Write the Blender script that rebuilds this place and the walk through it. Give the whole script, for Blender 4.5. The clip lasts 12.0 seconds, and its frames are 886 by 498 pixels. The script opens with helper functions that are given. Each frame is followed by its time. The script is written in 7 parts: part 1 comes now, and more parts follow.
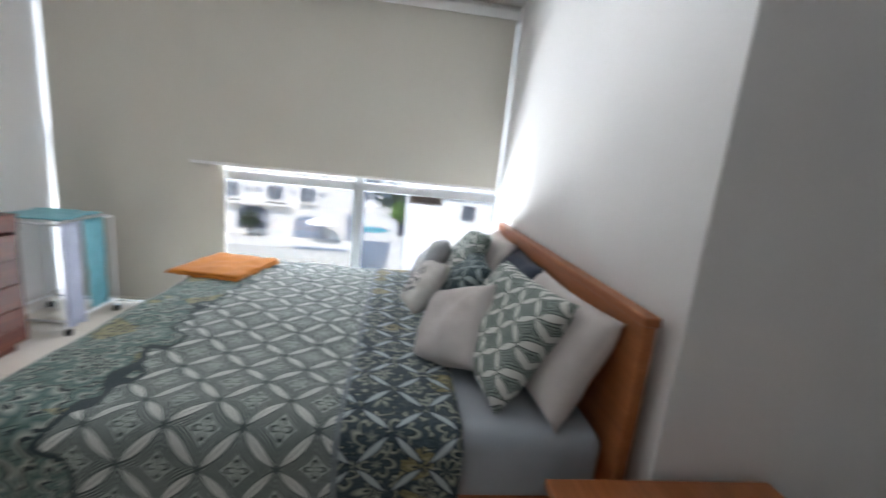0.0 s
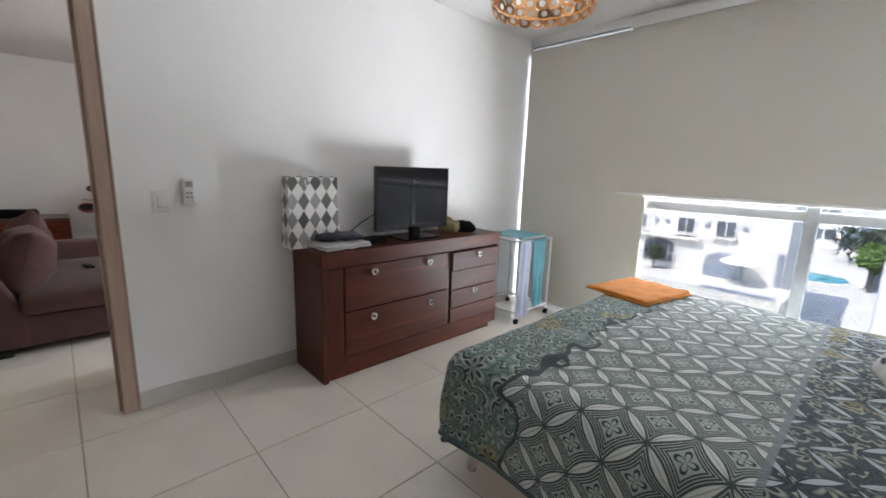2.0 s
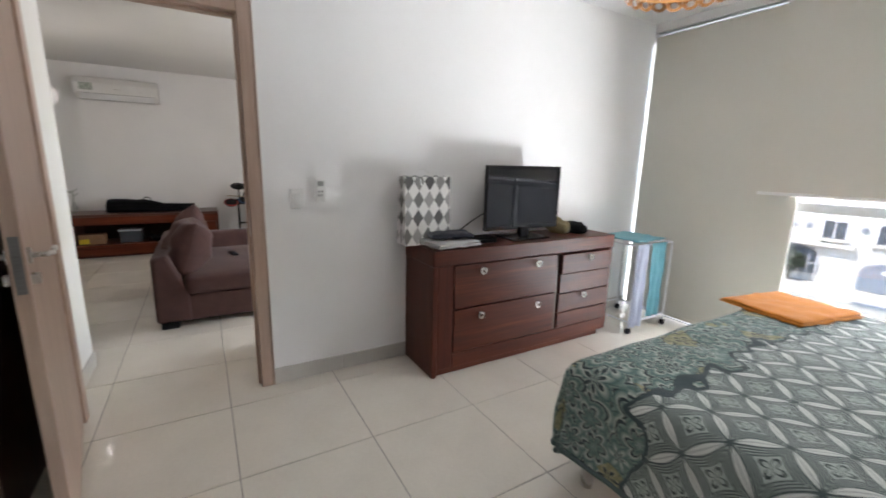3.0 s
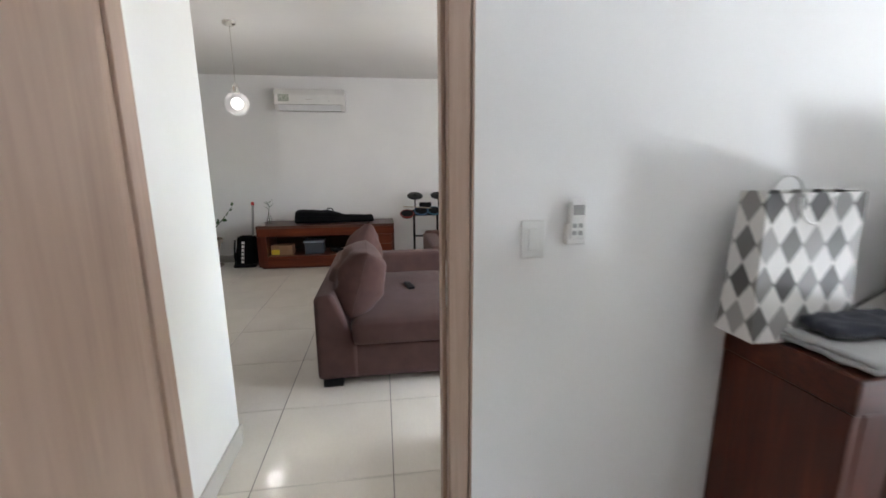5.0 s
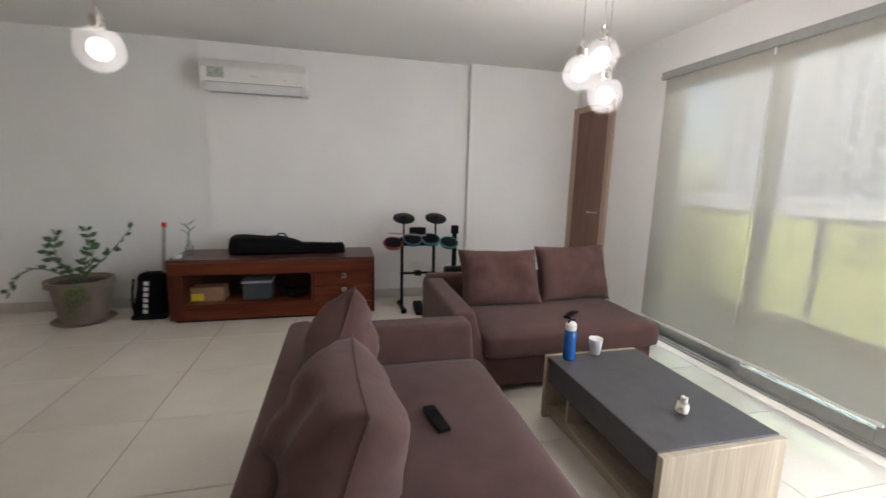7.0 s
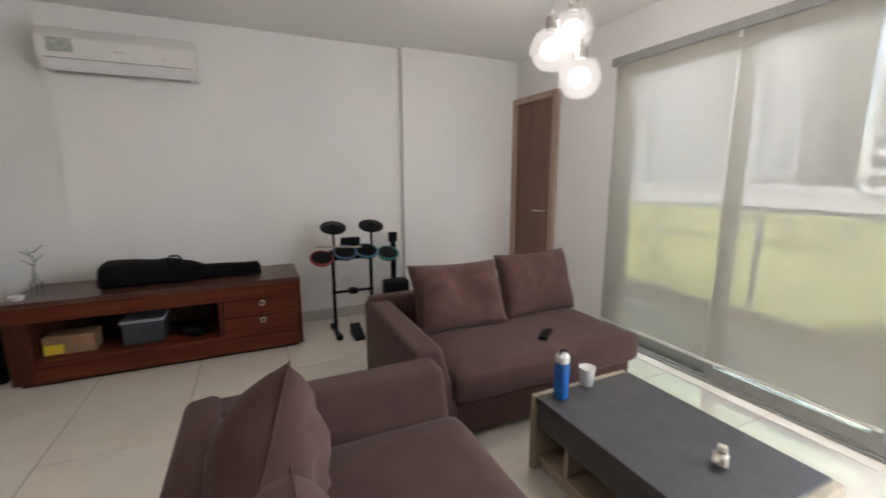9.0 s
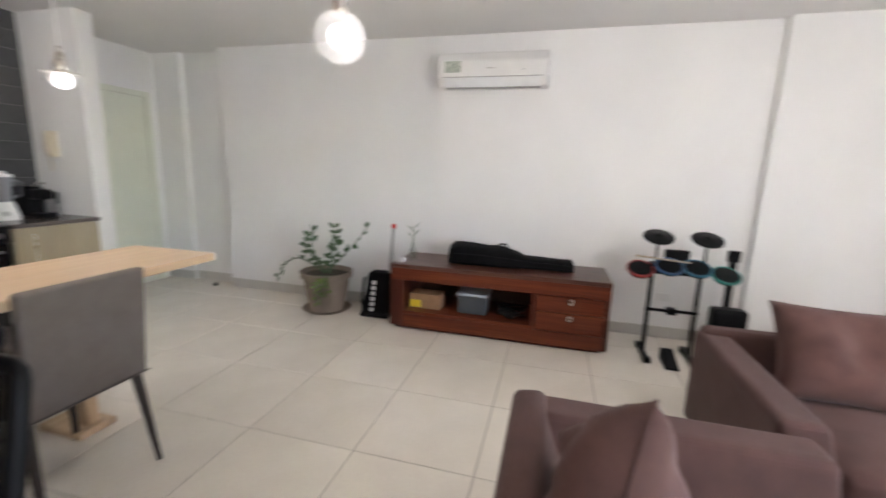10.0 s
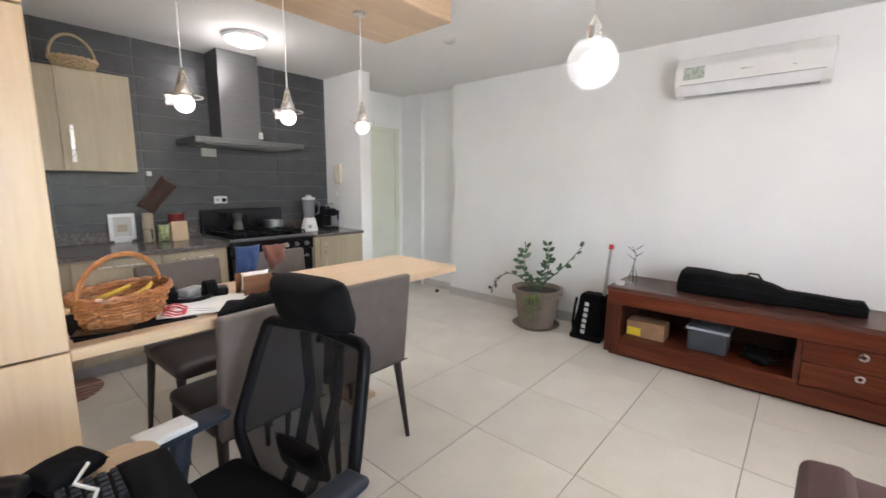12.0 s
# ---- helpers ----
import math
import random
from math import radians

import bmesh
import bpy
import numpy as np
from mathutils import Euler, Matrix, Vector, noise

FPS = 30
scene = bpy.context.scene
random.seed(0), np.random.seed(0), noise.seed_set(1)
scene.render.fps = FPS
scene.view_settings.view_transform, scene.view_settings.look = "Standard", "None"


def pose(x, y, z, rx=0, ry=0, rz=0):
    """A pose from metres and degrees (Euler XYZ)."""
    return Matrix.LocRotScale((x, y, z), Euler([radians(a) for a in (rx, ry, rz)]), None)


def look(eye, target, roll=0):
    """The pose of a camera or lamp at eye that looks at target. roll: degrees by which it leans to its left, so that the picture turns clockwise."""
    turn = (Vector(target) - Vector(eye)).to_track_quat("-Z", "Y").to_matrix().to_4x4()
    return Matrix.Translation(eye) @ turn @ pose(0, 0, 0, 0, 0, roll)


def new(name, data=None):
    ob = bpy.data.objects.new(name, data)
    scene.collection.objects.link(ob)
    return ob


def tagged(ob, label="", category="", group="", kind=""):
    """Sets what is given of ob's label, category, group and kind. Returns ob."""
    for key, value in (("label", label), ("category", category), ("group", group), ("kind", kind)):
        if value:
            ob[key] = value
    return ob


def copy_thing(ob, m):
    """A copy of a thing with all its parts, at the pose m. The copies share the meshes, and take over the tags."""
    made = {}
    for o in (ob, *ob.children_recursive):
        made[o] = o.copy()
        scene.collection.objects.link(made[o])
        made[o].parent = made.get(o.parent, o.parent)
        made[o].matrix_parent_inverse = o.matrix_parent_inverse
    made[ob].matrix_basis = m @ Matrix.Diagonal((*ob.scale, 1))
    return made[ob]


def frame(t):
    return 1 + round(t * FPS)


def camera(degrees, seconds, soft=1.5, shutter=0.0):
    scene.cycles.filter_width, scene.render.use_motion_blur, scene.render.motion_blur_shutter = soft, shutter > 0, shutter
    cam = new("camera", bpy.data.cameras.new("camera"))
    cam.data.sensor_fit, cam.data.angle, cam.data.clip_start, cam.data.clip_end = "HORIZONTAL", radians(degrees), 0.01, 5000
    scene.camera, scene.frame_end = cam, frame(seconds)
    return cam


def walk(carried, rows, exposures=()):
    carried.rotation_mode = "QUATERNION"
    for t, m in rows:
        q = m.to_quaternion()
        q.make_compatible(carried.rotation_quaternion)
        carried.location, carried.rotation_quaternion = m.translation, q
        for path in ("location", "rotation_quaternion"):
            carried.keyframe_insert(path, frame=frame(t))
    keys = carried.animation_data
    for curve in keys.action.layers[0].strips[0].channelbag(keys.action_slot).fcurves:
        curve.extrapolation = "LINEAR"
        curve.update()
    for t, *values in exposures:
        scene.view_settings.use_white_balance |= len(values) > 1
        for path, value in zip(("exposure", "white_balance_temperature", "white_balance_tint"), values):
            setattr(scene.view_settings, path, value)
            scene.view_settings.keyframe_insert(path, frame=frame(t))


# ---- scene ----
cam = camera(94.2, 12.0, soft=1.6, shutter=0.4)
PATH = [
    (0, (0.215, 0.269, 1.365), (0.44, 2.215, 0.961), 5.8),
    (0.5, (0.226, 0.3, 1.338), (-0.363, 2.173, 0.956), 2.9),
    (1, (0.216, 0.249, 1.339), (-0.833, 1.914, 0.981), 2.9),
    (1.5, (0.202, 0.196, 1.343), (-1.077, 1.684, 0.959), 2.5),
    (2, (0.186, 0.163, 1.347), (-1.242, 1.51, 0.964), 1.9),
    (2.5, (0.176, 0.136, 1.36), (-1.382, 1.326, 0.966), 1.6),
    (3, (0.099, 0.087, 1.355), (-1.591, 1.075, 0.947), 1.4),
    (3.5, (-0.147, 0.057, 1.345), (-1.976, 0.751, 0.929), 0.7),
    (3.7, (-0.275, 0.043, 1.362), (-2.136, 0.645, 0.943), 0.4),
    (5.3, (-1.539, 0.129, 1.342), (-3.495, 0.346, 0.983), 0.3),
    (5.5, (-1.752, 0.119, 1.335), (-3.719, 0.299, 1.025), 1.5),
    (6, (-2.198, 0.073, 1.358), (-4.172, 0.163, 1.046), 3.2),
    (6.5, (-2.565, 0.004, 1.341), (-4.517, 0.296, 1.017), 1.8),
    (7, (-2.899, -0.031, 1.345), (-4.813, 0.44, 1.005), 1.5),
    (7.5, (-3.146, -0.024, 1.35), (-4.852, 0.954, 0.983), 0.5),
    (7.7, (-3.211, -0.013, 1.367), (-4.783, 1.164, 0.986), -0.4),
    (9.5, (-3.552, -0.074, 1.372), (-5.502, 0.229, 1.044), 1.3),
    (10, (-3.621, -0.223, 1.367), (-5.522, -0.722, 0.997), 1.9),
    (10.5, (-3.584, -0.312, 1.379), (-5.297, -1.275, 1.007), 2.4),
    (11, (-3.506, -0.369, 1.381), (-5.044, -1.6, 1.04), 2.3),
    (11.5, (-3.5, -0.372, 1.386), (-4.904, -1.759, 1.057), 0.9),
    (12, (-3.485, -0.377, 1.388), (-4.969, -1.681, 1.077), 0.5),
]
walk(cam, [(t, look(eye, target, roll)) for t, eye, target, roll in PATH],
     exposures=[(0, 4.25, 6400, 14), (1, 4.2, 6450, 15), (2.5, 4.4, 6600, 15), (3.7, 4.75, 6650, 14), (5.5, 4.95, 6250, 13), (6, 5.05, 6700, 14), (6.5, 5.0, 6550, 14), (7.5, 4.8, 6450, 15), (9.5, 4.8, 6600, 14), (10, 5.6, 6400, 15), (10.5, 5.7, 6350, 15), (12, 5.85, 6250, 15)])

# ---- world, sun and lamps' strength ----
world = bpy.data.worlds.new("world")
scene.world = world
world.use_nodes = True
wn = world.node_tree
sky = wn.nodes.new("ShaderNodeTexSky")
sky.sky_type, sky.sun_disc = "NISHITA", False
sky.sun_elevation, sky.sun_rotation = radians(56), radians(207)
wn.links.new(sky.outputs[0], wn.nodes["Background"].inputs[0])
wn.nodes["Background"].inputs[1].default_value = 0.15
sun = new("sun", bpy.data.lights.new("sun", "SUN"))
sun.data.energy, sun.data.angle, sun.data.color = 2.3, radians(0.5), (1, 0.96, 0.9)
sun.matrix_world = look((-4 - 3.0, 3 - 6.0, 10), (-4, 3, 0))
# sky light through the sliding door's last bay, beside the room's corner
bay = new("bay_daylight", bpy.data.lights.new("bay_daylight", "AREA"))
bay.data.shape, bay.data.size, bay.data.size_y, bay.data.energy, bay.data.color = "RECTANGLE", 0.72, 1.95, 1.45, (0.97, 0.98, 1.0)
bay.matrix_world = look((-3.02, 2.60, 1.08), (-3.6, -3.0, 0.9))
# unseen area lamp, added for sky light through the bedroom window below its blind
sill_light = new("window_fill", bpy.data.lights.new("window_fill", "AREA"))
sill_light.data.shape, sill_light.data.size, sill_light.data.size_y, sill_light.data.energy, sill_light.data.color = "RECTANGLE", 1.5, 0.62, 10.0, (0.90, 0.95, 1.0)
sill_light.matrix_world = look((-0.45, 3.98, 1.56), (-0.7, 1.0, 0.7))
# unseen upward lamp, added for sunlight bounced off the court below the bedroom window
court_light = new("court_fill", bpy.data.lights.new("court_fill", "AREA"))
court_light.data.shape, court_light.data.size, court_light.data.size_y, court_light.data.energy, court_light.data.color = "RECTANGLE", 1.5, 0.6, 12.0, (0.90, 0.96, 1.0)
court_light.matrix_world = look((-0.4, 4.3, -0.1), (-1.3, 0.6, 1.5))
# unseen lamp added under the balcony slab, for sky light through the sliding doors
balcony_light = new("balcony_fill", bpy.data.lights.new("balcony_fill", "AREA"))
balcony_light.data.shape, balcony_light.data.size, balcony_light.data.size_y, balcony_light.data.energy, balcony_light.data.color = "RECTANGLE", 3.2, 0.4, 6.5, (0.97, 0.98, 1.0)
balcony_light.matrix_world = look((-4.25, 3.22, 2.55), (-4.9, -0.5, 1.1))
LAMP_WATTS, BULB_GLOW = 0.25, 0.045

# ---- plan ----
BED_X0, BED_X1, BED_Y0, BED_Y1, BED_H = -2.41, 1.04, -0.62, 3.70, 2.60
LIV_X0, LIV_X1, LIV_Y0, LIV_Y1, LIV_H = -7.42, -2.56, -4.68, 2.62, 2.55
TILE, TILE_X, TILE_Y = 0.603, -1.65, 0.73

# ---- materials ----


def nodes_of(name):
    m = bpy.data.materials.new(name)
    m.use_nodes = True
    t = m.node_tree
    return m, t, t.nodes["Principled BSDF"]


def node(t, kind, **values):
    n = t.nodes.new(kind)
    for key, value in values.items():
        n.inputs[key.replace("_", " ")].default_value = value
    return n


def ramp(t, source, stops):
    r = t.nodes.new("ShaderNodeValToRGB")
    while len(r.color_ramp.elements) < len(stops):
        r.color_ramp.elements.new(0.5)
    for e, (p, c) in zip(r.color_ramp.elements, stops):
        e.position, e.color = p, (*c, 1)
    t.links.new(source, r.inputs[0])
    return r.outputs[0]


def maths(t, op, a, b=None):
    n = t.nodes.new("ShaderNodeMath")
    n.operation = op
    for k, v in enumerate((a, b)):
        if v is None:
            continue
        if isinstance(v, (int, float)):
            n.inputs[k].default_value = v
        else:
            t.links.new(v, n.inputs[k])
    return n.outputs[0]


def mix(t, fac, a, b):
    n = t.nodes.new("ShaderNodeMix")
    n.data_type = "RGBA"
    for k, v in ((0, fac), (6, a), (7, b)):
        if isinstance(v, (int, float)):
            n.inputs[k].default_value = v
        elif isinstance(v, tuple):
            n.inputs[k].default_value = (*v, 1)
        else:
            t.links.new(v, n.inputs[k])
    return n.outputs[2]


def coords(t, scale=(1, 1, 1), kind="Object"):
    c = t.nodes.new("ShaderNodeTexCoord")
    mp = node(t, "ShaderNodeMapping", Scale=scale)
    t.links.new(c.outputs[kind], mp.inputs[0])
    return mp.outputs[0]


def noise_of(t, vec, scale, detail=4.0, rough=0.55):
    n = node(t, "ShaderNodeTexNoise", Scale=scale, Detail=detail, Roughness=rough)
    t.links.new(vec, n.inputs["Vector"])
    return n.outputs["Fac"]


def bumped(t, bsdf, height, strength, distance=0.01):
    b = node(t, "ShaderNodeBump", Strength=strength, Distance=distance)
    t.links.new(height, b.inputs["Height"])
    t.links.new(b.outputs[0], bsdf.inputs["Normal"])


def surface(name, dark, light, scale=6.0, rough=0.6, metal=0.0, grain=180.0, bump=0.15, stretch=(1, 1, 1), vary=0.0, coat=0.0):
    """Two-scale variation between two tones, fine relief; vary: a random shift from piece to piece."""
    m, t, b = nodes_of(name)
    v = coords(t, stretch)
    big, fine = noise_of(t, v, scale, 5), noise_of(t, v, grain, 2)
    both = maths(t, "ADD", maths(t, "MULTIPLY", big, 0.7), maths(t, "MULTIPLY", fine, 0.3))
    col = ramp(t, both, [(0.32, dark), (0.68, light)])
    if vary:
        info = t.nodes.new("ShaderNodeObjectInfo")
        hsv = t.nodes.new("ShaderNodeHueSaturation")
        t.links.new(maths(t, "ADD", maths(t, "MULTIPLY", info.outputs["Random"], vary), 1 - vary / 2), hsv.inputs["Value"])
        t.links.new(col, hsv.inputs["Color"])
        col = hsv.outputs[0]
    t.links.new(col, b.inputs["Base Color"])
    t.links.new(maths(t, "ADD", maths(t, "MULTIPLY", big, 0.16), rough - 0.08), b.inputs["Roughness"])
    b.inputs["Metallic"].default_value = metal
    b.inputs["Coat Weight"].default_value = coat
    bumped(t, b, both, bump, 0.004)
    return m


def timber(name, dark, mid, light, along=0, rough=0.4, fine=1.0):
    """Grain that runs along one axis, with broad and thin streaks."""
    m, t, b = nodes_of(name)
    s = [9 * fine] * 3
    s[along] = 0.55
    v = coords(t, tuple(s))
    broad = node(t, "ShaderNodeTexNoise", Scale=1.2, Detail=5, Roughness=0.6, Distortion=0.9)
    t.links.new(v, broad.inputs["Vector"])
    s2 = [70 * fine] * 3
    s2[along] = 2.0
    thin = noise_of(t, coords(t, tuple(s2)), 1.6, 3)
    both = maths(t, "ADD", maths(t, "MULTIPLY", broad.outputs["Fac"], 0.62), maths(t, "MULTIPLY", thin, 0.38))
    t.links.new(ramp(t, both, [(0.33, dark), (0.5, mid), (0.66, light)]), b.inputs["Base Color"])
    t.links.new(maths(t, "ADD", maths(t, "MULTIPLY", thin, 0.2), rough - 0.1), b.inputs["Roughness"])
    bumped(t, b, thin, 0.12, 0.002)
    return m


def cloth(name, dark, light, weave=700.0, rough=0.9, fold=7.0, sheen=0.15):
    m, t, b = nodes_of(name)
    v = coords(t)
    big, fine = noise_of(t, v, fold, 4), noise_of(t, v, weave, 2)
    t.links.new(ramp(t, maths(t, "ADD", maths(t, "MULTIPLY", big, 0.55), maths(t, "MULTIPLY", fine, 0.45)), [(0.35, dark), (0.65, light)]), b.inputs["Base Color"])
    b.inputs["Roughness"].default_value = rough
    b.inputs["Sheen Weight"].default_value = sheen
    bumped(t, b, maths(t, "ADD", big, maths(t, "MULTIPLY", fine, 0.25)), 0.35, 0.01)
    return m


def clear(name, tint=(1, 1, 1), gloss=0.12):
    """Window glass: clear with a faint reflection."""
    m, t, b = nodes_of(name)
    t.nodes.remove(b)
    tr, gl = t.nodes.new("ShaderNodeBsdfTransparent"), t.nodes.new("ShaderNodeBsdfGlossy")
    tr.inputs[0].default_value = (*tint, 1)
    gl.inputs["Roughness"].default_value = 0.02
    fr = node(t, "ShaderNodeFresnel", IOR=1.45)
    mx = t.nodes.new("ShaderNodeMixShader")
    t.links.new(maths(t, "MULTIPLY", fr.outputs[0], gloss * 6), mx.inputs[0])
    t.links.new(tr.outputs[0], mx.inputs[1])
    t.links.new(gl.outputs[0], mx.inputs[2])
    t.links.new(mx.outputs[0], t.nodes["Material Output"].inputs[0])
    return m


def glowing(name, color, strength):
    m, t, b = nodes_of(name)
    b.inputs["Base Color"].default_value = (0.9, 0.9, 0.9, 1)
    b.inputs["Emission Color"].default_value = (*color, 1)
    b.inputs["Emission Strength"].default_value = strength
    b.inputs["Roughness"].default_value = 0.2
    return m


def screen_cloth(name, color, passes, see):
    """Roller-blind fabric: some light is scattered through; 'see' of it goes straight through the open weave."""
    m, t, b = nodes_of(name)
    v = coords(t)
    fine = noise_of(t, coords(t, (1, 1, 1)), 900, 2)
    big = noise_of(t, v, 1.3, 3)
    col = ramp(t, maths(t, "ADD", maths(t, "MULTIPLY", big, 0.6), maths(t, "MULTIPLY", fine, 0.4)), [(0.3, tuple(c * 0.9 for c in color)), (0.7, color)])
    t.links.new(col, b.inputs["Base Color"])
    b.inputs["Roughness"].default_value = 0.85
    tl, tr = t.nodes.new("ShaderNodeBsdfTranslucent"), t.nodes.new("ShaderNodeBsdfTransparent")
    t.links.new(col, tl.inputs[0])
    m1, m2 = t.nodes.new("ShaderNodeMixShader"), t.nodes.new("ShaderNodeMixShader")
    m1.inputs[0].default_value, m2.inputs[0].default_value = passes, see
    t.links.new(b.outputs[0], m1.inputs[1])
    t.links.new(tl.outputs[0], m1.inputs[2])
    t.links.new(m1.outputs[0], m2.inputs[1])
    t.links.new(tr.outputs[0], m2.inputs[2])
    t.links.new(m2.outputs[0], t.nodes["Material Output"].inputs[0])
    return m


WHITE = surface("white wall paint", (0.76, 0.755, 0.745), (0.82, 0.815, 0.805), 1.5, 0.62, bump=0.06, grain=260)
CEIL = surface("white ceiling paint", (0.74, 0.735, 0.72), (0.79, 0.785, 0.77), 1.2, 0.8, bump=0.05, grain=200)
TILE_M = surface("polished cream porcelain", (0.66, 0.615, 0.54), (0.74, 0.695, 0.615), 3.0, 0.10, grain=60, bump=0.012, vary=0.05, coat=0.15)
GROUT = surface("grey floor grout", (0.20, 0.185, 0.165), (0.29, 0.27, 0.24), 30, 0.9)
SKIRT = surface("beige porcelain skirting", (0.46, 0.44, 0.41), (0.54, 0.52, 0.48), 4, 0.35, bump=0.03)
RED_WOOD = timber("dark red-brown stained wood", (0.055, 0.0105, 0.0045), (0.108, 0.023, 0.009), (0.17, 0.043, 0.016), 1, 0.36)
# same stain, upright grain; shade of side and inner panels painted into darker tones
RED_SHADED = timber("red-brown stained wood darkened for shaded panels", (0.036, 0.008, 0.005), (0.066, 0.015, 0.008), (0.10, 0.025, 0.013), 2, 0.36)
DRESS_WOOD = timber("deep red-brown dresser wood", (0.036, 0.0078, 0.0042), (0.068, 0.0148, 0.0068), (0.112, 0.028, 0.0125), 1, 0.36)
RED_TOP = timber("worn brown wooden top", (0.045, 0.018, 0.013), (0.078, 0.032, 0.023), (0.12, 0.054, 0.038), 1, 0.3)
for m in (RED_WOOD, DRESS_WOOD, RED_SHADED):
    m.node_tree.nodes["Principled BSDF"].inputs["Specular IOR Level"].default_value = 0.28
TEAK = timber("orange-brown headboard wood", (0.26, 0.085, 0.028), (0.36, 0.125, 0.042), (0.45, 0.17, 0.065), 1, 0.38)
FRAME_W = timber("pinkish brown door-frame wood", (0.34, 0.235, 0.18), (0.41, 0.295, 0.23), (0.47, 0.345, 0.275), 2, 0.45, 0.6)
LEAF_W = timber("walnut door wood", (0.13, 0.062, 0.042), (0.18, 0.09, 0.062), (0.22, 0.115, 0.08), 2, 0.4, 0.6)
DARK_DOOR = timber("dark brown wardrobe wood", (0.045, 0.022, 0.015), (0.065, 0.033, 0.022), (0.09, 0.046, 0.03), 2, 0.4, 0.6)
DOOR_BACK = timber("dark brown door veneer", (0.075, 0.037, 0.025), (0.105, 0.053, 0.035), (0.14, 0.072, 0.047), 2, 0.4, 0.6)
OAK = timber("light oak veneer", (0.28, 0.225, 0.16), (0.37, 0.305, 0.225), (0.46, 0.39, 0.30), 2, 0.5, 1.0)
OAK_X = timber("light oak veneer lengthwise", (0.28, 0.225, 0.16), (0.37, 0.305, 0.225), (0.46, 0.39, 0.30), 0, 0.5, 1.0)
MAPLE = timber("honey maple veneer", (0.49, 0.335, 0.20), (0.545, 0.385, 0.24), (0.60, 0.435, 0.28), 2, 0.36, 0.5)
MAPLE_X = timber("honey maple table top", (0.46, 0.32, 0.20), (0.54, 0.39, 0.25), (0.62, 0.46, 0.31), 0, 0.35, 0.7)
BEIGE_CAB = timber("beige kitchen laminate", (0.36, 0.30, 0.20), (0.40, 0.335, 0.23), (0.44, 0.37, 0.26), 2, 0.45, 0.7)
SOFA = cloth("mauve brown sofa fabric", (0.056, 0.0245, 0.0205), (0.086, 0.039, 0.033), 800, 0.92, 9, 0.08)
SOFA_C = cloth("mauve brown cushion fabric", (0.066, 0.029, 0.0245), (0.10, 0.046, 0.039), 800, 0.92, 12, 0.08)
SLATE = surface("dark grey table top laminate", (0.042, 0.040, 0.042), (0.075, 0.072, 0.074), 14, 0.45, grain=120, bump=0.08)
BLACK_PL = surface("black plastic", (0.003, 0.003, 0.0035), (0.007, 0.007, 0.008), 10, 0.42)
BLACK_CL = cloth("black nylon cloth", (0.0025, 0.0025, 0.003), (0.007, 0.007, 0.008), 500, 0.85, 10, 0.0)
for m in (BLACK_PL, BLACK_CL):
    m.node_tree.nodes["Principled BSDF"].inputs["Specular IOR Level"].default_value = 0.12
NAVY_PL = surface("dark navy plastic", (0.006, 0.010, 0.018), (0.012, 0.018, 0.030), 10, 0.45)
GREY_LE = surface("taupe leatherette", (0.085, 0.068, 0.058), (0.125, 0.103, 0.09), 10, 0.5, grain=260, bump=0.2)
BROWN_LE = surface("dark brown for trim and shaded seats", (0.018, 0.013, 0.012), (0.032, 0.024, 0.021), 10, 0.5, grain=260, bump=0.2)
CHROME = surface("brushed nickel", (0.55, 0.53, 0.50), (0.66, 0.64, 0.61), 30, 0.28, 1.0, bump=0.02)
STEEL = surface("brushed stainless steel", (0.17, 0.17, 0.17), (0.24, 0.24, 0.24), 8, 0.42, 1.0, stretch=(1, 1, 30), bump=0.03)
ALU = surface("grey aluminium frame", (0.42, 0.44, 0.45), (0.52, 0.54, 0.55), 12, 0.4, 0.4, bump=0.03)
GREY_FR = surface("grey sliding-door frame", (0.30, 0.30, 0.29), (0.37, 0.37, 0.36), 12, 0.45, 0.3, bump=0.03)
WHITE_PL = surface("white plastic", (0.70, 0.695, 0.675), (0.76, 0.755, 0.735), 8, 0.38, bump=0.03)
WHITE_ME = surface("white lacquered metal", (0.70, 0.71, 0.72), (0.80, 0.81, 0.82), 10, 0.35, bump=0.03)
BLIND = cloth("grey-beige blackout blind", (0.57, 0.55, 0.485), (0.63, 0.61, 0.54), 1200, 0.9, 1.0, 0.0)
SHEER = screen_cloth("pale sunscreen blind", (0.50, 0.485, 0.43), 0.10, 0.27)
GLASS = clear("window glass", (0.97, 0.985, 0.98))
# pane tints added to hold down the brightness of the view outside
DIM_GLASS = clear("window glass darkened to dim the view", (0.33, 0.34, 0.345))
DOOR_GLASS = clear("sliding-door glass darkened to dim the view", (0.60, 0.615, 0.61))
GREEN_GLASS = clear("yellow-green balcony glass", (0.88, 0.90, 0.58), 0.1)
GRANITE = surface("dark speckled granite", (0.05, 0.042, 0.04), (0.22, 0.19, 0.175), 60, 0.2, grain=300, bump=0.02)
WALL_TILE = surface("charcoal wall tile", (0.045, 0.046, 0.048), (0.075, 0.077, 0.08), 9, 0.3, grain=200, bump=0.08, vary=0.12)
WALL_GROUT = surface("pale grey tile grout", (0.20, 0.20, 0.20), (0.26, 0.26, 0.26), 30, 0.9)
BULB = glowing("lit frosted bulb glass", (1, 0.98, 0.95), BULB_GLOW)
GREEN_DOOR = surface("pale green-white door paint", (0.64, 0.66, 0.56), (0.70, 0.72, 0.62), 2, 0.5, bump=0.03)

# ---- mesh helpers ----
ORIGIN = {}


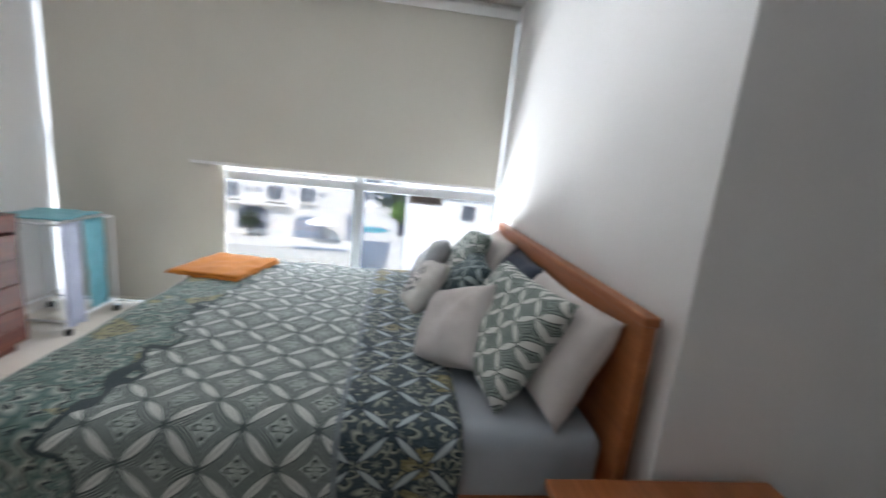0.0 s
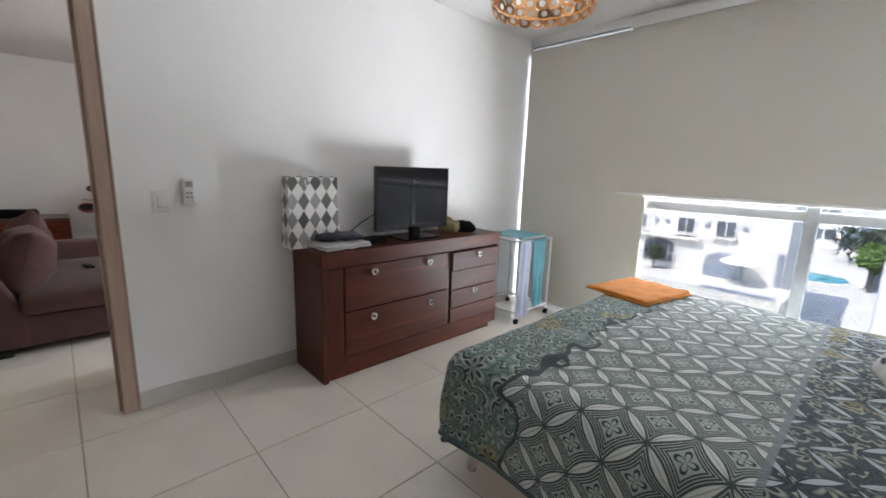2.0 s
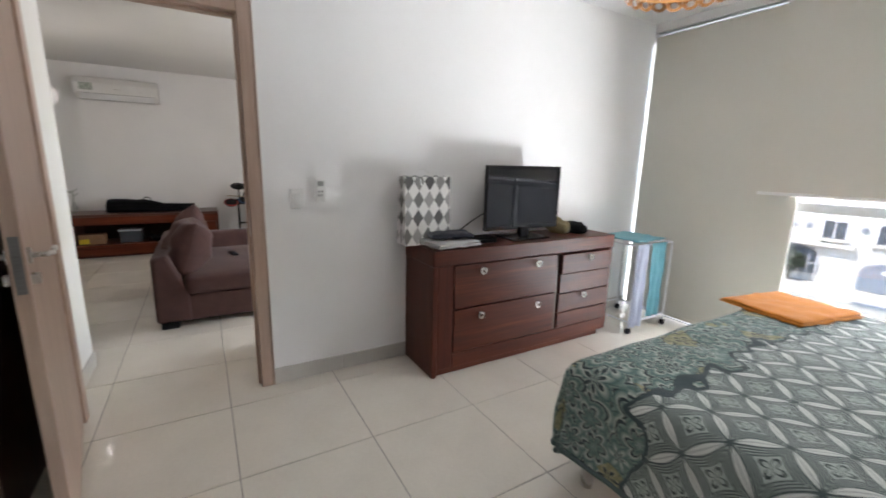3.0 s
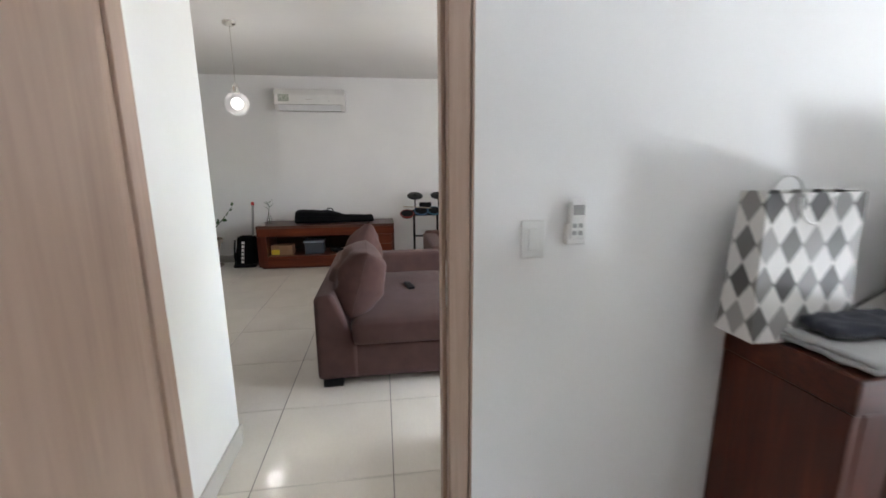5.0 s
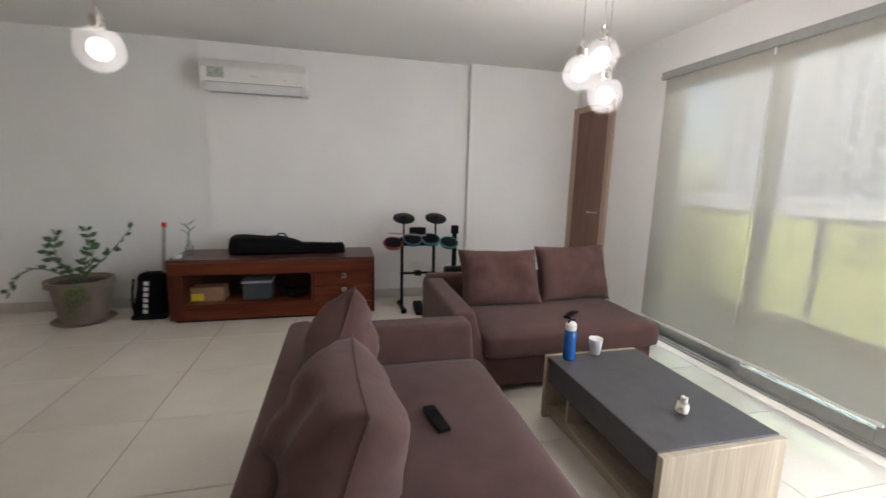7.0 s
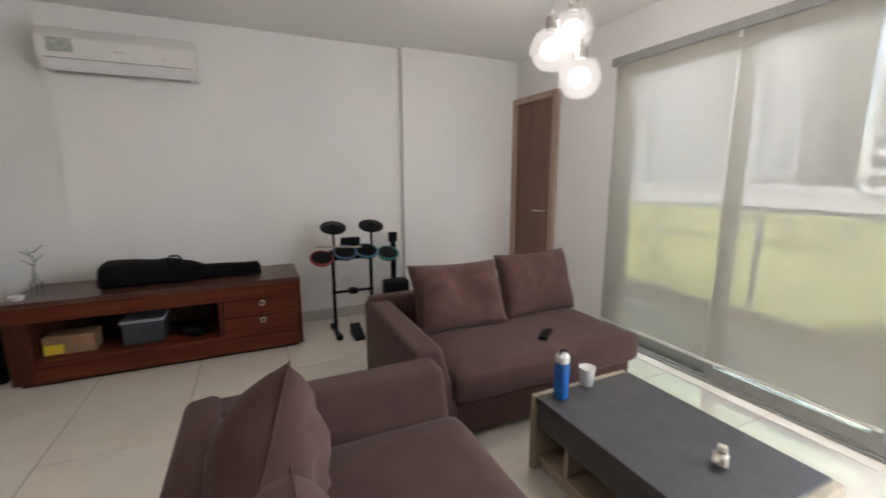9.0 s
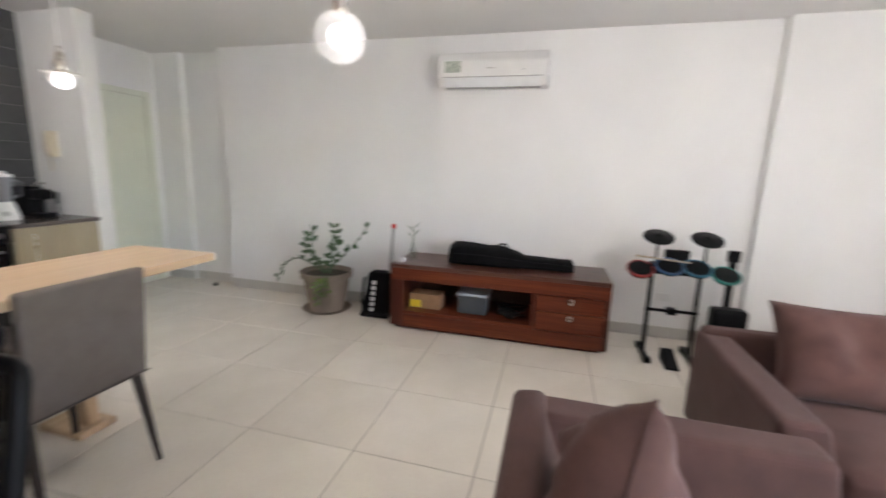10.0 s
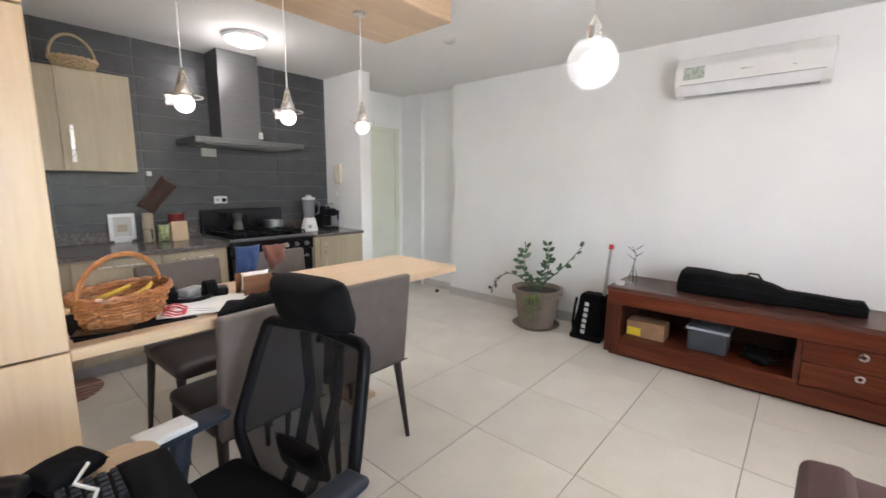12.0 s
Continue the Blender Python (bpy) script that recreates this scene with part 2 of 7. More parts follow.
def thing(name, at, label, category, group="", kind=""):
    """An empty at a thing's base; its parts are built in world metres and hang under it."""
    e = new(name)
    e.location = at
    e.empty_display_size = 0.1
    ORIGIN[e.name] = Vector(at)
    return tagged(e, label, category, group, kind)


def mesh_from(bm, material, smooth=False, name="mesh"):
    me = bpy.data.meshes.new(name)
    bm.normal_update()
    bm.to_mesh(me)
    bm.free()
    for m in material if isinstance(material, (list, tuple)) else (material,):
        me.materials.append(m)
    if smooth:
        me.polygons.foreach_set("use_smooth", [True] * len(me.polygons))
    return me


def part(name, bm, material, parent=None, label="", smooth=False):
    """One mesh object under a thing or under a part."""
    at = ORIGIN.get(parent.name, Vector()) if parent else Vector()
    if at.length:
        bm.transform(Matrix.Translation(-at))
    ob = new(name, mesh_from(bm, material, smooth, name))
    if parent:
        ob.parent = parent
        ORIGIN[ob.name] = at
    return tagged(ob, label)


def solid(name, bm, material, label="", category="", group="", kind="", smooth=False):
    """A top-level thing of one mesh, its origin at the middle of its base."""
    lo = Vector([min(v.co[k] for v in bm.verts) for k in range(3)])
    hi = Vector([max(v.co[k] for v in bm.verts) for k in range(3)])
    base = Vector(((lo.x + hi.x) / 2, (lo.y + hi.y) / 2, lo.z))
    bm.transform(Matrix.Translation(-base))
    ob = new(name, mesh_from(bm, material, smooth, name))
    ob.location = base
    ORIGIN[ob.name] = base
    return tagged(ob, label, category, group, kind)


def box(x0, x1, y0, y1, z0, z1, bevel=0.0, bm=None, seg=1):
    own = bmesh.new()
    x0, x1, y0, y1, z0, z1 = min(x0, x1), max(x0, x1), min(y0, y1), max(y0, y1), min(z0, z1), max(z0, z1)
    bmesh.ops.create_cube(own, size=1, matrix=Matrix.Translation(((x0 + x1) / 2, (y0 + y1) / 2, (z0 + z1) / 2)) @ Matrix.Diagonal((x1 - x0, y1 - y0, z1 - z0, 1)))
    if bevel:
        bmesh.ops.bevel(own, geom=list(own.edges), offset=bevel, segments=seg, profile=0.5, affect="EDGES", clamp_overlap=True)
    return joined(own, bm)


def joined(own, bm):
    if bm is None:
        return own
    me = bpy.data.meshes.new("join")
    own.to_mesh(me)
    own.free()
    bm.from_mesh(me)
    bpy.data.meshes.remove(me)
    return bm


def boxes(*items, bevel=0.0):
    bm = bmesh.new()
    for it in items:
        box(*it, bevel=bevel, bm=bm)
    return bm


def rod(a, b, r0, r1=None, seg=12, bm=None):
    """A round bar from a to b."""
    own = bmesh.new()
    a, b = Vector(a), Vector(b)
    d = b - a
    m = Matrix.Translation((a + b) / 2) @ d.to_track_quat("Z", "Y").to_matrix().to_4x4()
    bmesh.ops.create_cone(own, cap_ends=True, segments=seg, radius1=r0, radius2=r0 if r1 is None else r1, depth=d.length, matrix=m)
    return joined(own, bm)


def tube(points, r, seg=8, bm=None, closed=False, r_end=None):
    """A tube along a line of points."""
    own = bmesh.new()
    pts = [Vector(p) for p in points]
    n = len(pts)
    rings = []
    up = Vector((0.13, 0.21, 0.97))
    for i, p in enumerate(pts):
        if closed:
            d = pts[(i + 1) % n] - pts[i - 1]
        else:
            d = pts[min(i + 1, n - 1)] - pts[max(i - 1, 0)]
        d = d.normalized()
        u = d.cross(up)
        if u.length < 0.05:
            u = d.cross(Vector((1, 0, 0)))
        u.normalize()
        w = d.cross(u)
        rr = r if r_end is None else r + (r_end - r) * i / (n - 1)
        rings.append([own.verts.new(p + rr * (math.cos(2 * math.pi * k / seg) * u + math.sin(2 * math.pi * k / seg) * w)) for k in range(seg)])
    for i in range(n if closed else n - 1):
        a, b = rings[i], rings[(i + 1) % n]
        for k in range(seg):
            own.faces.new((a[k], a[(k + 1) % seg], b[(k + 1) % seg], b[k]))
    if not closed:
        own.faces.new(rings[0])
        own.faces.new(rings[-1][::-1])
    bmesh.ops.recalc_face_normals(own, faces=own.faces)
    return joined(own, bm)


def lathe(profile, at, seg=24, bm=None, cap=True):
    """A turned shape from (radius, height) steps round an upright axis."""
    own = bmesh.new()
    rings = []
    for r, z in profile:
        rings.append([own.verts.new((at[0] + max(r, 1e-4) * math.cos(2 * math.pi * k / seg), at[1] + max(r, 1e-4) * math.sin(2 * math.pi * k / seg), at[2] + z)) for k in range(seg)])
    for a, b in zip(rings, rings[1:]):
        for k in range(seg):
            own.faces.new((a[k], a[(k + 1) % seg], b[(k + 1) % seg], b[k]))
    if cap:
        own.faces.new(rings[0][::-1])
        own.faces.new(rings[-1])
    bmesh.ops.recalc_face_normals(own, faces=own.faces)
    return joined(own, bm)


def pillow(w, h, thick, m, sag=0.02, seed=0.0, n=18, full=0.44):
    """A stuffed cushion of w x h x thick about its middle, with drawn-out corners and soft dents, placed by m."""
    bm = bmesh.new()
    sides = []
    for s in (1, -1):
        grid = []
        for i in range(n + 1):
            row = []
            for j in range(n + 1):
                u, v = 2 * i / n - 1, 2 * j / n - 1
                edge = max(0.0, (1 - abs(u) ** 3.0) * (1 - abs(v) ** 3.0))
                t = edge ** full * thick / 2
                pull = 1 - 0.07 * (1 - abs(u) ** 2) * abs(v) ** 3, 1 - 0.07 * (1 - abs(v) ** 2) * abs(u) ** 3
                p = Vector((u * w / 2 * pull[1], v * h / 2 * pull[0], s * t))
                p.z += s * sag * edge * noise.noise(Vector((u * 1.7 + seed, v * 1.7, s * 3.1 + seed)))
                p.z += 0.3 * sag * noise.noise(Vector((u * 4 + seed, v * 4, seed))) * edge
                row.append(bm.verts.new(p))
            grid.append(row)
        for i in range(n):
            for j in range(n):
                q = (grid[i][j], grid[i + 1][j], grid[i + 1][j + 1], grid[i][j + 1])
                bm.faces.new(q if s > 0 else q[::-1])
        sides.append(grid)
    bmesh.ops.remove_doubles(bm, verts=list(bm.verts), dist=1e-4)
    uv = bm.loops.layers.uv.new("UVMap")
    for f in bm.faces:
        for lp in f.loops:
            lp[uv].uv = (lp.vert.co.x, lp.vert.co.y)
    bm.transform(m)
    return bm


def wall(name, bm, label, material=WHITE):
    return tagged(part(name, bm, material), label, "wall", kind="structure")

# ---- structure: walls, ceilings, openings ----
floor = tagged(part("floor", boxes((BED_X0 - 0.15, 2.45, BED_Y0 - 0.15, 3.85, -0.2, -0.003), (-7.75, BED_X0 - 0.15, -4.85, 2.77, -0.2, -0.003)), GROUT), "polished cream porcelain tiles with thin grey joints", "floor", kind="structure")
wall("wall_dresser", boxes((-2.56, -2.41, 0.37, 3.85, -0.02, 2.75), (-2.56, -2.41, -0.62, -0.59, -0.02, 2.75), (-2.56, -2.41, -0.59, 0.37, 2.14, 2.75)), "white painted wall between bedroom and living room")
wall("wall_bedroom_south", box(-3.19, 2.45, -0.77, -0.62, -0.02, 2.75), "white painted wall behind the open door")
wall("wall_headboard", boxes((1.04, 1.19, 1.29, 3.85, -0.02, 2.75), (1.19, 2.45, 1.29, 1.44, -0.02, 2.75)), "white painted wall behind the bed's headboard")
wall("wall_bedroom_east", box(2.30, 2.45, -0.62, 1.29, -0.02, 2.75), "white painted bedroom wall")
wall("wall_over_window", box(-2.41, 1.04, 3.70, 3.85, 2.53, 2.75), "white painted strip over the bedroom window")
wall("wall_tv", box(-7.57, LIV_X0, -3.70, 1.33, -0.02, 2.70), "white painted living-room wall")
wall("wall_pier", box(-7.57, -7.35, 1.33, 2.77, -0.02, 2.70), "white painted projecting pier")
wall("wall_hall_side", boxes((-7.70, -7.55, -4.30, -3.70, -0.02, 2.70), (-7.70, -7.50, -4.83, -4.30, -0.02, 2.70)), "white painted hallway wall")
wall("wall_hall_end", box(-7.70, -6.42, -4.83, -4.68, -0.02, 2.70), "white painted end wall of the hallway")
wall("wall_kitchen", box(-6.42, -2.41, -4.83, -4.68, -0.02, 2.70), "plastered wall behind the kitchen tiles")
wall("wall_kitchen_pier", box(-6.42, -6.28, -4.68, -4.02, -0.02, 2.70), "white painted short wall beside the counter")
wall("wall_living_east", box(-2.56, -2.41, -4.68, -0.77, -0.02, 2.70), "white painted wall beside the desk")
wall("wall_living_window", boxes((-7.35, -5.97, 2.62, 2.77, -0.02, 2.70), (-5.97, -2.60, 2.62, 2.77, 2.24, 2.70), (-2.60, -2.56, 2.62, 2.77, -0.02, 2.70)), "white painted wall round the sliding doors")
tagged(part("ceiling_bedroom", box(-2.41, 2.45, -0.62, 3.85, BED_H, 2.75), CEIL), "flat white bedroom ceiling", "ceiling", kind="structure")
tagged(part("ceiling_living", boxes((-7.70, -2.56, -4.68, 2.77, LIV_H, 2.75), (-2.56, -2.41, -4.68, -0.77, LIV_H, 2.75)), CEIL), "flat white living-room ceiling", "ceiling", kind="structure")


def skirting(name, *runs):
    tagged(part(name, boxes(*runs, bevel=0.003), SKIRT), "beige porcelain skirting along the wall", "baseboard", kind="structure")


skirting("baseboard_bedroom", (-2.41, -2.398, 0.37, 0.80, 0, 0.10), (-2.41, -2.398, 0.803, 3.66, 0, 0.10), (-1.70, 2.30, -0.62, -0.608, 0, 0.10), (1.028, 1.04, 1.278, 3.66, 0, 0.10), (1.04, 2.3, 1.278, 1.29, 0, 0.10))
skirting("baseboard_living", (LIV_X0, LIV_X0 + 0.012, -3.70, 1.318, 0, 0.10), (LIV_X0, -7.338, 1.318, 1.33, 0, 0.1), (-7.35, -7.338, 1.33, 2.62, 0, 0.10), (-6.62, -5.97, 2.608, 2.62, 0, 0.10),
         (-7.55, -7.538, -4.30, -3.70, 0, 0.10), (-7.50, -7.488, -4.68, -4.30, 0, 0.10), (-3.19, -2.56, -0.62, -0.608, 0, 0.10), (-3.202, -3.19, -0.77, -0.608, 0, 0.10), (-2.572, -2.56, 0.40, 2.62, 0, 0.10))

# bedroom door: frame lining with stop and casing, leaf open into the bedroom
door = thing("door_1", (-2.48, -0.08, 0), "open walnut bedroom door in a pinkish brown wooden frame", "door", kind="structure")
part("door_frame", boxes((-2.542, -2.395, 0.305, 0.37, 0, 2.14), (-2.542, -2.395, -0.595, -0.54, 0, 2.14), (-2.542, -2.395, -0.54, 0.305, 2.08, 2.14), bevel=0.004), FRAME_W, door)
part("door_stop", boxes((-2.505, -2.445, 0.292, 0.305, 0, 2.08), (-2.505, -2.445, -0.54, -0.527, 0, 2.08), (-2.505, -2.445, -0.527, 0.292, 2.067, 2.08), bevel=0.002), FRAME_W, door)
part("casing", boxes((-2.41, -2.39, 0.37, 0.378, 0, 2.15), (-2.585, -2.56, 0.37, 0.378, 0, 2.15), bevel=0.002), FRAME_W, door)
part("strike_plate", box(-2.45, -2.42, 0.3025, 0.3055, 0.93, 1.07), CHROME, door, "brushed nickel strike plate")
part("floor_stopper", lathe([(0.022, 0), (0.022, 0.012), (0.012, 0.03), (0.0, 0.032)], (-2.43, 0.35, 0), 12), CHROME, door)
HINGE, SWING = Vector((-2.395, -0.53, 0)), 9.5


def leaf_space(bm):
    bm.transform(Matrix.Translation(HINGE) @ pose(0, 0, 0, 0, 0, SWING))
    return bm


leaf = part("door_leaf", leaf_space(boxes((0.0, 0.82, -0.04, 0.0, 0.012, 2.07), bevel=0.002)), FRAME_W, door)
part("leaf_face", leaf_space(box(0.004, 0.816, -0.0425, -0.039, 0.016, 2.066)), DOOR_BACK, leaf, "dark brown veneer on the back of the leaf")
part("lock_plate", leaf_space(box(0.8195, 0.8225, -0.032, -0.008, 0.93, 1.11)), STEEL, leaf, "steel lock plate")
for side, y0 in (("front", 0.0), ("back", -0.042)):
    s = 1 if side == "front" else -1
    h = part("door_handle", leaf_space(tube([(0.76, y0, 1.04), (0.76, y0 + s * 0.05, 1.04), (0.75, y0 + s * 0.056, 1.04), (0.64, y0 + s * 0.056, 1.04)], 0.009, 10)), CHROME, leaf, "brushed nickel lever handle", True)
    part("rose", leaf_space(rod((0.76, y0, 1.04), (0.76, y0 + s * 0.008, 1.04), 0.026, seg=20)), CHROME, leaf)
    part("key_rose", leaf_space(rod((0.76, y0, 0.965), (0.76, y0 + s * 0.02, 0.965), 0.019, seg=16)), CHROME, leaf)

# dark wardrobe door beyond the leaf
ward = thing("door_2", (-2.0, -0.62, 0), "dark brown wooden door in a pale wooden casing behind the open leaf", "door", kind="structure")
part("door_leaf", box(-2.38, -1.725, -0.62, -0.606, 0.01, 2.08, 0.002), DOOR_BACK, ward)
part("casing", boxes((-1.725, -1.69, -0.62, -0.60, 0, 2.14), (-2.38, -1.725, -0.62, -0.60, 2.08, 2.14), bevel=0.004), FRAME_W, ward)

# living-room far door
far = thing("door_3", (-7.03, 2.62, 0), "closed walnut door in a pinkish brown frame in the room's corner", "door", kind="structure")
part("door_frame", boxes((-7.348, -7.28, 2.58, 2.62, 0, 2.16), (-6.70, -6.63, 2.58, 2.62, 0, 2.16), (-7.28, -6.70, 2.58, 2.62, 2.10, 2.16), bevel=0.004), FRAME_W, far)
lf = part("door_leaf", box(-7.28, -6.70, 2.604, 2.62, 0.01, 2.10, 0.002), LEAF_W, far)
part("door_handle", tube([(-6.78, 2.604, 1.02), (-6.78, 2.56, 1.02), (-6.80, 2.555, 1.02), (-6.90, 2.555, 1.02)], 0.008, 8), CHROME, lf, "brushed nickel lever handle", True)

# hallway door
hall = thing("door_4", (-6.95, -4.68, 0), "closed pale green-white door at the end of the hallway", "door", kind="structure")
part("door_frame", boxes((-6.53, -6.46, -4.68, -4.65, 0, 2.12), (-7.42, -7.35, -4.68, -4.65, 0, 2.12), (-7.35, -6.53, -4.68, -4.65, 2.06, 2.12), bevel=0.004), GREEN_DOOR, hall)
part("door_leaf", box(-7.35, -6.53, -4.68, -4.665, 0.008, 2.06, 0.002), GREEN_DOOR, hall)

# bedroom window with its two roller blinds
win = thing("window_1", (-0.68, 3.76, 0), "full-width aluminium window behind half-drawn grey-beige roller blinds", "window", kind="structure")
part("window_frame", boxes((-2.41, 1.04, 3.72, 3.79, 0.0, 0.014), (-2.41, 1.04, 3.72, 3.79, 2.512, 2.53), (-2.41, -2.396, 3.72, 3.79, 0.014, 2.512), (1.022, 1.04, 3.72, 3.79, 0.014, 2.512), bevel=0.003), ALU, win)
for x in (-1.24, -0.12):
    part("mullion", box(x - 0.035, x + 0.035, 3.715, 3.795, 0.014, 2.512, 0.004), ALU, win)
for x0, x1 in ((-2.396, -1.275), (-1.205, -0.155), (-0.085, 1.022)):
    part("transom", box(x0, x1, 3.718, 3.792, 1.08, 1.15, 0.004), ALU, win)
    for z0, z1 in ((0.014, 1.08), (1.15, 2.512)):
        p = part("pane", box(x0, x1, 3.752, 3.758, z0, z1), DIM_GLASS, win)
        p.visible_shadow = False


def roller_blind(x0, x1, y, z0, z1, cloth_m, rail_m, label, tube_r=0.028, valance=0.0):
    b = thing("roller_blind", ((x0 + x1) / 2, y, z0), label, "roller blind")
    bm = box(x0, x1, y - 0.003, y + 0.003, z0 + 0.02, z1)
    bmesh.ops.subdivide_edges(bm, edges=[e for e in bm.edges if abs(e.verts[0].co.x - e.verts[1].co.x) > 0.1], cuts=14)
    for v in bm.verts:
        if v.co.z < z1 - 0.1:
            v.co.y += 0.004 * math.sin(v.co.x * 9)
    part("fabric", bm, cloth_m, b)
    part("bottom_rail", box(x0, x1, y - 0.008, y + 0.008, z0, z0 + 0.024, 0.004), rail_m, b)
    part("roller", rod((x0, y + tube_r * 0.9, z1), (x1, y + tube_r * 0.9, z1), tube_r, seg=20), cloth_m, b, smooth=False)
    for x in (x0 - 0.008, x1):
        part("bracket", box(x, x + 0.008, y - 0.01, y + tube_r * 2, z1 - 0.04, z1 + 0.05, 0.002), WHITE_PL, b)
    if valance:
        part("valance", box(x0 - 0.01, x1 + 0.01, y - 0.03, y - 0.022, z1 - 0.02, z1 + valance, 0.003), rail_m, b)
    return b


# added strip that blocks part of the bright gap between blind and wall
part("gap_strip", box(1.018, 1.038, 3.66, 3.715, 0.0, 2.512, 0.003), WHITE_ME, win)
roller_blind(-2.385, -1.16, 3.688, 0.035, 2.47, BLIND, BLIND, "grey-beige blackout roller blind drawn down to the floor", 0.024)
roller_blind(-1.40, 1.0, 3.655, 1.185, 2.50, BLIND, WHITE_PL, "wide grey-beige blackout roller blind drawn half-way down", 0.036, 0.05)

# living-room sliding doors
slide = thing("window_2", (-4.3, 2.69, 0), "grey aluminium sliding balcony doors", "window", kind="structure")
part("track", boxes((-5.97, -2.60, 2.63, 2.76, 0.0, 0.018), (-5.97, -2.60, 2.645, 2.66, 0.018, 0.034), (-5.97, -2.60, 2.70, 2.715, 0.018, 0.034), bevel=0.002), GREY_FR, slide)
part("head_frame", box(-5.97, -2.60, 2.63, 2.76, 2.19, 2.24, 0.003), GREY_FR, slide)
part("side_frame", box(-5.97, -5.93, 2.63, 2.76, 0.034, 2.19, 0.003), GREY_FR, slide)
part("side_frame", box(-2.64, -2.60, 2.63, 2.76, 0.034, 2.19, 0.003), GREY_FR, slide)
for x0, x1, y in ((-5.93, -5.03, 2.70), (-5.09, -4.20, 2.65), (-4.26, -3.44, 2.70), (-3.50, -2.64, 2.65)):
    s = part("sash", boxes((x0, x0 + 0.06, y, y + 0.04, 0.034, 2.19), (x1 - 0.06, x1, y, y + 0.04, 0.034, 2.19), (x0 + 0.06, x1 - 0.06, y, y + 0.04, 0.034, 0.11), (x0 + 0.06, x1 - 0.06, y, y + 0.04, 2.13, 2.19), bevel=0.003), GREY_FR, slide)
    g = part("pane", box(x0 + 0.06, x1 - 0.06, y + 0.017, y + 0.023, 0.11, 2.13), DOOR_GLASS, s)
    g.visible_shadow = False
part("pull_handle", boxes((-3.47, -3.45, 2.61, 2.65, 0.95, 1.2), bevel=0.006), BLACK_PL, slide, "black pull handle")
part("pelmet", box(-5.99, -2.58, 2.56, 2.62, 2.19, 2.25, 0.004), GREY_FR, slide, "grey blind rail over the doors")
roller_blind(-5.95, -5.0575, 2.585, 0.165, 2.19, SHEER, WHITE_PL, "pale see-through roller blind drawn down over a balcony door", 0.02)
roller_blind(-5.0545, -4.20, 2.585, 0.165, 2.19, SHEER, WHITE_PL, "pale see-through roller blind drawn down over a balcony door", 0.02)
BROWN_RO = surface("brown rolled blind", (0.16, 0.10, 0.075), (0.22, 0.145, 0.11), 8, 0.7)
roller_blind(-4.17, -2.66, 2.585, 2.09, 2.19, BROWN_RO, BROWN_RO, "brown roller blind rolled up over the open balcony door", 0.03)

# ---- balcony and the view ----
CONCRETE = surface("pale balcony paving", (0.50, 0.47, 0.40), (0.60, 0.57, 0.50), 3, 0.7)
RENDER_W = surface("white rendered facade", (0.62, 0.61, 0.58), (0.70, 0.69, 0.66), 0.3, 0.8, grain=4)
TOWER_W = surface("grey weathered facade", (0.30, 0.31, 0.32), (0.38, 0.385, 0.39), 0.2, 0.8, grain=3)
TAN = surface("tan balcony kerb", (0.33, 0.26, 0.18), (0.42, 0.34, 0.24), 5, 0.7)
WIN_DARK = surface("dark bluish window glass", (0.055, 0.065, 0.08), (0.10, 0.115, 0.135), 0.5, 0.15)
PAVING = surface("sunlit pale paving", (0.42, 0.40, 0.36), (0.55, 0.53, 0.48), 0.05, 0.9, grain=2)
WATER = surface("turquoise pool water", (0.03, 0.26, 0.32), (0.05, 0.34, 0.40), 0.8, 0.08)
GREENERY = surface("green foliage", (0.014, 0.024, 0.010), (0.032, 0.048, 0.020), 1.5, 0.7)
tagged(part("balcony_floor", box(-7.7, -2.56, 2.77, 4.15, -0.25, -0.03), CONCRETE), "pale paved balcony floor", "balcony", kind="structure")
tagged(part("balcony_slab", box(-7.7, -2.56, 2.85, 4.15, 2.62, 2.85), RENDER_W), "white balcony slab above", "balcony", kind="structure")
tagged(part("facade_living", boxes((-7.7, -2.42, 2.775, 2.85, 2.28, 2.85)), RENDER_W), "white outer wall above the sliding doors", "wall", kind="structure")
rail = thing("balcony_railing", (-5.1, 4.05, -0.03), "balcony railing with yellow-green glass, grey posts and a top rail", "railing")
part("kerb", box(-7.7, -2.56, 4.0, 4.12, -0.03, 0.12, 0.006), TAN, rail)
part("top_rail", box(-7.7, -2.56, 4.03, 4.09, 1.05, 1.09, 0.006), ALU, rail)
for k in range(6):
    x = -7.6 + k * 1.0
    part("post", box(x - 0.025, x + 0.025, 4.04, 4.08, 0.12, 1.05, 0.004), ALU, rail)
    if k < 5:
        g = part("pane", box(x + 0.03, x + 0.97, 4.056, 4.064, 0.14, 1.045), GREEN_GLASS, rail)
        g.visible_shadow = False
tagged(part("ground", box(-400, 400, 6, 900, -9.5, -9.0), PAVING), "pale sunlit ground around the buildings", "ground", kind="structure")


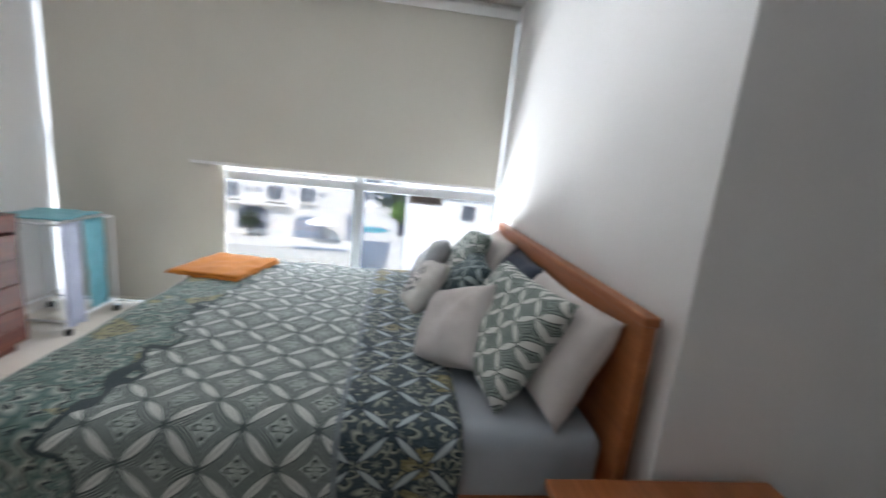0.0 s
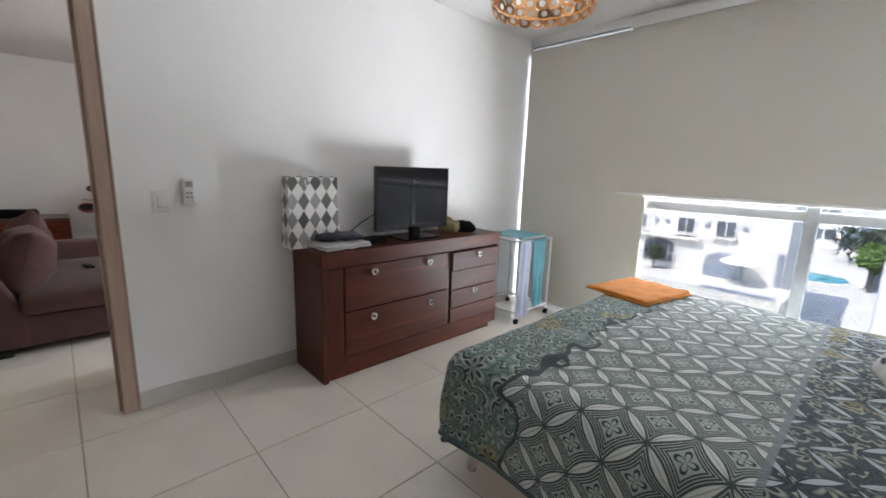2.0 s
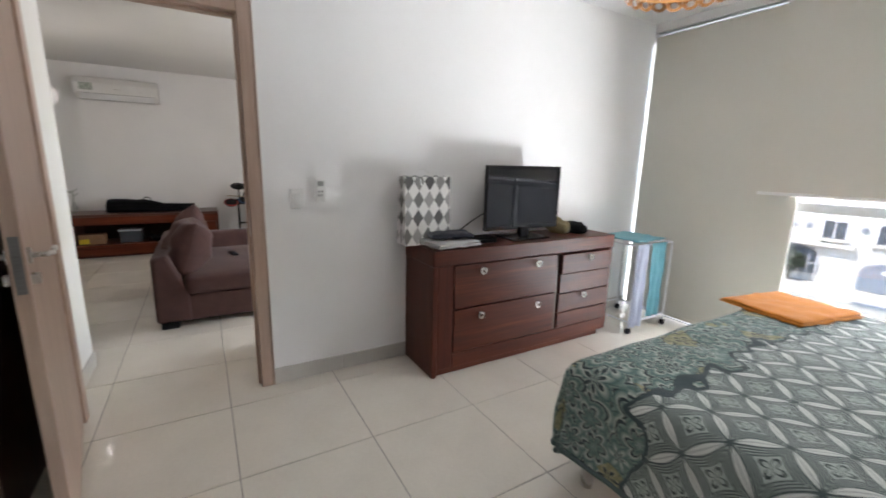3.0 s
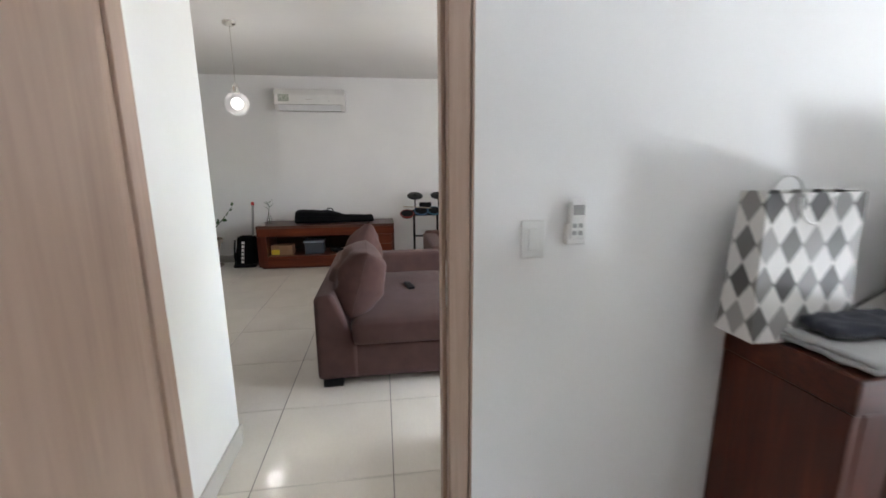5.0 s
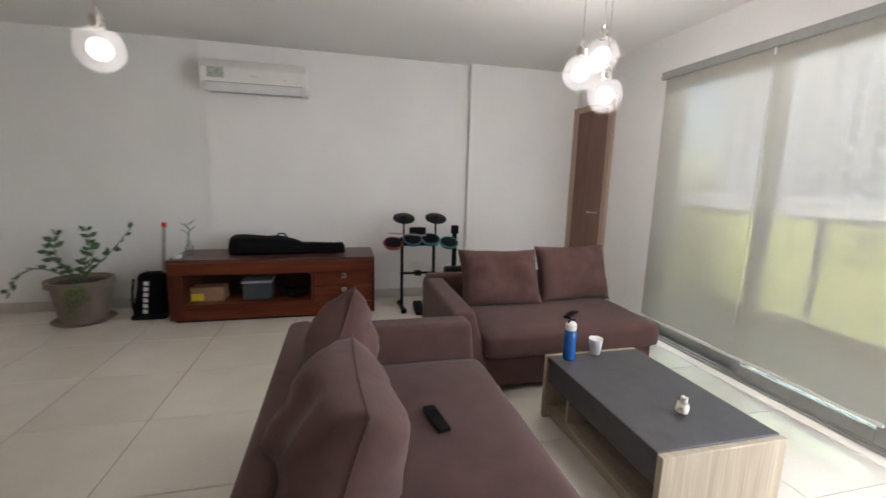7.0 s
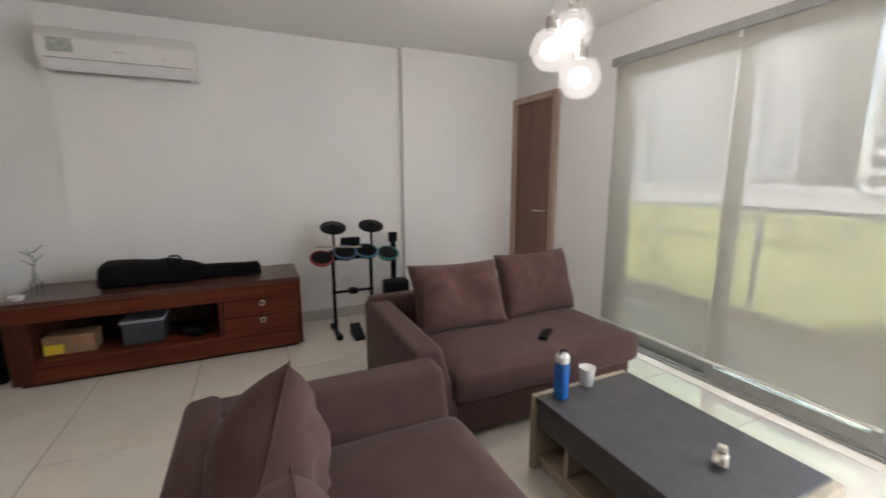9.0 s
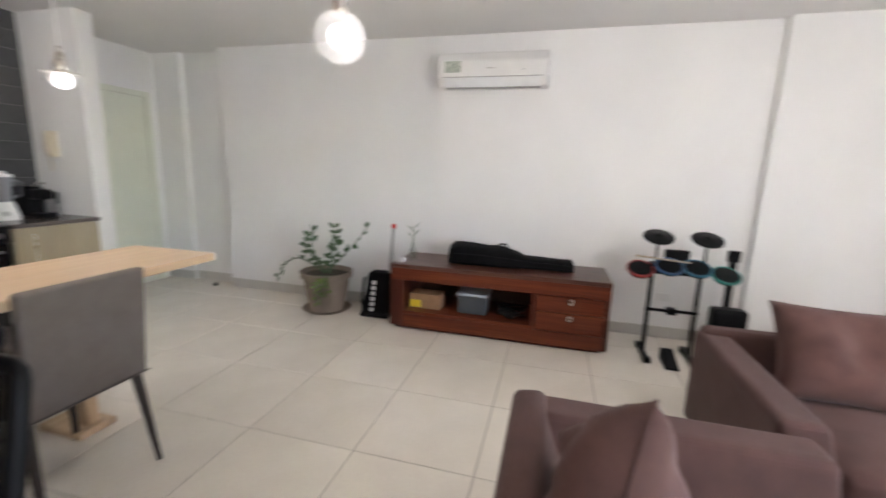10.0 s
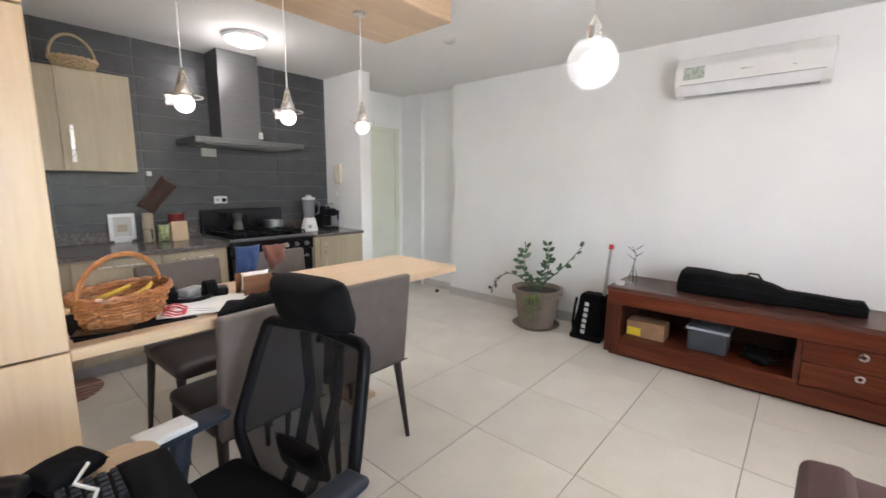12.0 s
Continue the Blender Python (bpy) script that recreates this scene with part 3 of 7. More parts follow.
def building(x0, x1, y0, y1, z1, label, cols, rows, w, h, z_first, dz, inset=2.0, wall=None):
    wall = wall or RENDER_W
    b = thing("apartment_building", ((x0 + x1) / 2, y0, -9.0), label, "building")
    part("wall", boxes((x0, x1, y0, y1, -9.0, z1), (x0 - 0.15, x1 + 0.15, y0 - 0.15, y1, z1, z1 + 0.5)), wall, b)
    pane = mesh_from(boxes((-w / 2, w / 2, -0.06, 0.0, 0, h)), WIN_DARK, name="window")
    sill = mesh_from(boxes((-w / 2 - 0.1, w / 2 + 0.1, -0.15, 0.0, -0.1, 0)), wall, name="sill")
    for r in range(rows):
        for c in range(cols):
            x = x0 + inset + (x1 - x0 - 2 * inset) * (c / max(cols - 1, 1))
            z = z_first + r * dz
            if z + h > z1:
                continue
            for me in (pane, sill):
                o = new(me.name.split(".")[0], me)
                o.parent = b
                o.location = Vector((x, y0, z)) - ORIGIN[b.name]
    return b



DUSTY = surface("dusty cream render", (0.52, 0.49, 0.45), (0.60, 0.575, 0.53), 0.4, 0.85, grain=5)
SLATE_BL = surface("blue-grey coping", (0.16, 0.18, 0.22), (0.22, 0.245, 0.29), 2, 0.7)


def arch_outline(w, h, n=10):
    """A round-headed opening, w wide and h high, as (x, z) steps."""
    rise = w * 0.32
    return [(-w / 2, 0)] + [(-w / 2 * math.cos(math.pi * k / n), h - rise + rise * math.sin(math.pi * k / n)) for k in range(n + 1)] + [(w / 2, 0)]


def arch_panel(x, y, z, w, h, deep, material, parent, name):
    bm = bmesh.new()
    pts = arch_outline(w, h)
    rings = [[bm.verts.new((x + px_, yy, z + pz)) for px_, pz in pts] for yy in (y, y + deep)]
    bm.faces.new(rings[0])
    bm.faces.new(rings[1][::-1])
    for k in range(len(pts)):
        j = (k + 1) % len(pts)
        bm.faces.new((rings[0][j], rings[0][k], rings[1][k], rings[1][j]))
    bmesh.ops.recalc_face_normals(bm, faces=bm.faces)
    return part(name, bm, material, parent)


def club_house():
    """The cream house across the court: windows over a ledge, an arched window, an archway and round vents."""
    b = thing("house", (-20, 34, -9.0), "cream rendered house with an arched window and small windows", "house")
    part("wall", box(-44, -3.55, 34, 46, -9.0, 0.1), DUSTY, b)
    part("parapet", box(-44.1, -3.45, 33.9, 46, 0.1, 0.4), DUSTY, b)
    part("ledge", box(-44, -8.45, 33.6, 34.0, -3.2, -3.0), DUSTY, b)
    for x in (-22.6, -19.3, -16.1, -12.9, -9.55, -7.05):
        w = part("window", box(x - 0.55, x + 0.55, 33.94, 34.0, -2.65, -1.6), WIN_DARK, b)
        part("frame", boxes((x - 0.62, x - 0.55, 33.88, 34, -2.72, -1.53), (x + 0.55, x + 0.62, 33.88, 34, -2.72, -1.53), (x - 0.55, x + 0.55, 33.88, 34, -1.6, -1.53), (x - 0.03, x + 0.03, 33.90, 33.94, -2.65, -1.6)), WHITE_ME, w)
        part("sill", box(x - 0.75, x + 0.75, 33.75, 34, -2.85, -2.72), DUSTY, w)
    for x in (-11.65, -10.85, -8.2, -5.95):
        part("vent", rod((x, 34, -2.0), (x, 33.93, -2.0), 0.17, seg=14), SLATE_BL, b, "round dark vent")
    aw = arch_panel(-11.25, 33.93, -5.1, 2.5, 1.75, 0.07, WIN_DARK, b, "arched_window")
    part("glazing_bar", boxes(*[(-12.4 + 0.46 * k - 0.03, -12.4 + 0.46 * k + 0.03, 33.88, 33.93, -5.1, -3.9) for k in range(6)], (-12.5, -10.0, 33.88, 33.93, -4.45, -4.38)), WHITE_ME, aw)
    arch_panel(-6.9, 33.93, -5.55, 2.4, 1.75, 0.07, SLATE_BL, b, "archway")
    part("door", box(-3.95, -3.6, 33.94, 34, -5.55, -3.4), SLATE_BL, b, "grey side door")


club_house()
tagged(part("terrace", boxes((-44, -2.9, 29.2, 34, -9.0, -5.6), (-44, -2.9, 29.0, 29.2, -9.0, -5.35)), PAVING), "pale paved terrace before the cream house", "terrace", kind="structure")
tagged(part("terrace_coping", box(-6.9, -3.2, 28.95, 29.25, -5.35, -5.22), SLATE_BL), "blue-grey coping on the terrace's edge", "coping", kind="structure")
parasol = thing("parasol", (-5.7, 32.6, -5.6), "white garden parasol on the terrace", "parasol")
part("pole", rod((-5.7, 32.6, -5.6), (-5.7, 32.6, -3.55), 0.03, seg=8), WHITE_ME, parasol)
part("canopy", lathe([(1.15, 0.0), (1.12, 0.06), (0.6, 0.36), (0.05, 0.52)], (-5.7, 32.6, -4.1), 10), WHITE_PL, parasol)
hut = thing("house", (3.5, 25, -9.0), "plain white block with a shaded terrace under its roof", "house")
part("wall", boxes((0.68, 14, 25, 32, -9.0, -1.15), (2.75, 14, 25, 32, -1.15, -0.5), (0.68, 0.80, 25, 32, -1.15, -0.5), (0.80, 2.75, 26.2, 32, -1.15, -0.5)), RENDER_W, hut)
part("roof", box(0.55, 14.1, 24.8, 32, -0.5, -0.25), RENDER_W, hut)
part("shade_panel", box(0.80, 2.75, 26.1, 26.2, -1.15, -0.5), BROWN_RO, hut, "brown shaded back of the terrace")
for x in (4.4, 6.2):
    part("window", box(x - 0.4, x + 0.4, 24.94, 25, -1.9, -1.0), WIN_DARK, hut)
plant_box = thing("planter", (0.55, 58, -9.0), "grey planter box beside the pool", "planter")
part("box", box(0.15, 1.1, 57.5, 58.5, -9.0, -7.2, 0.05), SLATE_BL, plant_box)
building(-9.4, -3.6, 88, 100, 9.0, "white apartment house with rows of dark windows behind the pool", 3, 5, 1.3, 1.6, -7.6, 3.0, 1.3)
building(-36, -14, 88, 108, 46, "tall white apartment tower with rows of dark windows", 5, 17, 2.1, 1.7, -6.5, 3.0)
building(-78, -41, 80, 100, 40, "tall grey apartment tower with rows of dark windows", 10, 15, 1.2, 1.4, -6.5, 3.0, wall=TOWER_W)
tagged(part("water", lathe([(2.3, 0), (2.3, 0.06)], (-3.4, 60, -9.0), 28), WATER), "turquoise swimming pool", "pool", kind="structure")


def leafy(at, r, n, m, size=0.4, seed=1):
    rnd = random.Random(seed)
    bm = bmesh.new()
    for _ in range(n):
        d = Vector((rnd.gauss(0, 1), rnd.gauss(0, 1), rnd.gauss(0, 0.8))).normalized() * r * rnd.random() ** 0.35
        mm = Matrix.Translation(Vector(at) + d) @ Euler((rnd.random() * 6, rnd.random() * 6, rnd.random() * 6)).to_matrix().to_4x4() @ Matrix.Diagonal((size, size * 0.5, 1, 1))
        q = [bm.verts.new(mm @ Vector(c)) for c in ((-1, 0, 0), (0, -0.6, 0.1), (1, 0, 0), (0, 0.6, 0.1))]
        bm.faces.new(q)
    return bm


FRESH = surface("light green foliage", (0.06, 0.12, 0.02), (0.12, 0.20, 0.05), 1.5, 0.7)
BARK = surface("grey-brown bark", (0.07, 0.05, 0.035), (0.14, 0.10, 0.07), 4, 0.9)
for k, (x, y, r) in enumerate(((-6.2, 19, 1.5), (-4.4, 21, 1.2), (-9.5, 20, 1.7), (0.5, 56, 1.5), (-0.9, 74, 3.2), (1.8, 72, 3.4), (4.6, 76, 3.4))):
    tr = thing("tree", (x, y, -9.0), "small leafy green tree in front of the buildings", "tree", "trees outside")
    bm = rod((x, y, -9.0), (x, y, -6.6), 0.16, 0.09, 8)
    for a in range(5):
        rod((x, y, -7.2), (x + 0.8 * math.cos(a * 1.26), y + 0.8 * math.sin(a * 1.26), -5.9), 0.07, 0.03, 6, bm)
    part("trunk", bm, BARK, tr)
    part("crown", leafy((x, y, -5.6), r, 420, FRESH if y == 56 else GREENERY, 0.42, k), FRESH if y == 56 else GREENERY, tr)

shrub = thing("shrub", (-11.2, 33.2, -5.6), "leafy shrub before the arched window", "shrub")
part("stem", rod((-11.2, 33.2, -5.6), (-11.2, 33.2, -4.4), 0.08, 0.05, 8), BARK, shrub)
part("leaves", leafy((-11.2, 33.2, -4.3), 0.75, 260, GREENERY, 0.2, 77), GREENERY, shrub)

# wooden room divider beside the table, and the wooden canopy over it
divider = thing("wall_divider", (-3.1, -2.2, 0), "honey maple veneered room divider", "partition", kind="structure")
for z0, z1 in ((0, 0.905), (0.911, 1.82), (1.826, 2.55)):
    part("panel", box(-3.62, -2.56, -2.50, -1.90, z0, z1, 0.003), MAPLE, divider)
canopy = thing("ceiling_canopy", (-4.6, -2.5, 2.40), "honey maple canopy hung under the ceiling", "canopy", kind="structure")
part("panel", box(-5.62, -3.62, -2.84, -2.20, 2.40, 2.55, 0.004), MAPLE_X, canopy)

# charcoal wall tiles of the kitchen: rows of long tiles in pale joints
tiles = tagged(part("wall_tiles", box(-6.28, -2.56, -4.68, -4.672, 0.90, 2.55), WALL_GROUT), "charcoal stacked wall tiles with pale joints", "wall tiles", kind="structure")

# ---- bedroom: bed ----


def quilt_cloth():
    """Printed cotton: a lattice of white petals round grey-green diamonds, a scrolled border at the foot, a dark blue and gold band at the head."""
    m, t, b = nodes_of("printed quilt cotton")
    c = t.nodes.new("ShaderNodeTexCoord")
    sep = t.nodes.new("ShaderNodeSeparateXYZ")
    t.links.new(c.outputs["UV"], sep.inputs[0])
    u, v = sep.outputs[0], sep.outputs[1]
    P = 0.212
    p = maths(t, "DIVIDE", maths(t, "ADD", maths(t, "ADD", u, v), 20), P)
    q = maths(t, "DIVIDE", maths(t, "ADD", maths(t, "SUBTRACT", u, v), 20), P)
    fp = maths(t, "SUBTRACT", maths(t, "FRACT", p), 0.5)
    fq = maths(t, "SUBTRACT", maths(t, "FRACT", q), 0.5)
    ap, aq = maths(t, "ABSOLUTE", fp), maths(t, "ABSOLUTE", fq)
    # petals lie along the cell's edges: widest half-way between the crossings

    def petal(across, along):
        width = maths(t, "MULTIPLY", maths(t, "COSINE", maths(t, "MULTIPLY", along, math.pi)), 0.105)
        return maths(t, "SUBTRACT", width, maths(t, "SUBTRACT", 0.5, across))

    pe = maths(t, "MAXIMUM", petal(ap, fq), petal(aq, fp))
    inside = maths(t, "GREATER_THAN", pe, 0.015)
    outline = maths(t, "LESS_THAN", maths(t, "ABSOLUTE", pe), 0.016)
    vein = maths(t, "LESS_THAN", maths(t, "ABSOLUTE", maths(t, "SUBTRACT", 0.5, maths(t, "MAXIMUM", ap, aq))), 0.012)
    span = maths(t, "SQRT", maths(t, "ADD", maths(t, "MULTIPLY", ap, ap), maths(t, "MULTIPLY", aq, aq)))
    turn4 = maths(t, "DIVIDE", maths(t, "MULTIPLY", maths(t, "MULTIPLY", ap, aq), 2.0), maths(t, "ADD", maths(t, "MULTIPLY", span, span), 1e-5))
    flower = maths(t, "SUBTRACT", span, maths(t, "MULTIPLY", turn4, 0.19))
    rings = maths(t, "LESS_THAN", maths(t, "FRACT", maths(t, "MULTIPLY", pe, -19.0)), 0.58)
    rings = maths(t, "MULTIPLY", rings, maths(t, "GREATER_THAN", pe, -0.19))
    motif = maths(t, "MAXIMUM", rings, maths(t, "LESS_THAN", maths(t, "ABSOLUTE", flower), 0.03))
    grain = noise_of(t, c.outputs["UV"], 9, 5)
    ground = ramp(t, grain, [(0.3, (0.33, 0.385, 0.36)), (0.7, (0.43, 0.475, 0.45))])
    col = mix(t, motif, ground, (0.035, 0.052, 0.052))
    col = mix(t, inside, col, (0.64, 0.66, 0.63))
    col = mix(t, maths(t, "MULTIPLY", vein, inside), col, (0.33, 0.36, 0.35))
    col = mix(t, outline, col, (0.06, 0.085, 0.085))
    # scrolled border: warped rings and leaf cells

    def scroll(scale, stops, warp):
        nz = node(t, "ShaderNodeTexNoise", Scale=6.0, Detail=2.0)
        t.links.new(c.outputs["UV"], nz.inputs["Vector"])
        add = t.nodes.new("ShaderNodeVectorMath")
        add.operation = "MULTIPLY_ADD"
        t.links.new(nz.outputs["Color"], add.inputs[0])
        add.inputs[1].default_value = (warp, warp, warp)
        t.links.new(c.outputs["UV"], add.inputs[2])
        vo = t.nodes.new("ShaderNodeTexVoronoi")
        vo.inputs["Scale"].default_value = scale
        t.links.new(add.outputs[0], vo.inputs["Vector"])
        off = t.nodes.new("ShaderNodeVectorMath")
        off.operation = "SUBTRACT"
        sc = t.nodes.new("ShaderNodeVectorMath")
        sc.operation = "SCALE"
        sc.inputs["Scale"].default_value = 1.0
        t.links.new(add.outputs[0], sc.inputs[0])
        t.links.new(sc.outputs[0], off.inputs[0])
        t.links.new(vo.outputs["Position"], off.inputs[1])
        xy = t.nodes.new("ShaderNodeSeparateXYZ")
        t.links.new(off.outputs[0], xy.inputs[0])
        angle = maths(t, "ARCTAN2", xy.outputs[1], xy.outputs[0])
        lobes = maths(t, "ABSOLUTE", maths(t, "SINE", maths(t, "ADD", maths(t, "MULTIPLY", angle, 3.0), maths(t, "MULTIPLY", vo.outputs["Distance"], 3.0))))
        value = maths(t, "ADD", maths(t, "MULTIPLY", vo.outputs["Distance"], 2.6), maths(t, "MULTIPLY", lobes, -0.55))
        rings = maths(t, "FRACT", maths(t, "ADD", value, 2.0))
        r = ramp(t, rings, stops)
        dark = maths(t, "LESS_THAN", maths(t, "ABSOLUTE", maths(t, "SUBTRACT", rings, 0.5)), 0.11)
        veins = maths(t, "LESS_THAN", maths(t, "ABSOLUTE", maths(t, "SINE", maths(t, "MULTIPLY", angle, 12.0))), 0.16)
        dark = maths(t, "MAXIMUM", dark, maths(t, "MULTIPLY", veins, maths(t, "LESS_THAN", rings, 0.35)))
        hue = t.nodes.new("ShaderNodeSeparateColor")
        t.links.new(vo.outputs["Color"], hue.inputs[0])
        gold = maths(t, "GREATER_THAN", hue.outputs[0], 0.80)
        tone = mix(t, maths(t, "MULTIPLY", gold, 0.6), r, (0.33, 0.27, 0.10))
        return mix(t, dark, tone, (0.02, 0.035, 0.04))

    foot = scroll(7.5, [(0.0, (0.05, 0.12, 0.11)), (0.35, (0.20, 0.27, 0.24)), (0.6, (0.46, 0.49, 0.43)), (1.0, (0.07, 0.14, 0.135))], 0.03)
    head = scroll(9.0, [(0.0, (0.015, 0.032, 0.045)), (0.4, (0.06, 0.09, 0.10)), (0.7, (0.36, 0.38, 0.31)), (1.0, (0.03, 0.055, 0.07))], 0.07)
    narrow = maths(t, "GREATER_THAN", pe, 0.035)
    head = mix(t, narrow, head, (0.42, 0.48, 0.50))
    head = mix(t, maths(t, "LESS_THAN", maths(t, "ABSOLUTE", maths(t, "SUBTRACT", pe, 0.02)), 0.016), head, (0.012, 0.025, 0.045))
    navy = mix(t, motif, ramp(t, grain, [(0.3, (0.045, 0.07, 0.095)), (0.7, (0.10, 0.13, 0.155))]), (0.25, 0.28, 0.28))
    navy = mix(t, maths(t, "MULTIPLY", inside, 0.55), navy, (0.20, 0.24, 0.27))
    wave = maths(t, "MULTIPLY", maths(t, "SUBTRACT", noise_of(t, c.outputs["UV"], 5, 1), 0.5), 0.34)
    edge_foot = maths(t, "LESS_THAN", maths(t, "ADD", u, wave), 0.74)
    band1 = maths(t, "GREATER_THAN", u, 1.455)
    band2 = maths(t, "GREATER_THAN", u, 1.475)
    rim = maths(t, "LESS_THAN", maths(t, "ABSOLUTE", maths(t, "SUBTRACT", maths(t, "ADD", u, wave), 0.74)), 0.012)
    col = mix(t, edge_foot, col, foot)
    col = mix(t, rim, col, (0.03, 0.05, 0.055))
    col = mix(t, band1, col, navy)
    col = mix(t, band2, col, head)
    t.links.new(col, b.inputs["Base Color"])
    b.inputs["Roughness"].default_value = 0.85
    b.inputs["Sheen Weight"].default_value = 0.1
    fine = noise_of(t, c.outputs["UV"], 800, 2)
    bumped(t, b, maths(t, "ADD", grain, maths(t, "MULTIPLY", fine, 0.2)), 0.3, 0.012)
    return m


QUILT = quilt_cloth()
SHEET = cloth("pale blue-grey sheet", (0.33, 0.37, 0.41), (0.40, 0.44, 0.48), 900, 0.9, 5)
PILLOW_W = cloth("warm white pillow cotton", (0.52, 0.48, 0.46), (0.62, 0.58, 0.56), 900, 0.9, 8)
NAVY_C = cloth("dark navy pillow cotton", (0.012, 0.02, 0.04), (0.03, 0.042, 0.07), 900, 0.9, 8)
ORANGE = cloth("orange terry towel", (0.52, 0.17, 0.018), (0.66, 0.24, 0.03), 380, 0.95, 14)

BX0, BX1, BY0, BY1, BZ = -0.98, 0.95, 1.36, 3.22, 0.565
bed = thing("bed", (0.0, 2.3, 0), "double bed with an orange-brown wooden headboard and pale sheet", "bed")
part("headboard", box(0.955, 1.0, BY0 - 0.02, BY1 + 0.02, 0.06, 0.975, 0.008, seg=2), TEAK, bed)
part("headboard_cap", box(0.95, 1.005, BY0 - 0.025, BY1 + 0.025, 0.955, 0.985, 0.004), TEAK, bed)
part("side_rail", box(BX0 + 0.04, 0.955, BY0 + 0.03, BY0 + 0.055, 0.20, 0.33, 0.004), TEAK, bed)
part("side_rail", box(BX0 + 0.04, 0.955, BY1 - 0.055, BY1 - 0.03, 0.20, 0.33, 0.004), TEAK, bed)
part("foot_rail", box(BX0 + 0.03, BX0 + 0.055, BY0 + 0.03, BY1 - 0.03, 0.20, 0.33, 0.004), TEAK, bed)
for x in (BX0 + 0.07, 0.0, 0.90):
    for y in (BY0 + 0.07, BY1 - 0.07):
        part("leg", rod((x, y, 0), (x, y, 0.21), 0.026, 0.03, 14), CHROME, bed, "metal leg")
part("slat_base", box(BX0 + 0.055, 0.955, BY0 + 0.055, BY1 - 0.055, 0.27, 0.30), OAK_X, bed)
part("mattress", box(BX0 + 0.03, 0.945, BY0 + 0.02, BY1 - 0.02, 0.30, BZ - 0.012, 0.06, seg=4), SHEET, bed, "mattress in a pale blue-grey fitted sheet", True)


def quilt():
    """A quilt draped over the mattress: flat on top, rounded over three edges, hanging in soft waves."""
    bm = bmesh.new()
    uv = bm.loops.layers.uv.new("UVMap")
    hang_foot, hang_side = 0.40, 0.40
    top_len, top_wid = 0.46 - BX0, BY1 - BY0
    nu, nv = 100, 120
    R = 0.09

    def over(s, length):
        """Distance s past an edge -> (outward, downward)."""
        if s <= 0:
            return s, 0.0
        a = s / R
        if a < math.pi / 2:
            return R * math.sin(a), R * (1 - math.cos(a))
        return R + 0.06 * (s - R * math.pi / 2), R + (s - R * math.pi / 2)

    grid, data = [], []
    for i in range(nu + 1):
        row, rowd = [], []
        for j in range(nv + 1):
            su = hang_foot - (hang_foot + top_len) * i / nu
            full = top_wid + 2 * hang_side
            sv = full * j / nv - hang_side
            ox, dz1 = over(su + R * 0.6, hang_foot)
            ox -= R * 0.6
            left, right = -sv, sv - top_wid
            s = max(left, right)
            oy, dz2 = over(s + R * 0.6, hang_side)
            oy -= R * 0.6
            x = BX0 - ox
            y = BY0 - oy if left > right else BY1 + oy
            if su > 0 and s > 0:
                # the corner falls in a rounded cone
                ox2, oy2 = ox * 0.80, oy * 0.80
                x = BX0 - ox2
                y = BY0 - oy2 if left > right else BY1 + oy2
            drop = max(dz1, dz2) + 0.12 * min(dz1, dz2)
            w = min(1.0, drop / 0.25)
            wave = 0.022 * w * math.sin(6.0 * (sv if su > 0 else su) + 2.0 * noise.noise(Vector((su * 2, sv * 2, 0))))
            z = BZ - drop + 0.016 * noise.noise(Vector((su * 3.1, sv * 3.1, 1.0))) + 0.007 * noise.noise(Vector((su * 9, sv * 9, 4.0))) + 0.02
            if su > 0:
                x -= wave
            if s > 0:
                y += -wave if left > right else wave
            z = max(z, 0.13)
            row.append(bm.verts.new((x, y, z)))
            rowd.append((hang_foot - su, sv))
        grid.append(row)
        data.append(rowd)
    where = {}
    for r, d in zip(grid, data):
        for a, e in zip(r, d):
            where[a] = e
    for i in range(nu):
        for j in range(nv):
            f = bm.faces.new((grid[i][j], grid[i][j + 1], grid[i + 1][j + 1], grid[i + 1][j]))
            for lp in f.loops:
                lp[uv].uv = where[lp.vert]
    edge = [v.co.copy() for v in [r[0] for r in grid[::-1]] + grid[0][1:] + [r[-1] for r in grid[1:]]]
    bmesh.ops.recalc_face_normals(bm, faces=bm.faces)
    bmesh.ops.solidify(bm, geom=list(bm.faces), thickness=0.02)
    return bm, edge


qt = thing("quilt", (-0.3, 2.3, BZ), "grey-green quilt with white petal lattice and scrolled border", "quilt")
cover, hem_line = quilt()
part("cover", cover, QUILT, qt, smooth=True)
part("hem", tube(hem_line, 0.011, 6), cloth("dark grey-green hem", (0.05, 0.08, 0.08), (0.10, 0.14, 0.135)), qt, "dark stitched hem", True)


def bed_pillow(w, h, th, x, y, z, lean, turn, mat, label, seed, spin=0.0):
    """lean: how far it tips back from upright, towards the headboard; turn: about the upright axis."""
    m = Matrix.Translation((x, y, z)) @ pose(0, 0, 0, 0, 0, turn) @ pose(0, 0, 0, 0, -(90 - lean), 0) @ pose(0, 0, 0, 0, 0, 90 + spin)
    return solid("pillow", pillow(w, h, th, m, 0.03, seed), mat, label, "pillow", "pillows on the bed", smooth=True)


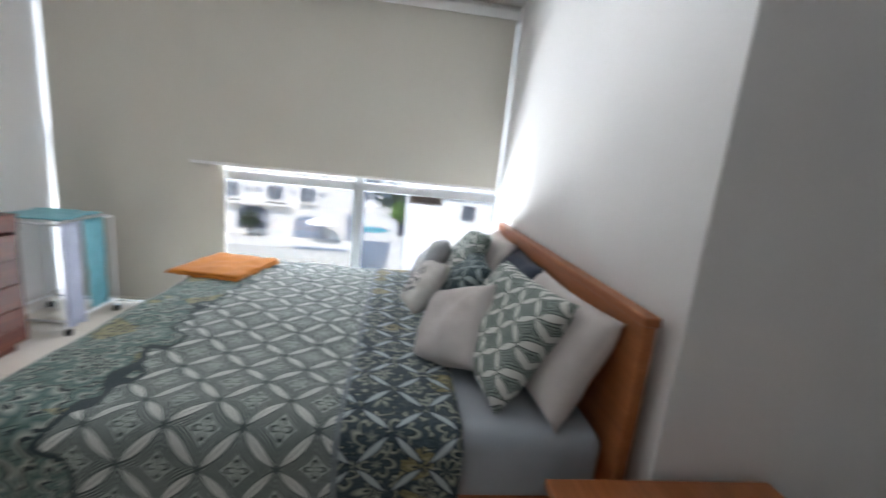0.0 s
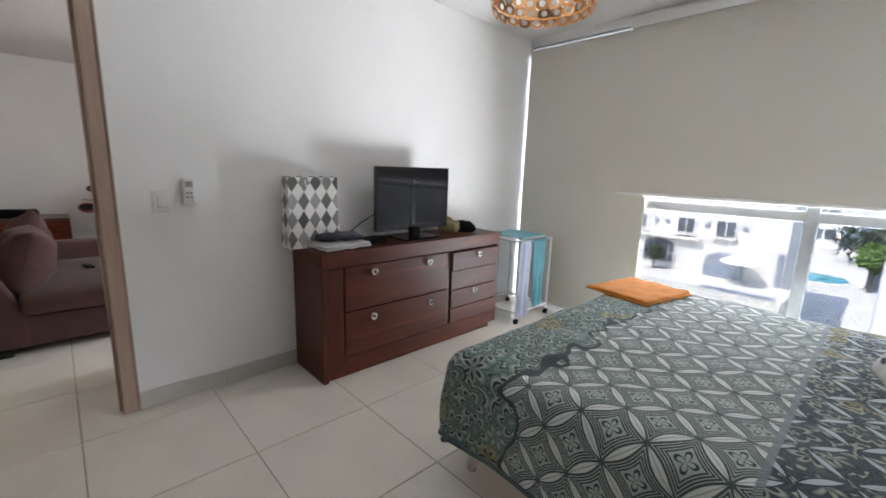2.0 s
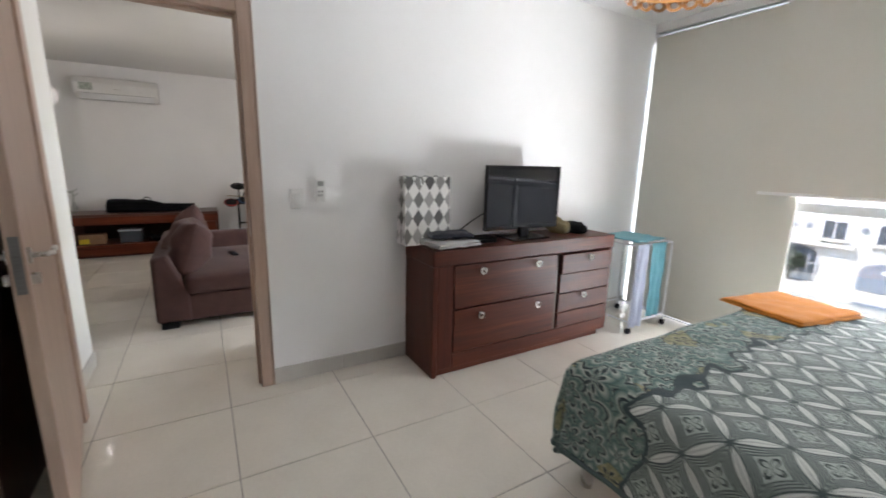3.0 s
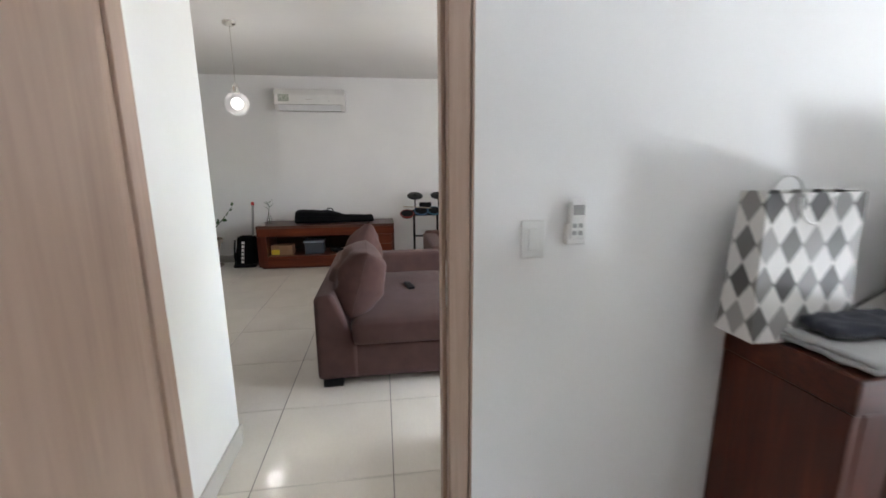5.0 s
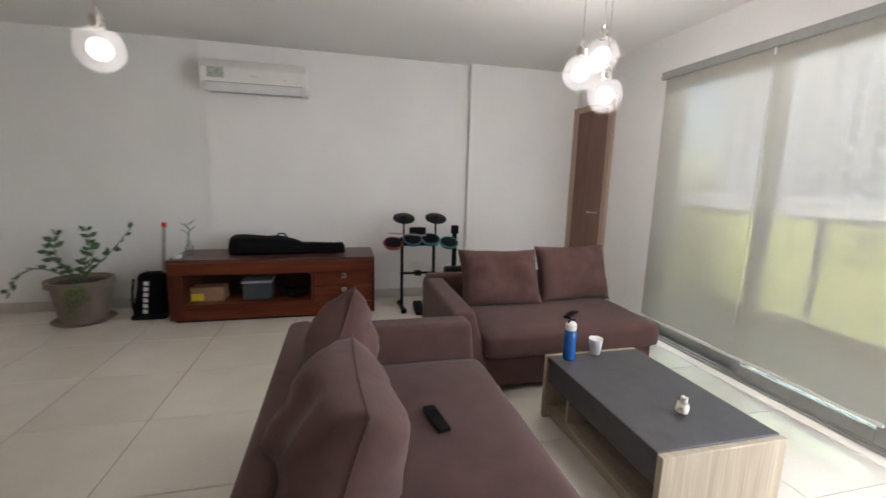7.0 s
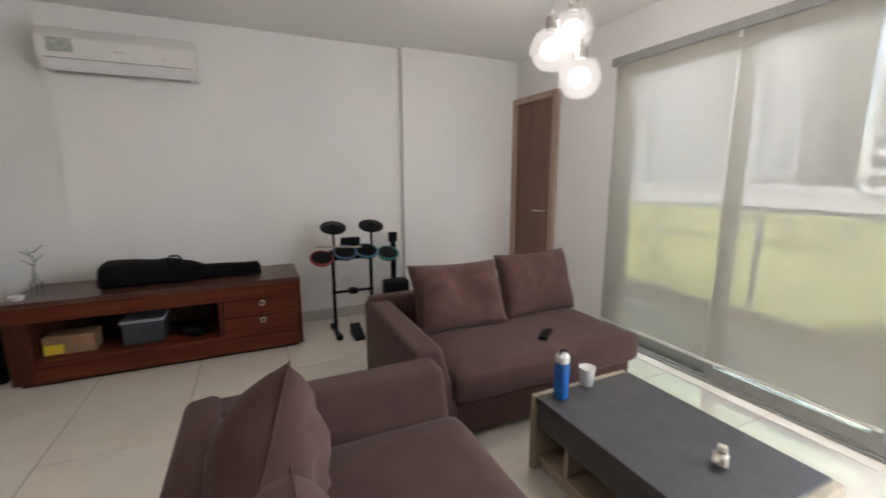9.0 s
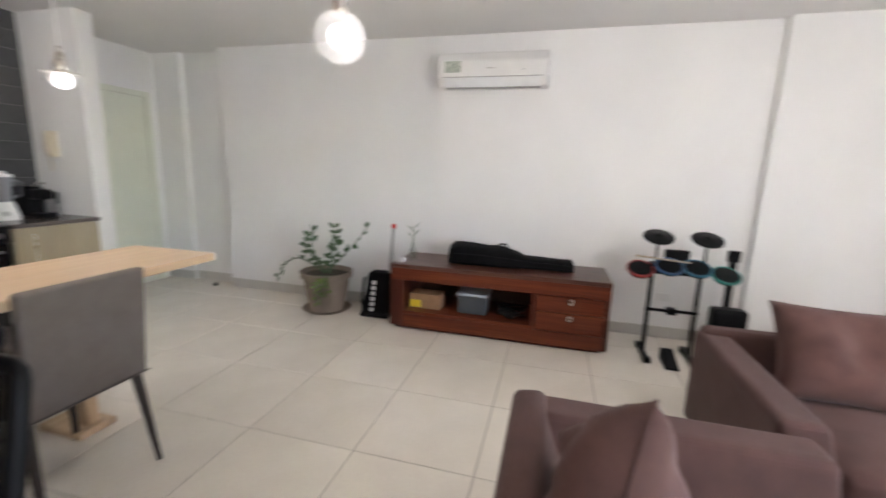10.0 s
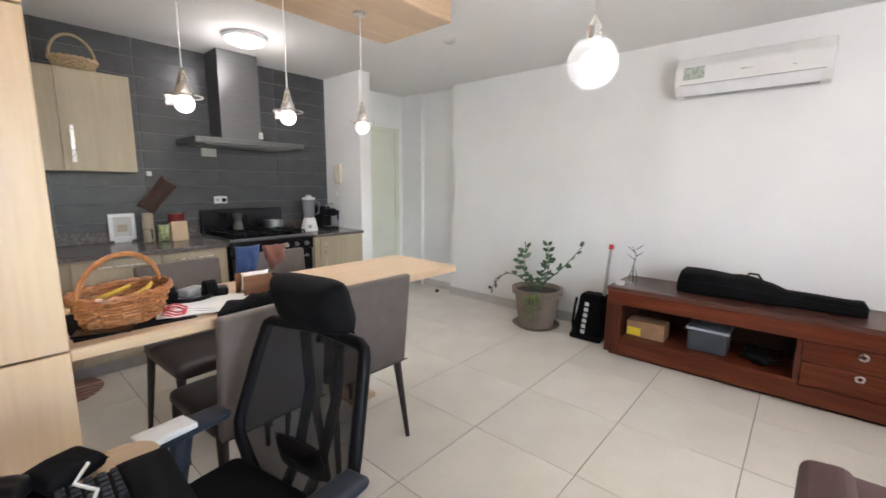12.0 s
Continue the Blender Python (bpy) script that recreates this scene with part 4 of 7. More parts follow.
def lattice_pillow_cloth(name, ground0, ground1, line, petal_c, cell):
    """Printed cotton: pale petals along a square lattice, dark lines inside each cell."""
    m, t, b = nodes_of(name)
    c = t.nodes.new("ShaderNodeTexCoord")
    sep = t.nodes.new("ShaderNodeSeparateXYZ")
    t.links.new(c.outputs["UV"], sep.inputs[0])
    frac = []
    for sign in ("ADD", "SUBTRACT"):
        k = maths(t, "DIVIDE", maths(t, "ADD", maths(t, sign, sep.outputs[0], sep.outputs[1]), 20.03), cell)
        frac.append(maths(t, "SUBTRACT", maths(t, "FRACT", k), 0.5))
    far_ = [maths(t, "ABSOLUTE", f) for f in frac]
    reach = []
    for across, along in ((far_[0], frac[1]), (far_[1], frac[0])):
        width = maths(t, "MULTIPLY", maths(t, "COSINE", maths(t, "MULTIPLY", along, math.pi)), 0.14)
        reach.append(maths(t, "SUBTRACT", width, maths(t, "SUBTRACT", 0.5, across)))
    pe = maths(t, "MAXIMUM", reach[0], reach[1])
    lines = maths(t, "LESS_THAN", maths(t, "FRACT", maths(t, "MULTIPLY", pe, -9.0)), 0.4)
    n = noise_of(t, c.outputs["UV"], 20, 4)
    col = mix(t, lines, ramp(t, n, [(0.3, ground0), (0.7, ground1)]), line)
    col = mix(t, maths(t, "GREATER_THAN", pe, 0.0), col, petal_c)
    t.links.new(col, b.inputs["Base Color"])
    b.inputs["Roughness"].default_value = 0.88
    bumped(t, b, n, 0.3, 0.01)
    return m


def medallion_cloth():
    """Cream cotton with a dark scrolled medallion in its middle."""
    m, t, b = nodes_of("cream cotton with a printed medallion")
    c = t.nodes.new("ShaderNodeTexCoord")
    sep = t.nodes.new("ShaderNodeSeparateXYZ")
    t.links.new(c.outputs["UV"], sep.inputs[0])
    x, y = sep.outputs[0], sep.outputs[1]
    r = maths(t, "SQRT", maths(t, "ADD", maths(t, "MULTIPLY", x, x), maths(t, "MULTIPLY", y, y)))
    a = maths(t, "ARCTAN2", y, x)
    scroll = maths(t, "ADD", maths(t, "SINE", maths(t, "MULTIPLY", r, 170.0)), maths(t, "COSINE", maths(t, "MULTIPLY", a, 8.0)))
    print_ = maths(t, "MULTIPLY", maths(t, "GREATER_THAN", scroll, 0.35), maths(t, "LESS_THAN", r, 0.095))
    n = noise_of(t, c.outputs["UV"], 25, 4)
    t.links.new(mix(t, print_, ramp(t, n, [(0.3, (0.55, 0.53, 0.50)), (0.7, (0.64, 0.62, 0.59))]), (0.07, 0.075, 0.085)), b.inputs["Base Color"])
    b.inputs["Roughness"].default_value = 0.9
    bumped(t, b, n, 0.3, 0.01)
    return m


PAT_PIL = lattice_pillow_cloth("grey-green lattice pillow cotton", (0.27, 0.33, 0.30), (0.37, 0.43, 0.39), (0.04, 0.06, 0.058), (0.68, 0.70, 0.66), 0.115)
DARK_PIL = lattice_pillow_cloth("dark teal lattice pillow cotton", (0.05, 0.09, 0.10), (0.09, 0.14, 0.15), (0.012, 0.02, 0.028), (0.30, 0.36, 0.36), 0.115)
GREY_PIL = cloth("pale grey pillow cotton", (0.33, 0.34, 0.35), (0.41, 0.42, 0.43), 900, 0.9, 8)
bed_pillow(0.64, 0.42, 0.17, 0.83, 1.72, 0.745, 24, 4, PILLOW_W, "warm white sleeping pillow leaning on the headboard", 1.0)
bed_pillow(0.62, 0.46, 0.18, 0.66, 1.79, 0.76, 32, 8, PAT_PIL, "grey-green cotton pillow with a pale lattice print", 2.0)
bed_pillow(0.37, 0.37, 0.17, 0.48, 1.87, 0.705, 34, 24, PILLOW_W, "small warm white cushion", 3.0, 26)
bed_pillow(0.60, 0.42, 0.16, 0.86, 2.42, 0.73, 28, -4, NAVY_C, "dark navy pillow between the others", 4.0)
bed_pillow(0.50, 0.42, 0.16, 0.60, 2.56, 0.70, 44, -6, DARK_PIL, "dark teal lattice-patterned cushion", 5.0)
bed_pillow(0.62, 0.42, 0.17, 0.85, 2.92, 0.745, 26, -3, PILLOW_W, "warm white sleeping pillow leaning on the headboard", 6.0)
bed_pillow(0.56, 0.45, 0.17, 0.66, 2.93, 0.76, 34, -6, PAT_PIL, "grey-green cotton pillow with a pale lattice print", 7.0, 8)
bed_pillow(0.38, 0.38, 0.15, 0.46, 3.00, 0.70, 34, -10, GREY_PIL, "small pale grey cushion at the window side", 9.0, 10)
bed_pillow(0.33, 0.33, 0.14, 0.385, 2.50, 0.685, 36, 4, medallion_cloth(), "small cream cushion with a dark printed medallion", 8.0, 12)


def folded(x0, x1, y0, y1, z0, layers, th, m_turn, seed):
    """Soft folded layers of cloth."""
    bm = bmesh.new()
    for k in range(layers):
        own = bmesh.new()
        bmesh.ops.create_grid(own, x_segments=16, y_segments=16, size=0.5)
        for v in own.verts:
            e = max(abs(v.co.x), abs(v.co.y)) * 2
            v.co.z = th * (1 - e ** 6) * 0.4 + 0.012 * noise.noise(v.co * 6 + Vector((seed, k, 0)))
            v.co.x *= (x1 - x0) * (1 - 0.03 * k)
            v.co.y *= (y1 - y0) * (1 - 0.03 * k)
        bmesh.ops.solidify(own, geom=list(own.faces), thickness=-th * 0.8)
        own.transform(Matrix.Translation(((x0 + x1) / 2, (y0 + y1) / 2, z0 + th * (k + 0.75))) @ pose(0, 0, 0, 0, 0, m_turn + k * 1.5))
        joined(own, bm)
    return bm


solid("towel", folded(-1.05, -0.62, 2.66, 3.16, BZ + 0.016, 2, 0.013, -12, 3), ORANGE, "folded orange towel on the corner of the bed", "towel", smooth=True)
night = thing("nightstand", (1.05, 1.06, 0), "orange-brown wooden nightstand in the recess beside the bed", "nightstand")
part("top", box(0.70, 1.42, 0.86, 1.27, 0.465, 0.50, 0.004), TEAK, night)
part("body", box(0.72, 1.40, 0.88, 1.26, 0.0, 0.465, 0.003), TEAK, night)
part("drawer_front", box(0.74, 1.38, 0.866, 0.88, 0.10, 0.44, 0.003), TEAK, night)

# bedroom: dresser
DX, DB, DY0, DY1, DH = -2.0, -2.40, 1.255, 2.885, 0.835
dress = thing("dresser", (-2.2, 2.07, 0), "dark red-brown wooden dresser with six drawers and ring knobs", "dresser")
part("top", box(DB, DX + 0.004, DY0 - 0.004, DY1 + 0.004, 0.735, DH, 0.004), DRESS_WOOD, dress)
part("side_panel", box(DB, DX - 0.003, DY0, DY0 + 0.035, 0.0, 0.735, 0.003), RED_SHADED, dress)
part("side_panel", box(DB, DX - 0.003, DY1 - 0.035, DY1, 0.05, 0.735, 0.003), RED_SHADED, dress)
part("back_panel", box(DB, DB + 0.012, DY0 + 0.035, DY1 - 0.035, 0.05, 0.735), RED_SHADED, dress)
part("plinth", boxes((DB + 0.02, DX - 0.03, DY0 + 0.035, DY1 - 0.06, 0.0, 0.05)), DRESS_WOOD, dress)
part("stile", box(DX - 0.03, DX - 0.001, DY0 + 0.035, 1.40, 0.05, 0.735, 0.002), RED_SHADED, dress)
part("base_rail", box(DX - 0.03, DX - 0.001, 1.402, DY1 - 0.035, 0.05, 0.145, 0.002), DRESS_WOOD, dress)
part("inner", box(DX - 0.10, DX - 0.06, 1.40, DY1 - 0.035, 0.145, 0.735), RED_SHADED, dress)
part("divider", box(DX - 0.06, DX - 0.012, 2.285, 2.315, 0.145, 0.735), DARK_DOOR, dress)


def ring_knob(y, z, parent, x):
    bm = tube([(x + 0.022, y + 0.018 * math.cos(a * math.pi / 10), z + 0.018 * math.sin(a * math.pi / 10)) for a in range(20)], 0.0068, 8, closed=True)
    rod((x, y, z + 0.014), (x + 0.022, y, z + 0.014), 0.005, seg=8, bm=bm)
    part("ring_knob", bm, CHROME, parent, "round nickel ring knob", True)


def drawer(y0, y1, z0, z1, knobs, slide=0.0):
    d = part("drawer", box(DX - 0.03, DX + 0.004 + slide, y0, y1, z0, z1, 0.003), DRESS_WOOD, dress)
    for y, z in knobs:
        ring_knob(y, z, d, DX + 0.004 + slide)


drawer(1.404, 2.278, 0.447, 0.730, ((1.61, 0.685), (2.08, 0.685)))
drawer(1.404, 2.278, 0.150, 0.438, ((1.605, 0.385), (2.10, 0.38)))
drawer(2.322, 2.846, 0.575, 0.720, ((2.60, 0.685),), 0.012)
drawer(2.322, 2.846, 0.422, 0.570, ())
drawer(2.322, 2.846, 0.275, 0.417, ((2.57, 0.39),))
drawer(2.322, 2.846, 0.150, 0.270, ())

# ---- living room: sofas ----


def seat_block(x0, x1, y0, y1, z0, z1, round_r=0.035, puff=0.012, seed=0.0):
    bm = box(x0, x1, y0, y1, z0, z1)
    bmesh.ops.subdivide_edges(bm, edges=list(bm.edges), cuts=14, use_grid_fill=True)
    cx, cy, cz = (x0 + x1) / 2, (y0 + y1) / 2, (z0 + z1) / 2
    hx, hy, hz = (x1 - x0) / 2, (y1 - y0) / 2, (z1 - z0) / 2
    for v in bm.verts:
        d = v.co - Vector((cx, cy, cz))
        inner = Vector((max(-hx + round_r, min(hx - round_r, d.x)), max(-hy + round_r, min(hy - round_r, d.y)), max(-hz + round_r, min(hz - round_r, d.z))))
        off = d - inner
        if off.length > round_r:
            off = off.normalized() * round_r
        d = inner + off
        k = max(0.0, 1 - (d.x / hx) ** 4) * max(0.0, 1 - (d.y / hy) ** 4)
        if d.z > 0:
            d.z += puff * k + 0.005 * noise.noise(Vector((d.x * 5 + seed, d.y * 5, 0)))
        v.co = Vector((cx, cy, cz)) + d
    return bm


def wedge(points, axis, a0, a1, bevel=0.03):
    """A profile pushed along an axis: points are (other, z)."""
    bm = bmesh.new()
    ends = []
    for a in (a0, a1):
        ends.append([bm.verts.new((a, p, z) if axis == "x" else (p, a, z)) for p, z in points])
    n = len(points)
    bm.faces.new(ends[0])
    bm.faces.new(ends[1][::-1])
    for k in range(n):
        bm.faces.new((ends[0][k], ends[1][k], ends[1][(k + 1) % n], ends[0][(k + 1) % n]))
    bmesh.ops.recalc_face_normals(bm, faces=bm.faces)
    bmesh.ops.bevel(bm, geom=list(bm.edges), offset=bevel, segments=4, profile=0.5, affect="EDGES", clamp_overlap=True)
    return bm


sofa = thing("sofa", (-4.35, 0.17, 0), "mauve brown fabric chaise sofa with a low back and one arm", "sofa", "sofas")
part("base", box(-5.06, -3.66, -0.29, 0.64, 0.05, 0.27, 0.02, seg=3), SOFA, sofa, smooth=False)
part("back", wedge([(-0.31, 0.05), (-0.31, 0.585), (-0.20, 0.60), (-0.06, 0.27), (-0.06, 0.05)], "x", -5.07, -3.65), SOFA, sofa)
part("arm", wedge([(-5.08, 0.05), (-5.08, 0.575), (-4.93, 0.575), (-4.84, 0.27), (-4.84, 0.05)], "y", -0.29, 0.645), SOFA, sofa)
part("seat_cushion", seat_block(-4.86, -3.62, -0.10, 0.665, 0.265, 0.425, 0.05, 0.02, 2.0), SOFA, sofa, smooth=True)
for x, y in ((-3.75, -0.22), (-3.75, 0.56), (-4.98, -0.22), (-4.98, 0.56)):
    part("foot", box(x - 0.09, x + 0.09, y - 0.06, y + 0.06, 0.0, 0.05, 0.003), BLACK_PL, sofa, "black block foot")


def sofa_cushion(w, h, th, at, rx, rz, seed, sag=0.07, label="plump mauve brown back cushion leaning on the sofa", spin=0.0, full=0.42):
    m = Matrix.Translation(at) @ pose(0, 0, 0, 0, 0, rz) @ pose(0, 0, 0, rx, 0, 0) @ pose(0, 0, 0, 0, 0, spin)
    bm = pillow(w, h, th, m, sag, seed, 22, full)
    ob = solid("cushion", bm, SOFA_C, label, "cushion", "sofa cushions", smooth=True)
    edge = []
    n = 40
    for k in range(n):
        a = 2 * math.pi * k / n
        ca, sa = math.cos(a), math.sin(a)
        s = 1 / max(abs(ca), abs(sa))
        u, v = ca * s, sa * s
        edge.append(m @ Vector((u * w / 2 * (1 - 0.07 * (1 - v * v) * abs(u) ** 3), v * h / 2 * (1 - 0.07 * (1 - u * u) * abs(v) ** 3), 0)))
    part("piping", tube(edge, 0.0025, 6, closed=True), SOFA_C, ob)
    return ob


sofa_cushion(0.50, 0.44, 0.31, (-3.97, -0.055, 0.62), 74, 3, 1.5, 0.06, full=0.46)
sofa_cushion(0.42, 0.42, 0.24, (-4.52, -0.045, 0.635), 77, -12, 6.5, 0.08, spin=40, full=0.50)

sofa2 = thing("sofa", (-5.55, 1.3, 0), "mauve brown fabric sofa with one arm and two back cushions", "sofa", "sofas")
part("base", box(-6.0, -5.16, 0.62, 2.02, 0.05, 0.25, 0.02, seg=3), SOFA, sofa2)
part("back", wedge([(-6.06, 0.05), (-6.06, 0.60), (-5.96, 0.60), (-5.80, 0.27), (-5.80, 0.05)], "y", 0.60, 2.0), SOFA, sofa2)
part("arm", wedge([(0.58, 0.05), (0.58, 0.575), (0.73, 0.575), (0.82, 0.25), (0.82, 0.05)], "x", -6.05, -5.14), SOFA, sofa2)
part("seat_cushion", seat_block(-5.84, -5.10, 0.79, 2.04, 0.25, 0.425, 0.05, 0.02, 5.0), SOFA, sofa2, smooth=True)
for x, y in ((-5.25, 0.68), (-5.25, 1.94), (-5.95, 0.68), (-5.95, 1.94)):
    part("foot", box(x - 0.06, x + 0.06, y - 0.06, y + 0.06, 0.0, 0.05, 0.003), BLACK_PL, sofa2, "black block foot")
sofa_cushion(0.62, 0.44, 0.22, (-5.72, 1.11, 0.62), 62, 86, 3.3, 0.06)
sofa_cushion(0.62, 0.44, 0.20, (-5.75, 1.73, 0.63), 70, 93, 4.4, 0.05)

# coffee table
ct = thing("coffee_table", (-4.45, 1.35, 0), "light oak coffee table with dark grey top and open shelf", "coffee table")
part("end_panel", box(-4.025, -3.995, 1.07, 1.65, 0.0, 0.375, 0.003), OAK, ct)
part("end_panel", box(-4.895, -4.865, 1.07, 1.65, 0.0, 0.375, 0.003), OAK, ct)
part("tabletop", box(-4.864, -4.026, 1.072, 1.648, 0.34, 0.378, 0.003), SLATE, ct, "dark grey top")
part("drawer_front", box(-4.864, -4.026, 1.085, 1.11, 0.225, 0.34, 0.003), SLATE, ct, "dark grey drawer front")
part("back_panel", box(-4.864, -4.026, 1.61, 1.63, 0.04, 0.34, 0.002), OAK_X, ct)
part("shelf", box(-4.864, -4.026, 1.10, 1.61, 0.05, 0.075, 0.002), OAK_X, ct)
part("skirt", box(-4.864, -4.026, 1.12, 1.14, 0.0, 0.05), OAK_X, ct)
part("divider", box(-4.70, -4.68, 1.11, 1.61, 0.075, 0.225), OAK, ct)

# television bench
TX, TB, TY0, TY1, TH = -6.845, -7.40, -1.53, 0.26, 0.58
tv = thing("tv_bench", (-7.12, -0.63, 0), "low red-brown wooden bench with an open bay and two drawers", "tv bench")
part("top", box(TB, TX + 0.003, TY0 - 0.002, TY1 + 0.002, 0.545, TH, 0.004), RED_TOP, tv)
part("fascia", box(TX - 0.03, TX, TY0 + 0.002, TY1 - 0.002, 0.44, 0.545, 0.002), RED_WOOD, tv)
part("side_panel", box(TB, TX - 0.001, TY0, TY0 + 0.12, 0.03, 0.44, 0.003), RED_SHADED, tv)
part("side_panel", box(TB, TX - 0.001, TY1 - 0.03, TY1, 0.03, 0.545, 0.003), RED_SHADED, tv)
part("shelf", box(TB, TX - 0.001, TY0 + 0.12, -0.30, 0.14, 0.17, 0.002), RED_WOOD, tv)
part("base_rail", box(TX - 0.03, TX, TY0 + 0.12, TY1 - 0.03, 0.03, 0.14, 0.002), RED_WOOD, tv)
part("plinth", box(TB + 0.03, TX - 0.04, TY0 + 0.03, TY1 - 0.05, 0.0, 0.03), RED_SHADED, tv)
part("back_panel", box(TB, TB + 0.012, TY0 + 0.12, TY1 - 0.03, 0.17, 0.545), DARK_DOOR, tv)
part("divider", box(TB, TX - 0.002, -0.33, -0.30, 0.17, 0.44, 0.002), RED_SHADED, tv)
for z0, z1, zk in ((0.305, 0.436, 0.405), (0.145, 0.30, 0.27)):
    d = part("drawer", box(TX - 0.025, TX - 0.002, -0.297, TY1 - 0.033, z0, z1, 0.003), RED_WOOD, tv)
    ring_knob(-0.03, zk, d, TX - 0.002)

# ---- kitchen ----
CT, CF = 0.885, -3.98
cab = thing("base_cabinet", (-4.1, -4.3, 0), "beige laminate base cabinets with drawers under the worktop", "base cabinet")
part("body", box(-4.86, -2.58, -4.66, CF - 0.04, 0.10, CT - 0.03), BEIGE_CAB, cab)
part("plinth", box(-4.86, -2.58, -4.66, CF - 0.09, 0.0, 0.10), GREY_FR, cab)
for x0, x1 in ((-4.85, -4.38), (-4.37, -3.86), (-3.85, -3.34)):
    for z0, z1 in ((0.67, 0.845), (0.40, 0.66), (0.11, 0.39)):
        d = part("drawer", box(x0, x1 - 0.004, CF - 0.04, CF - 0.02, z0, z1 - 0.004, 0.002), BEIGE_CAB, cab)
        part("handle", tube([(x0 + 0.10, CF - 0.02, z1 - 0.05), (x0 + 0.10, CF + 0.005, z1 - 0.05), (x1 - 0.10, CF + 0.005, z1 - 0.05), (x1 - 0.10, CF - 0.02, z1 - 0.05)], 0.005, 6), CHROME, d)
cab2 = thing("base_cabinet", (-5.97, -4.3, 0), "beige laminate base cabinet beside the cooker", "base cabinet")
part("body", box(-6.27, -5.68, -4.66, CF - 0.04, 0.10, CT - 0.03), BEIGE_CAB, cab2)
part("plinth", box(-6.27, -5.68, -4.66, CF - 0.09, 0.0, 0.10), GREY_FR, cab2)
part("side_strip", box(-5.74, -5.68, CF - 0.04, CF - 0.02, 0.11, CT - 0.035, 0.002), BEIGE_CAB, cab2)
d = part("door", box(-6.265, -5.745, CF - 0.04, CF - 0.02, 0.11, CT - 0.035, 0.002), BEIGE_CAB, cab2)
part("handle", tube([(-5.79, CF - 0.02, 0.55), (-5.79, CF + 0.005, 0.55), (-5.79, CF + 0.005, 0.80), (-5.79, CF - 0.02, 0.80)], 0.005, 6), CHROME, d)
solid("worktop", boxes((-4.87, -2.58, -4.66, CF, CT - 0.03, CT), (-4.87, -2.58, -4.672, -4.652, CT, CT + 0.10), bevel=0.003), GRANITE, "dark speckled granite worktop with a low upstand", "worktop")
solid("worktop", boxes((-6.275, -5.67, -4.66, CF, CT - 0.03, CT), (-6.275, -5.67, -4.672, -4.652, CT, CT + 0.10), bevel=0.003), GRANITE, "short dark granite worktop beside the cooker", "worktop")
upper = thing("wall_cabinet", (-3.6, -4.5, 1.45), "beige laminate wall cabinet with steel bar handles", "wall cabinet")
part("body", box(-4.37, -2.58, -4.665, -4.37, 1.46, 2.17, 0.002), BEIGE_CAB, upper)
for x0, x1 in ((-4.368, -3.94), (-3.936, -3.508), (-3.504, -3.076)):
    d = part("door", box(x0, x1 - 0.003, -4.37, -4.35, 1.462, 2.168, 0.002), BEIGE_CAB, upper)
    hx = x1 - 0.06
    part("handle", boxes((hx - 0.012, hx + 0.012, -4.335, -4.322, 1.52, 1.78), (hx - 0.006, hx + 0.006, -4.35, -4.335, 1.54, 1.56), (hx - 0.006, hx + 0.006, -4.35, -4.335, 1.74, 1.76), bevel=0.003), CHROME, d)

stove = thing("cooker", (-5.27, -4.3, 0), "black gas cooker with six burners, front knobs and a raised back", "cooker")
part("body", box(-5.66, -4.88, -4.64, -4.02, 0.04, 0.88, 0.006), BLACK_PL, stove)
part("plinth", box(-5.64, -4.90, -4.60, -4.06, 0.0, 0.04), BLACK_PL, stove)
BLACK_GL = surface("black cooker glass", (0.006, 0.006, 0.007), (0.012, 0.012, 0.013), 4, 0.12, bump=0.01)
part("hob", box(-5.665, -4.875, -4.645, -3.99, 0.88, 0.905, 0.006), STEEL, stove, "steel-edged hob")
part("hob_plate", box(-5.645, -4.895, -4.60, -4.01, 0.9045, 0.908, 0.002), BLACK_GL, stove)
part("back_panel", box(-5.665, -4.875, -4.65, -4.60, 0.905, 1.13, 0.012, seg=3), BLACK_GL, stove)
part("control_panel", box(-5.66, -4.88, -4.02, -3.985, 0.76, 0.875, 0.006), BLACK_GL, stove)
od = part("oven_door", box(-5.65, -4.89, -4.02, -3.995, 0.16, 0.75, 0.006), BLACK_GL, stove)
part("handle", tube([(-5.58, -3.995, 0.70), (-5.58, -3.95, 0.70), (-4.96, -3.95, 0.70), (-4.96, -3.995, 0.70)], 0.009, 8), STEEL, od)
for k in range(7):
    x = -5.58 + 0.62 * k / 6
    part("knob", rod((x, -3.985, 0.815), (x, -3.955, 0.815), 0.021, 0.017, 16), STEEL, stove)
for bx in (-5.50, -5.27, -5.04):
    for by in (-4.46, -4.17):
        part("burner", lathe([(0.05, 0), (0.05, 0.012), (0.03, 0.018), (0.0, 0.018)], (bx, by, 0.908), 16), BLACK_PL, stove)
    bm = bmesh.new()
    for dx in (-0.10, 0.0, 0.10):
        box(bx + dx - 0.005, bx + dx + 0.005, -4.58, -4.04, 0.93, 0.942, bm=bm)
    for y in (-4.57, -4.46, -4.31, -4.17, -4.05):
        box(bx - 0.105, bx + 0.105, y - 0.005, y + 0.005, 0.929, 0.941, bm=bm)
    for dx in (-0.10, 0.10):
        for y in (-4.57, -4.05):
            box(bx + dx - 0.006, bx + dx + 0.006, y - 0.006, y + 0.006, 0.908, 0.932, bm=bm)
    part("pan_grate", bm, BLACK_PL, stove)

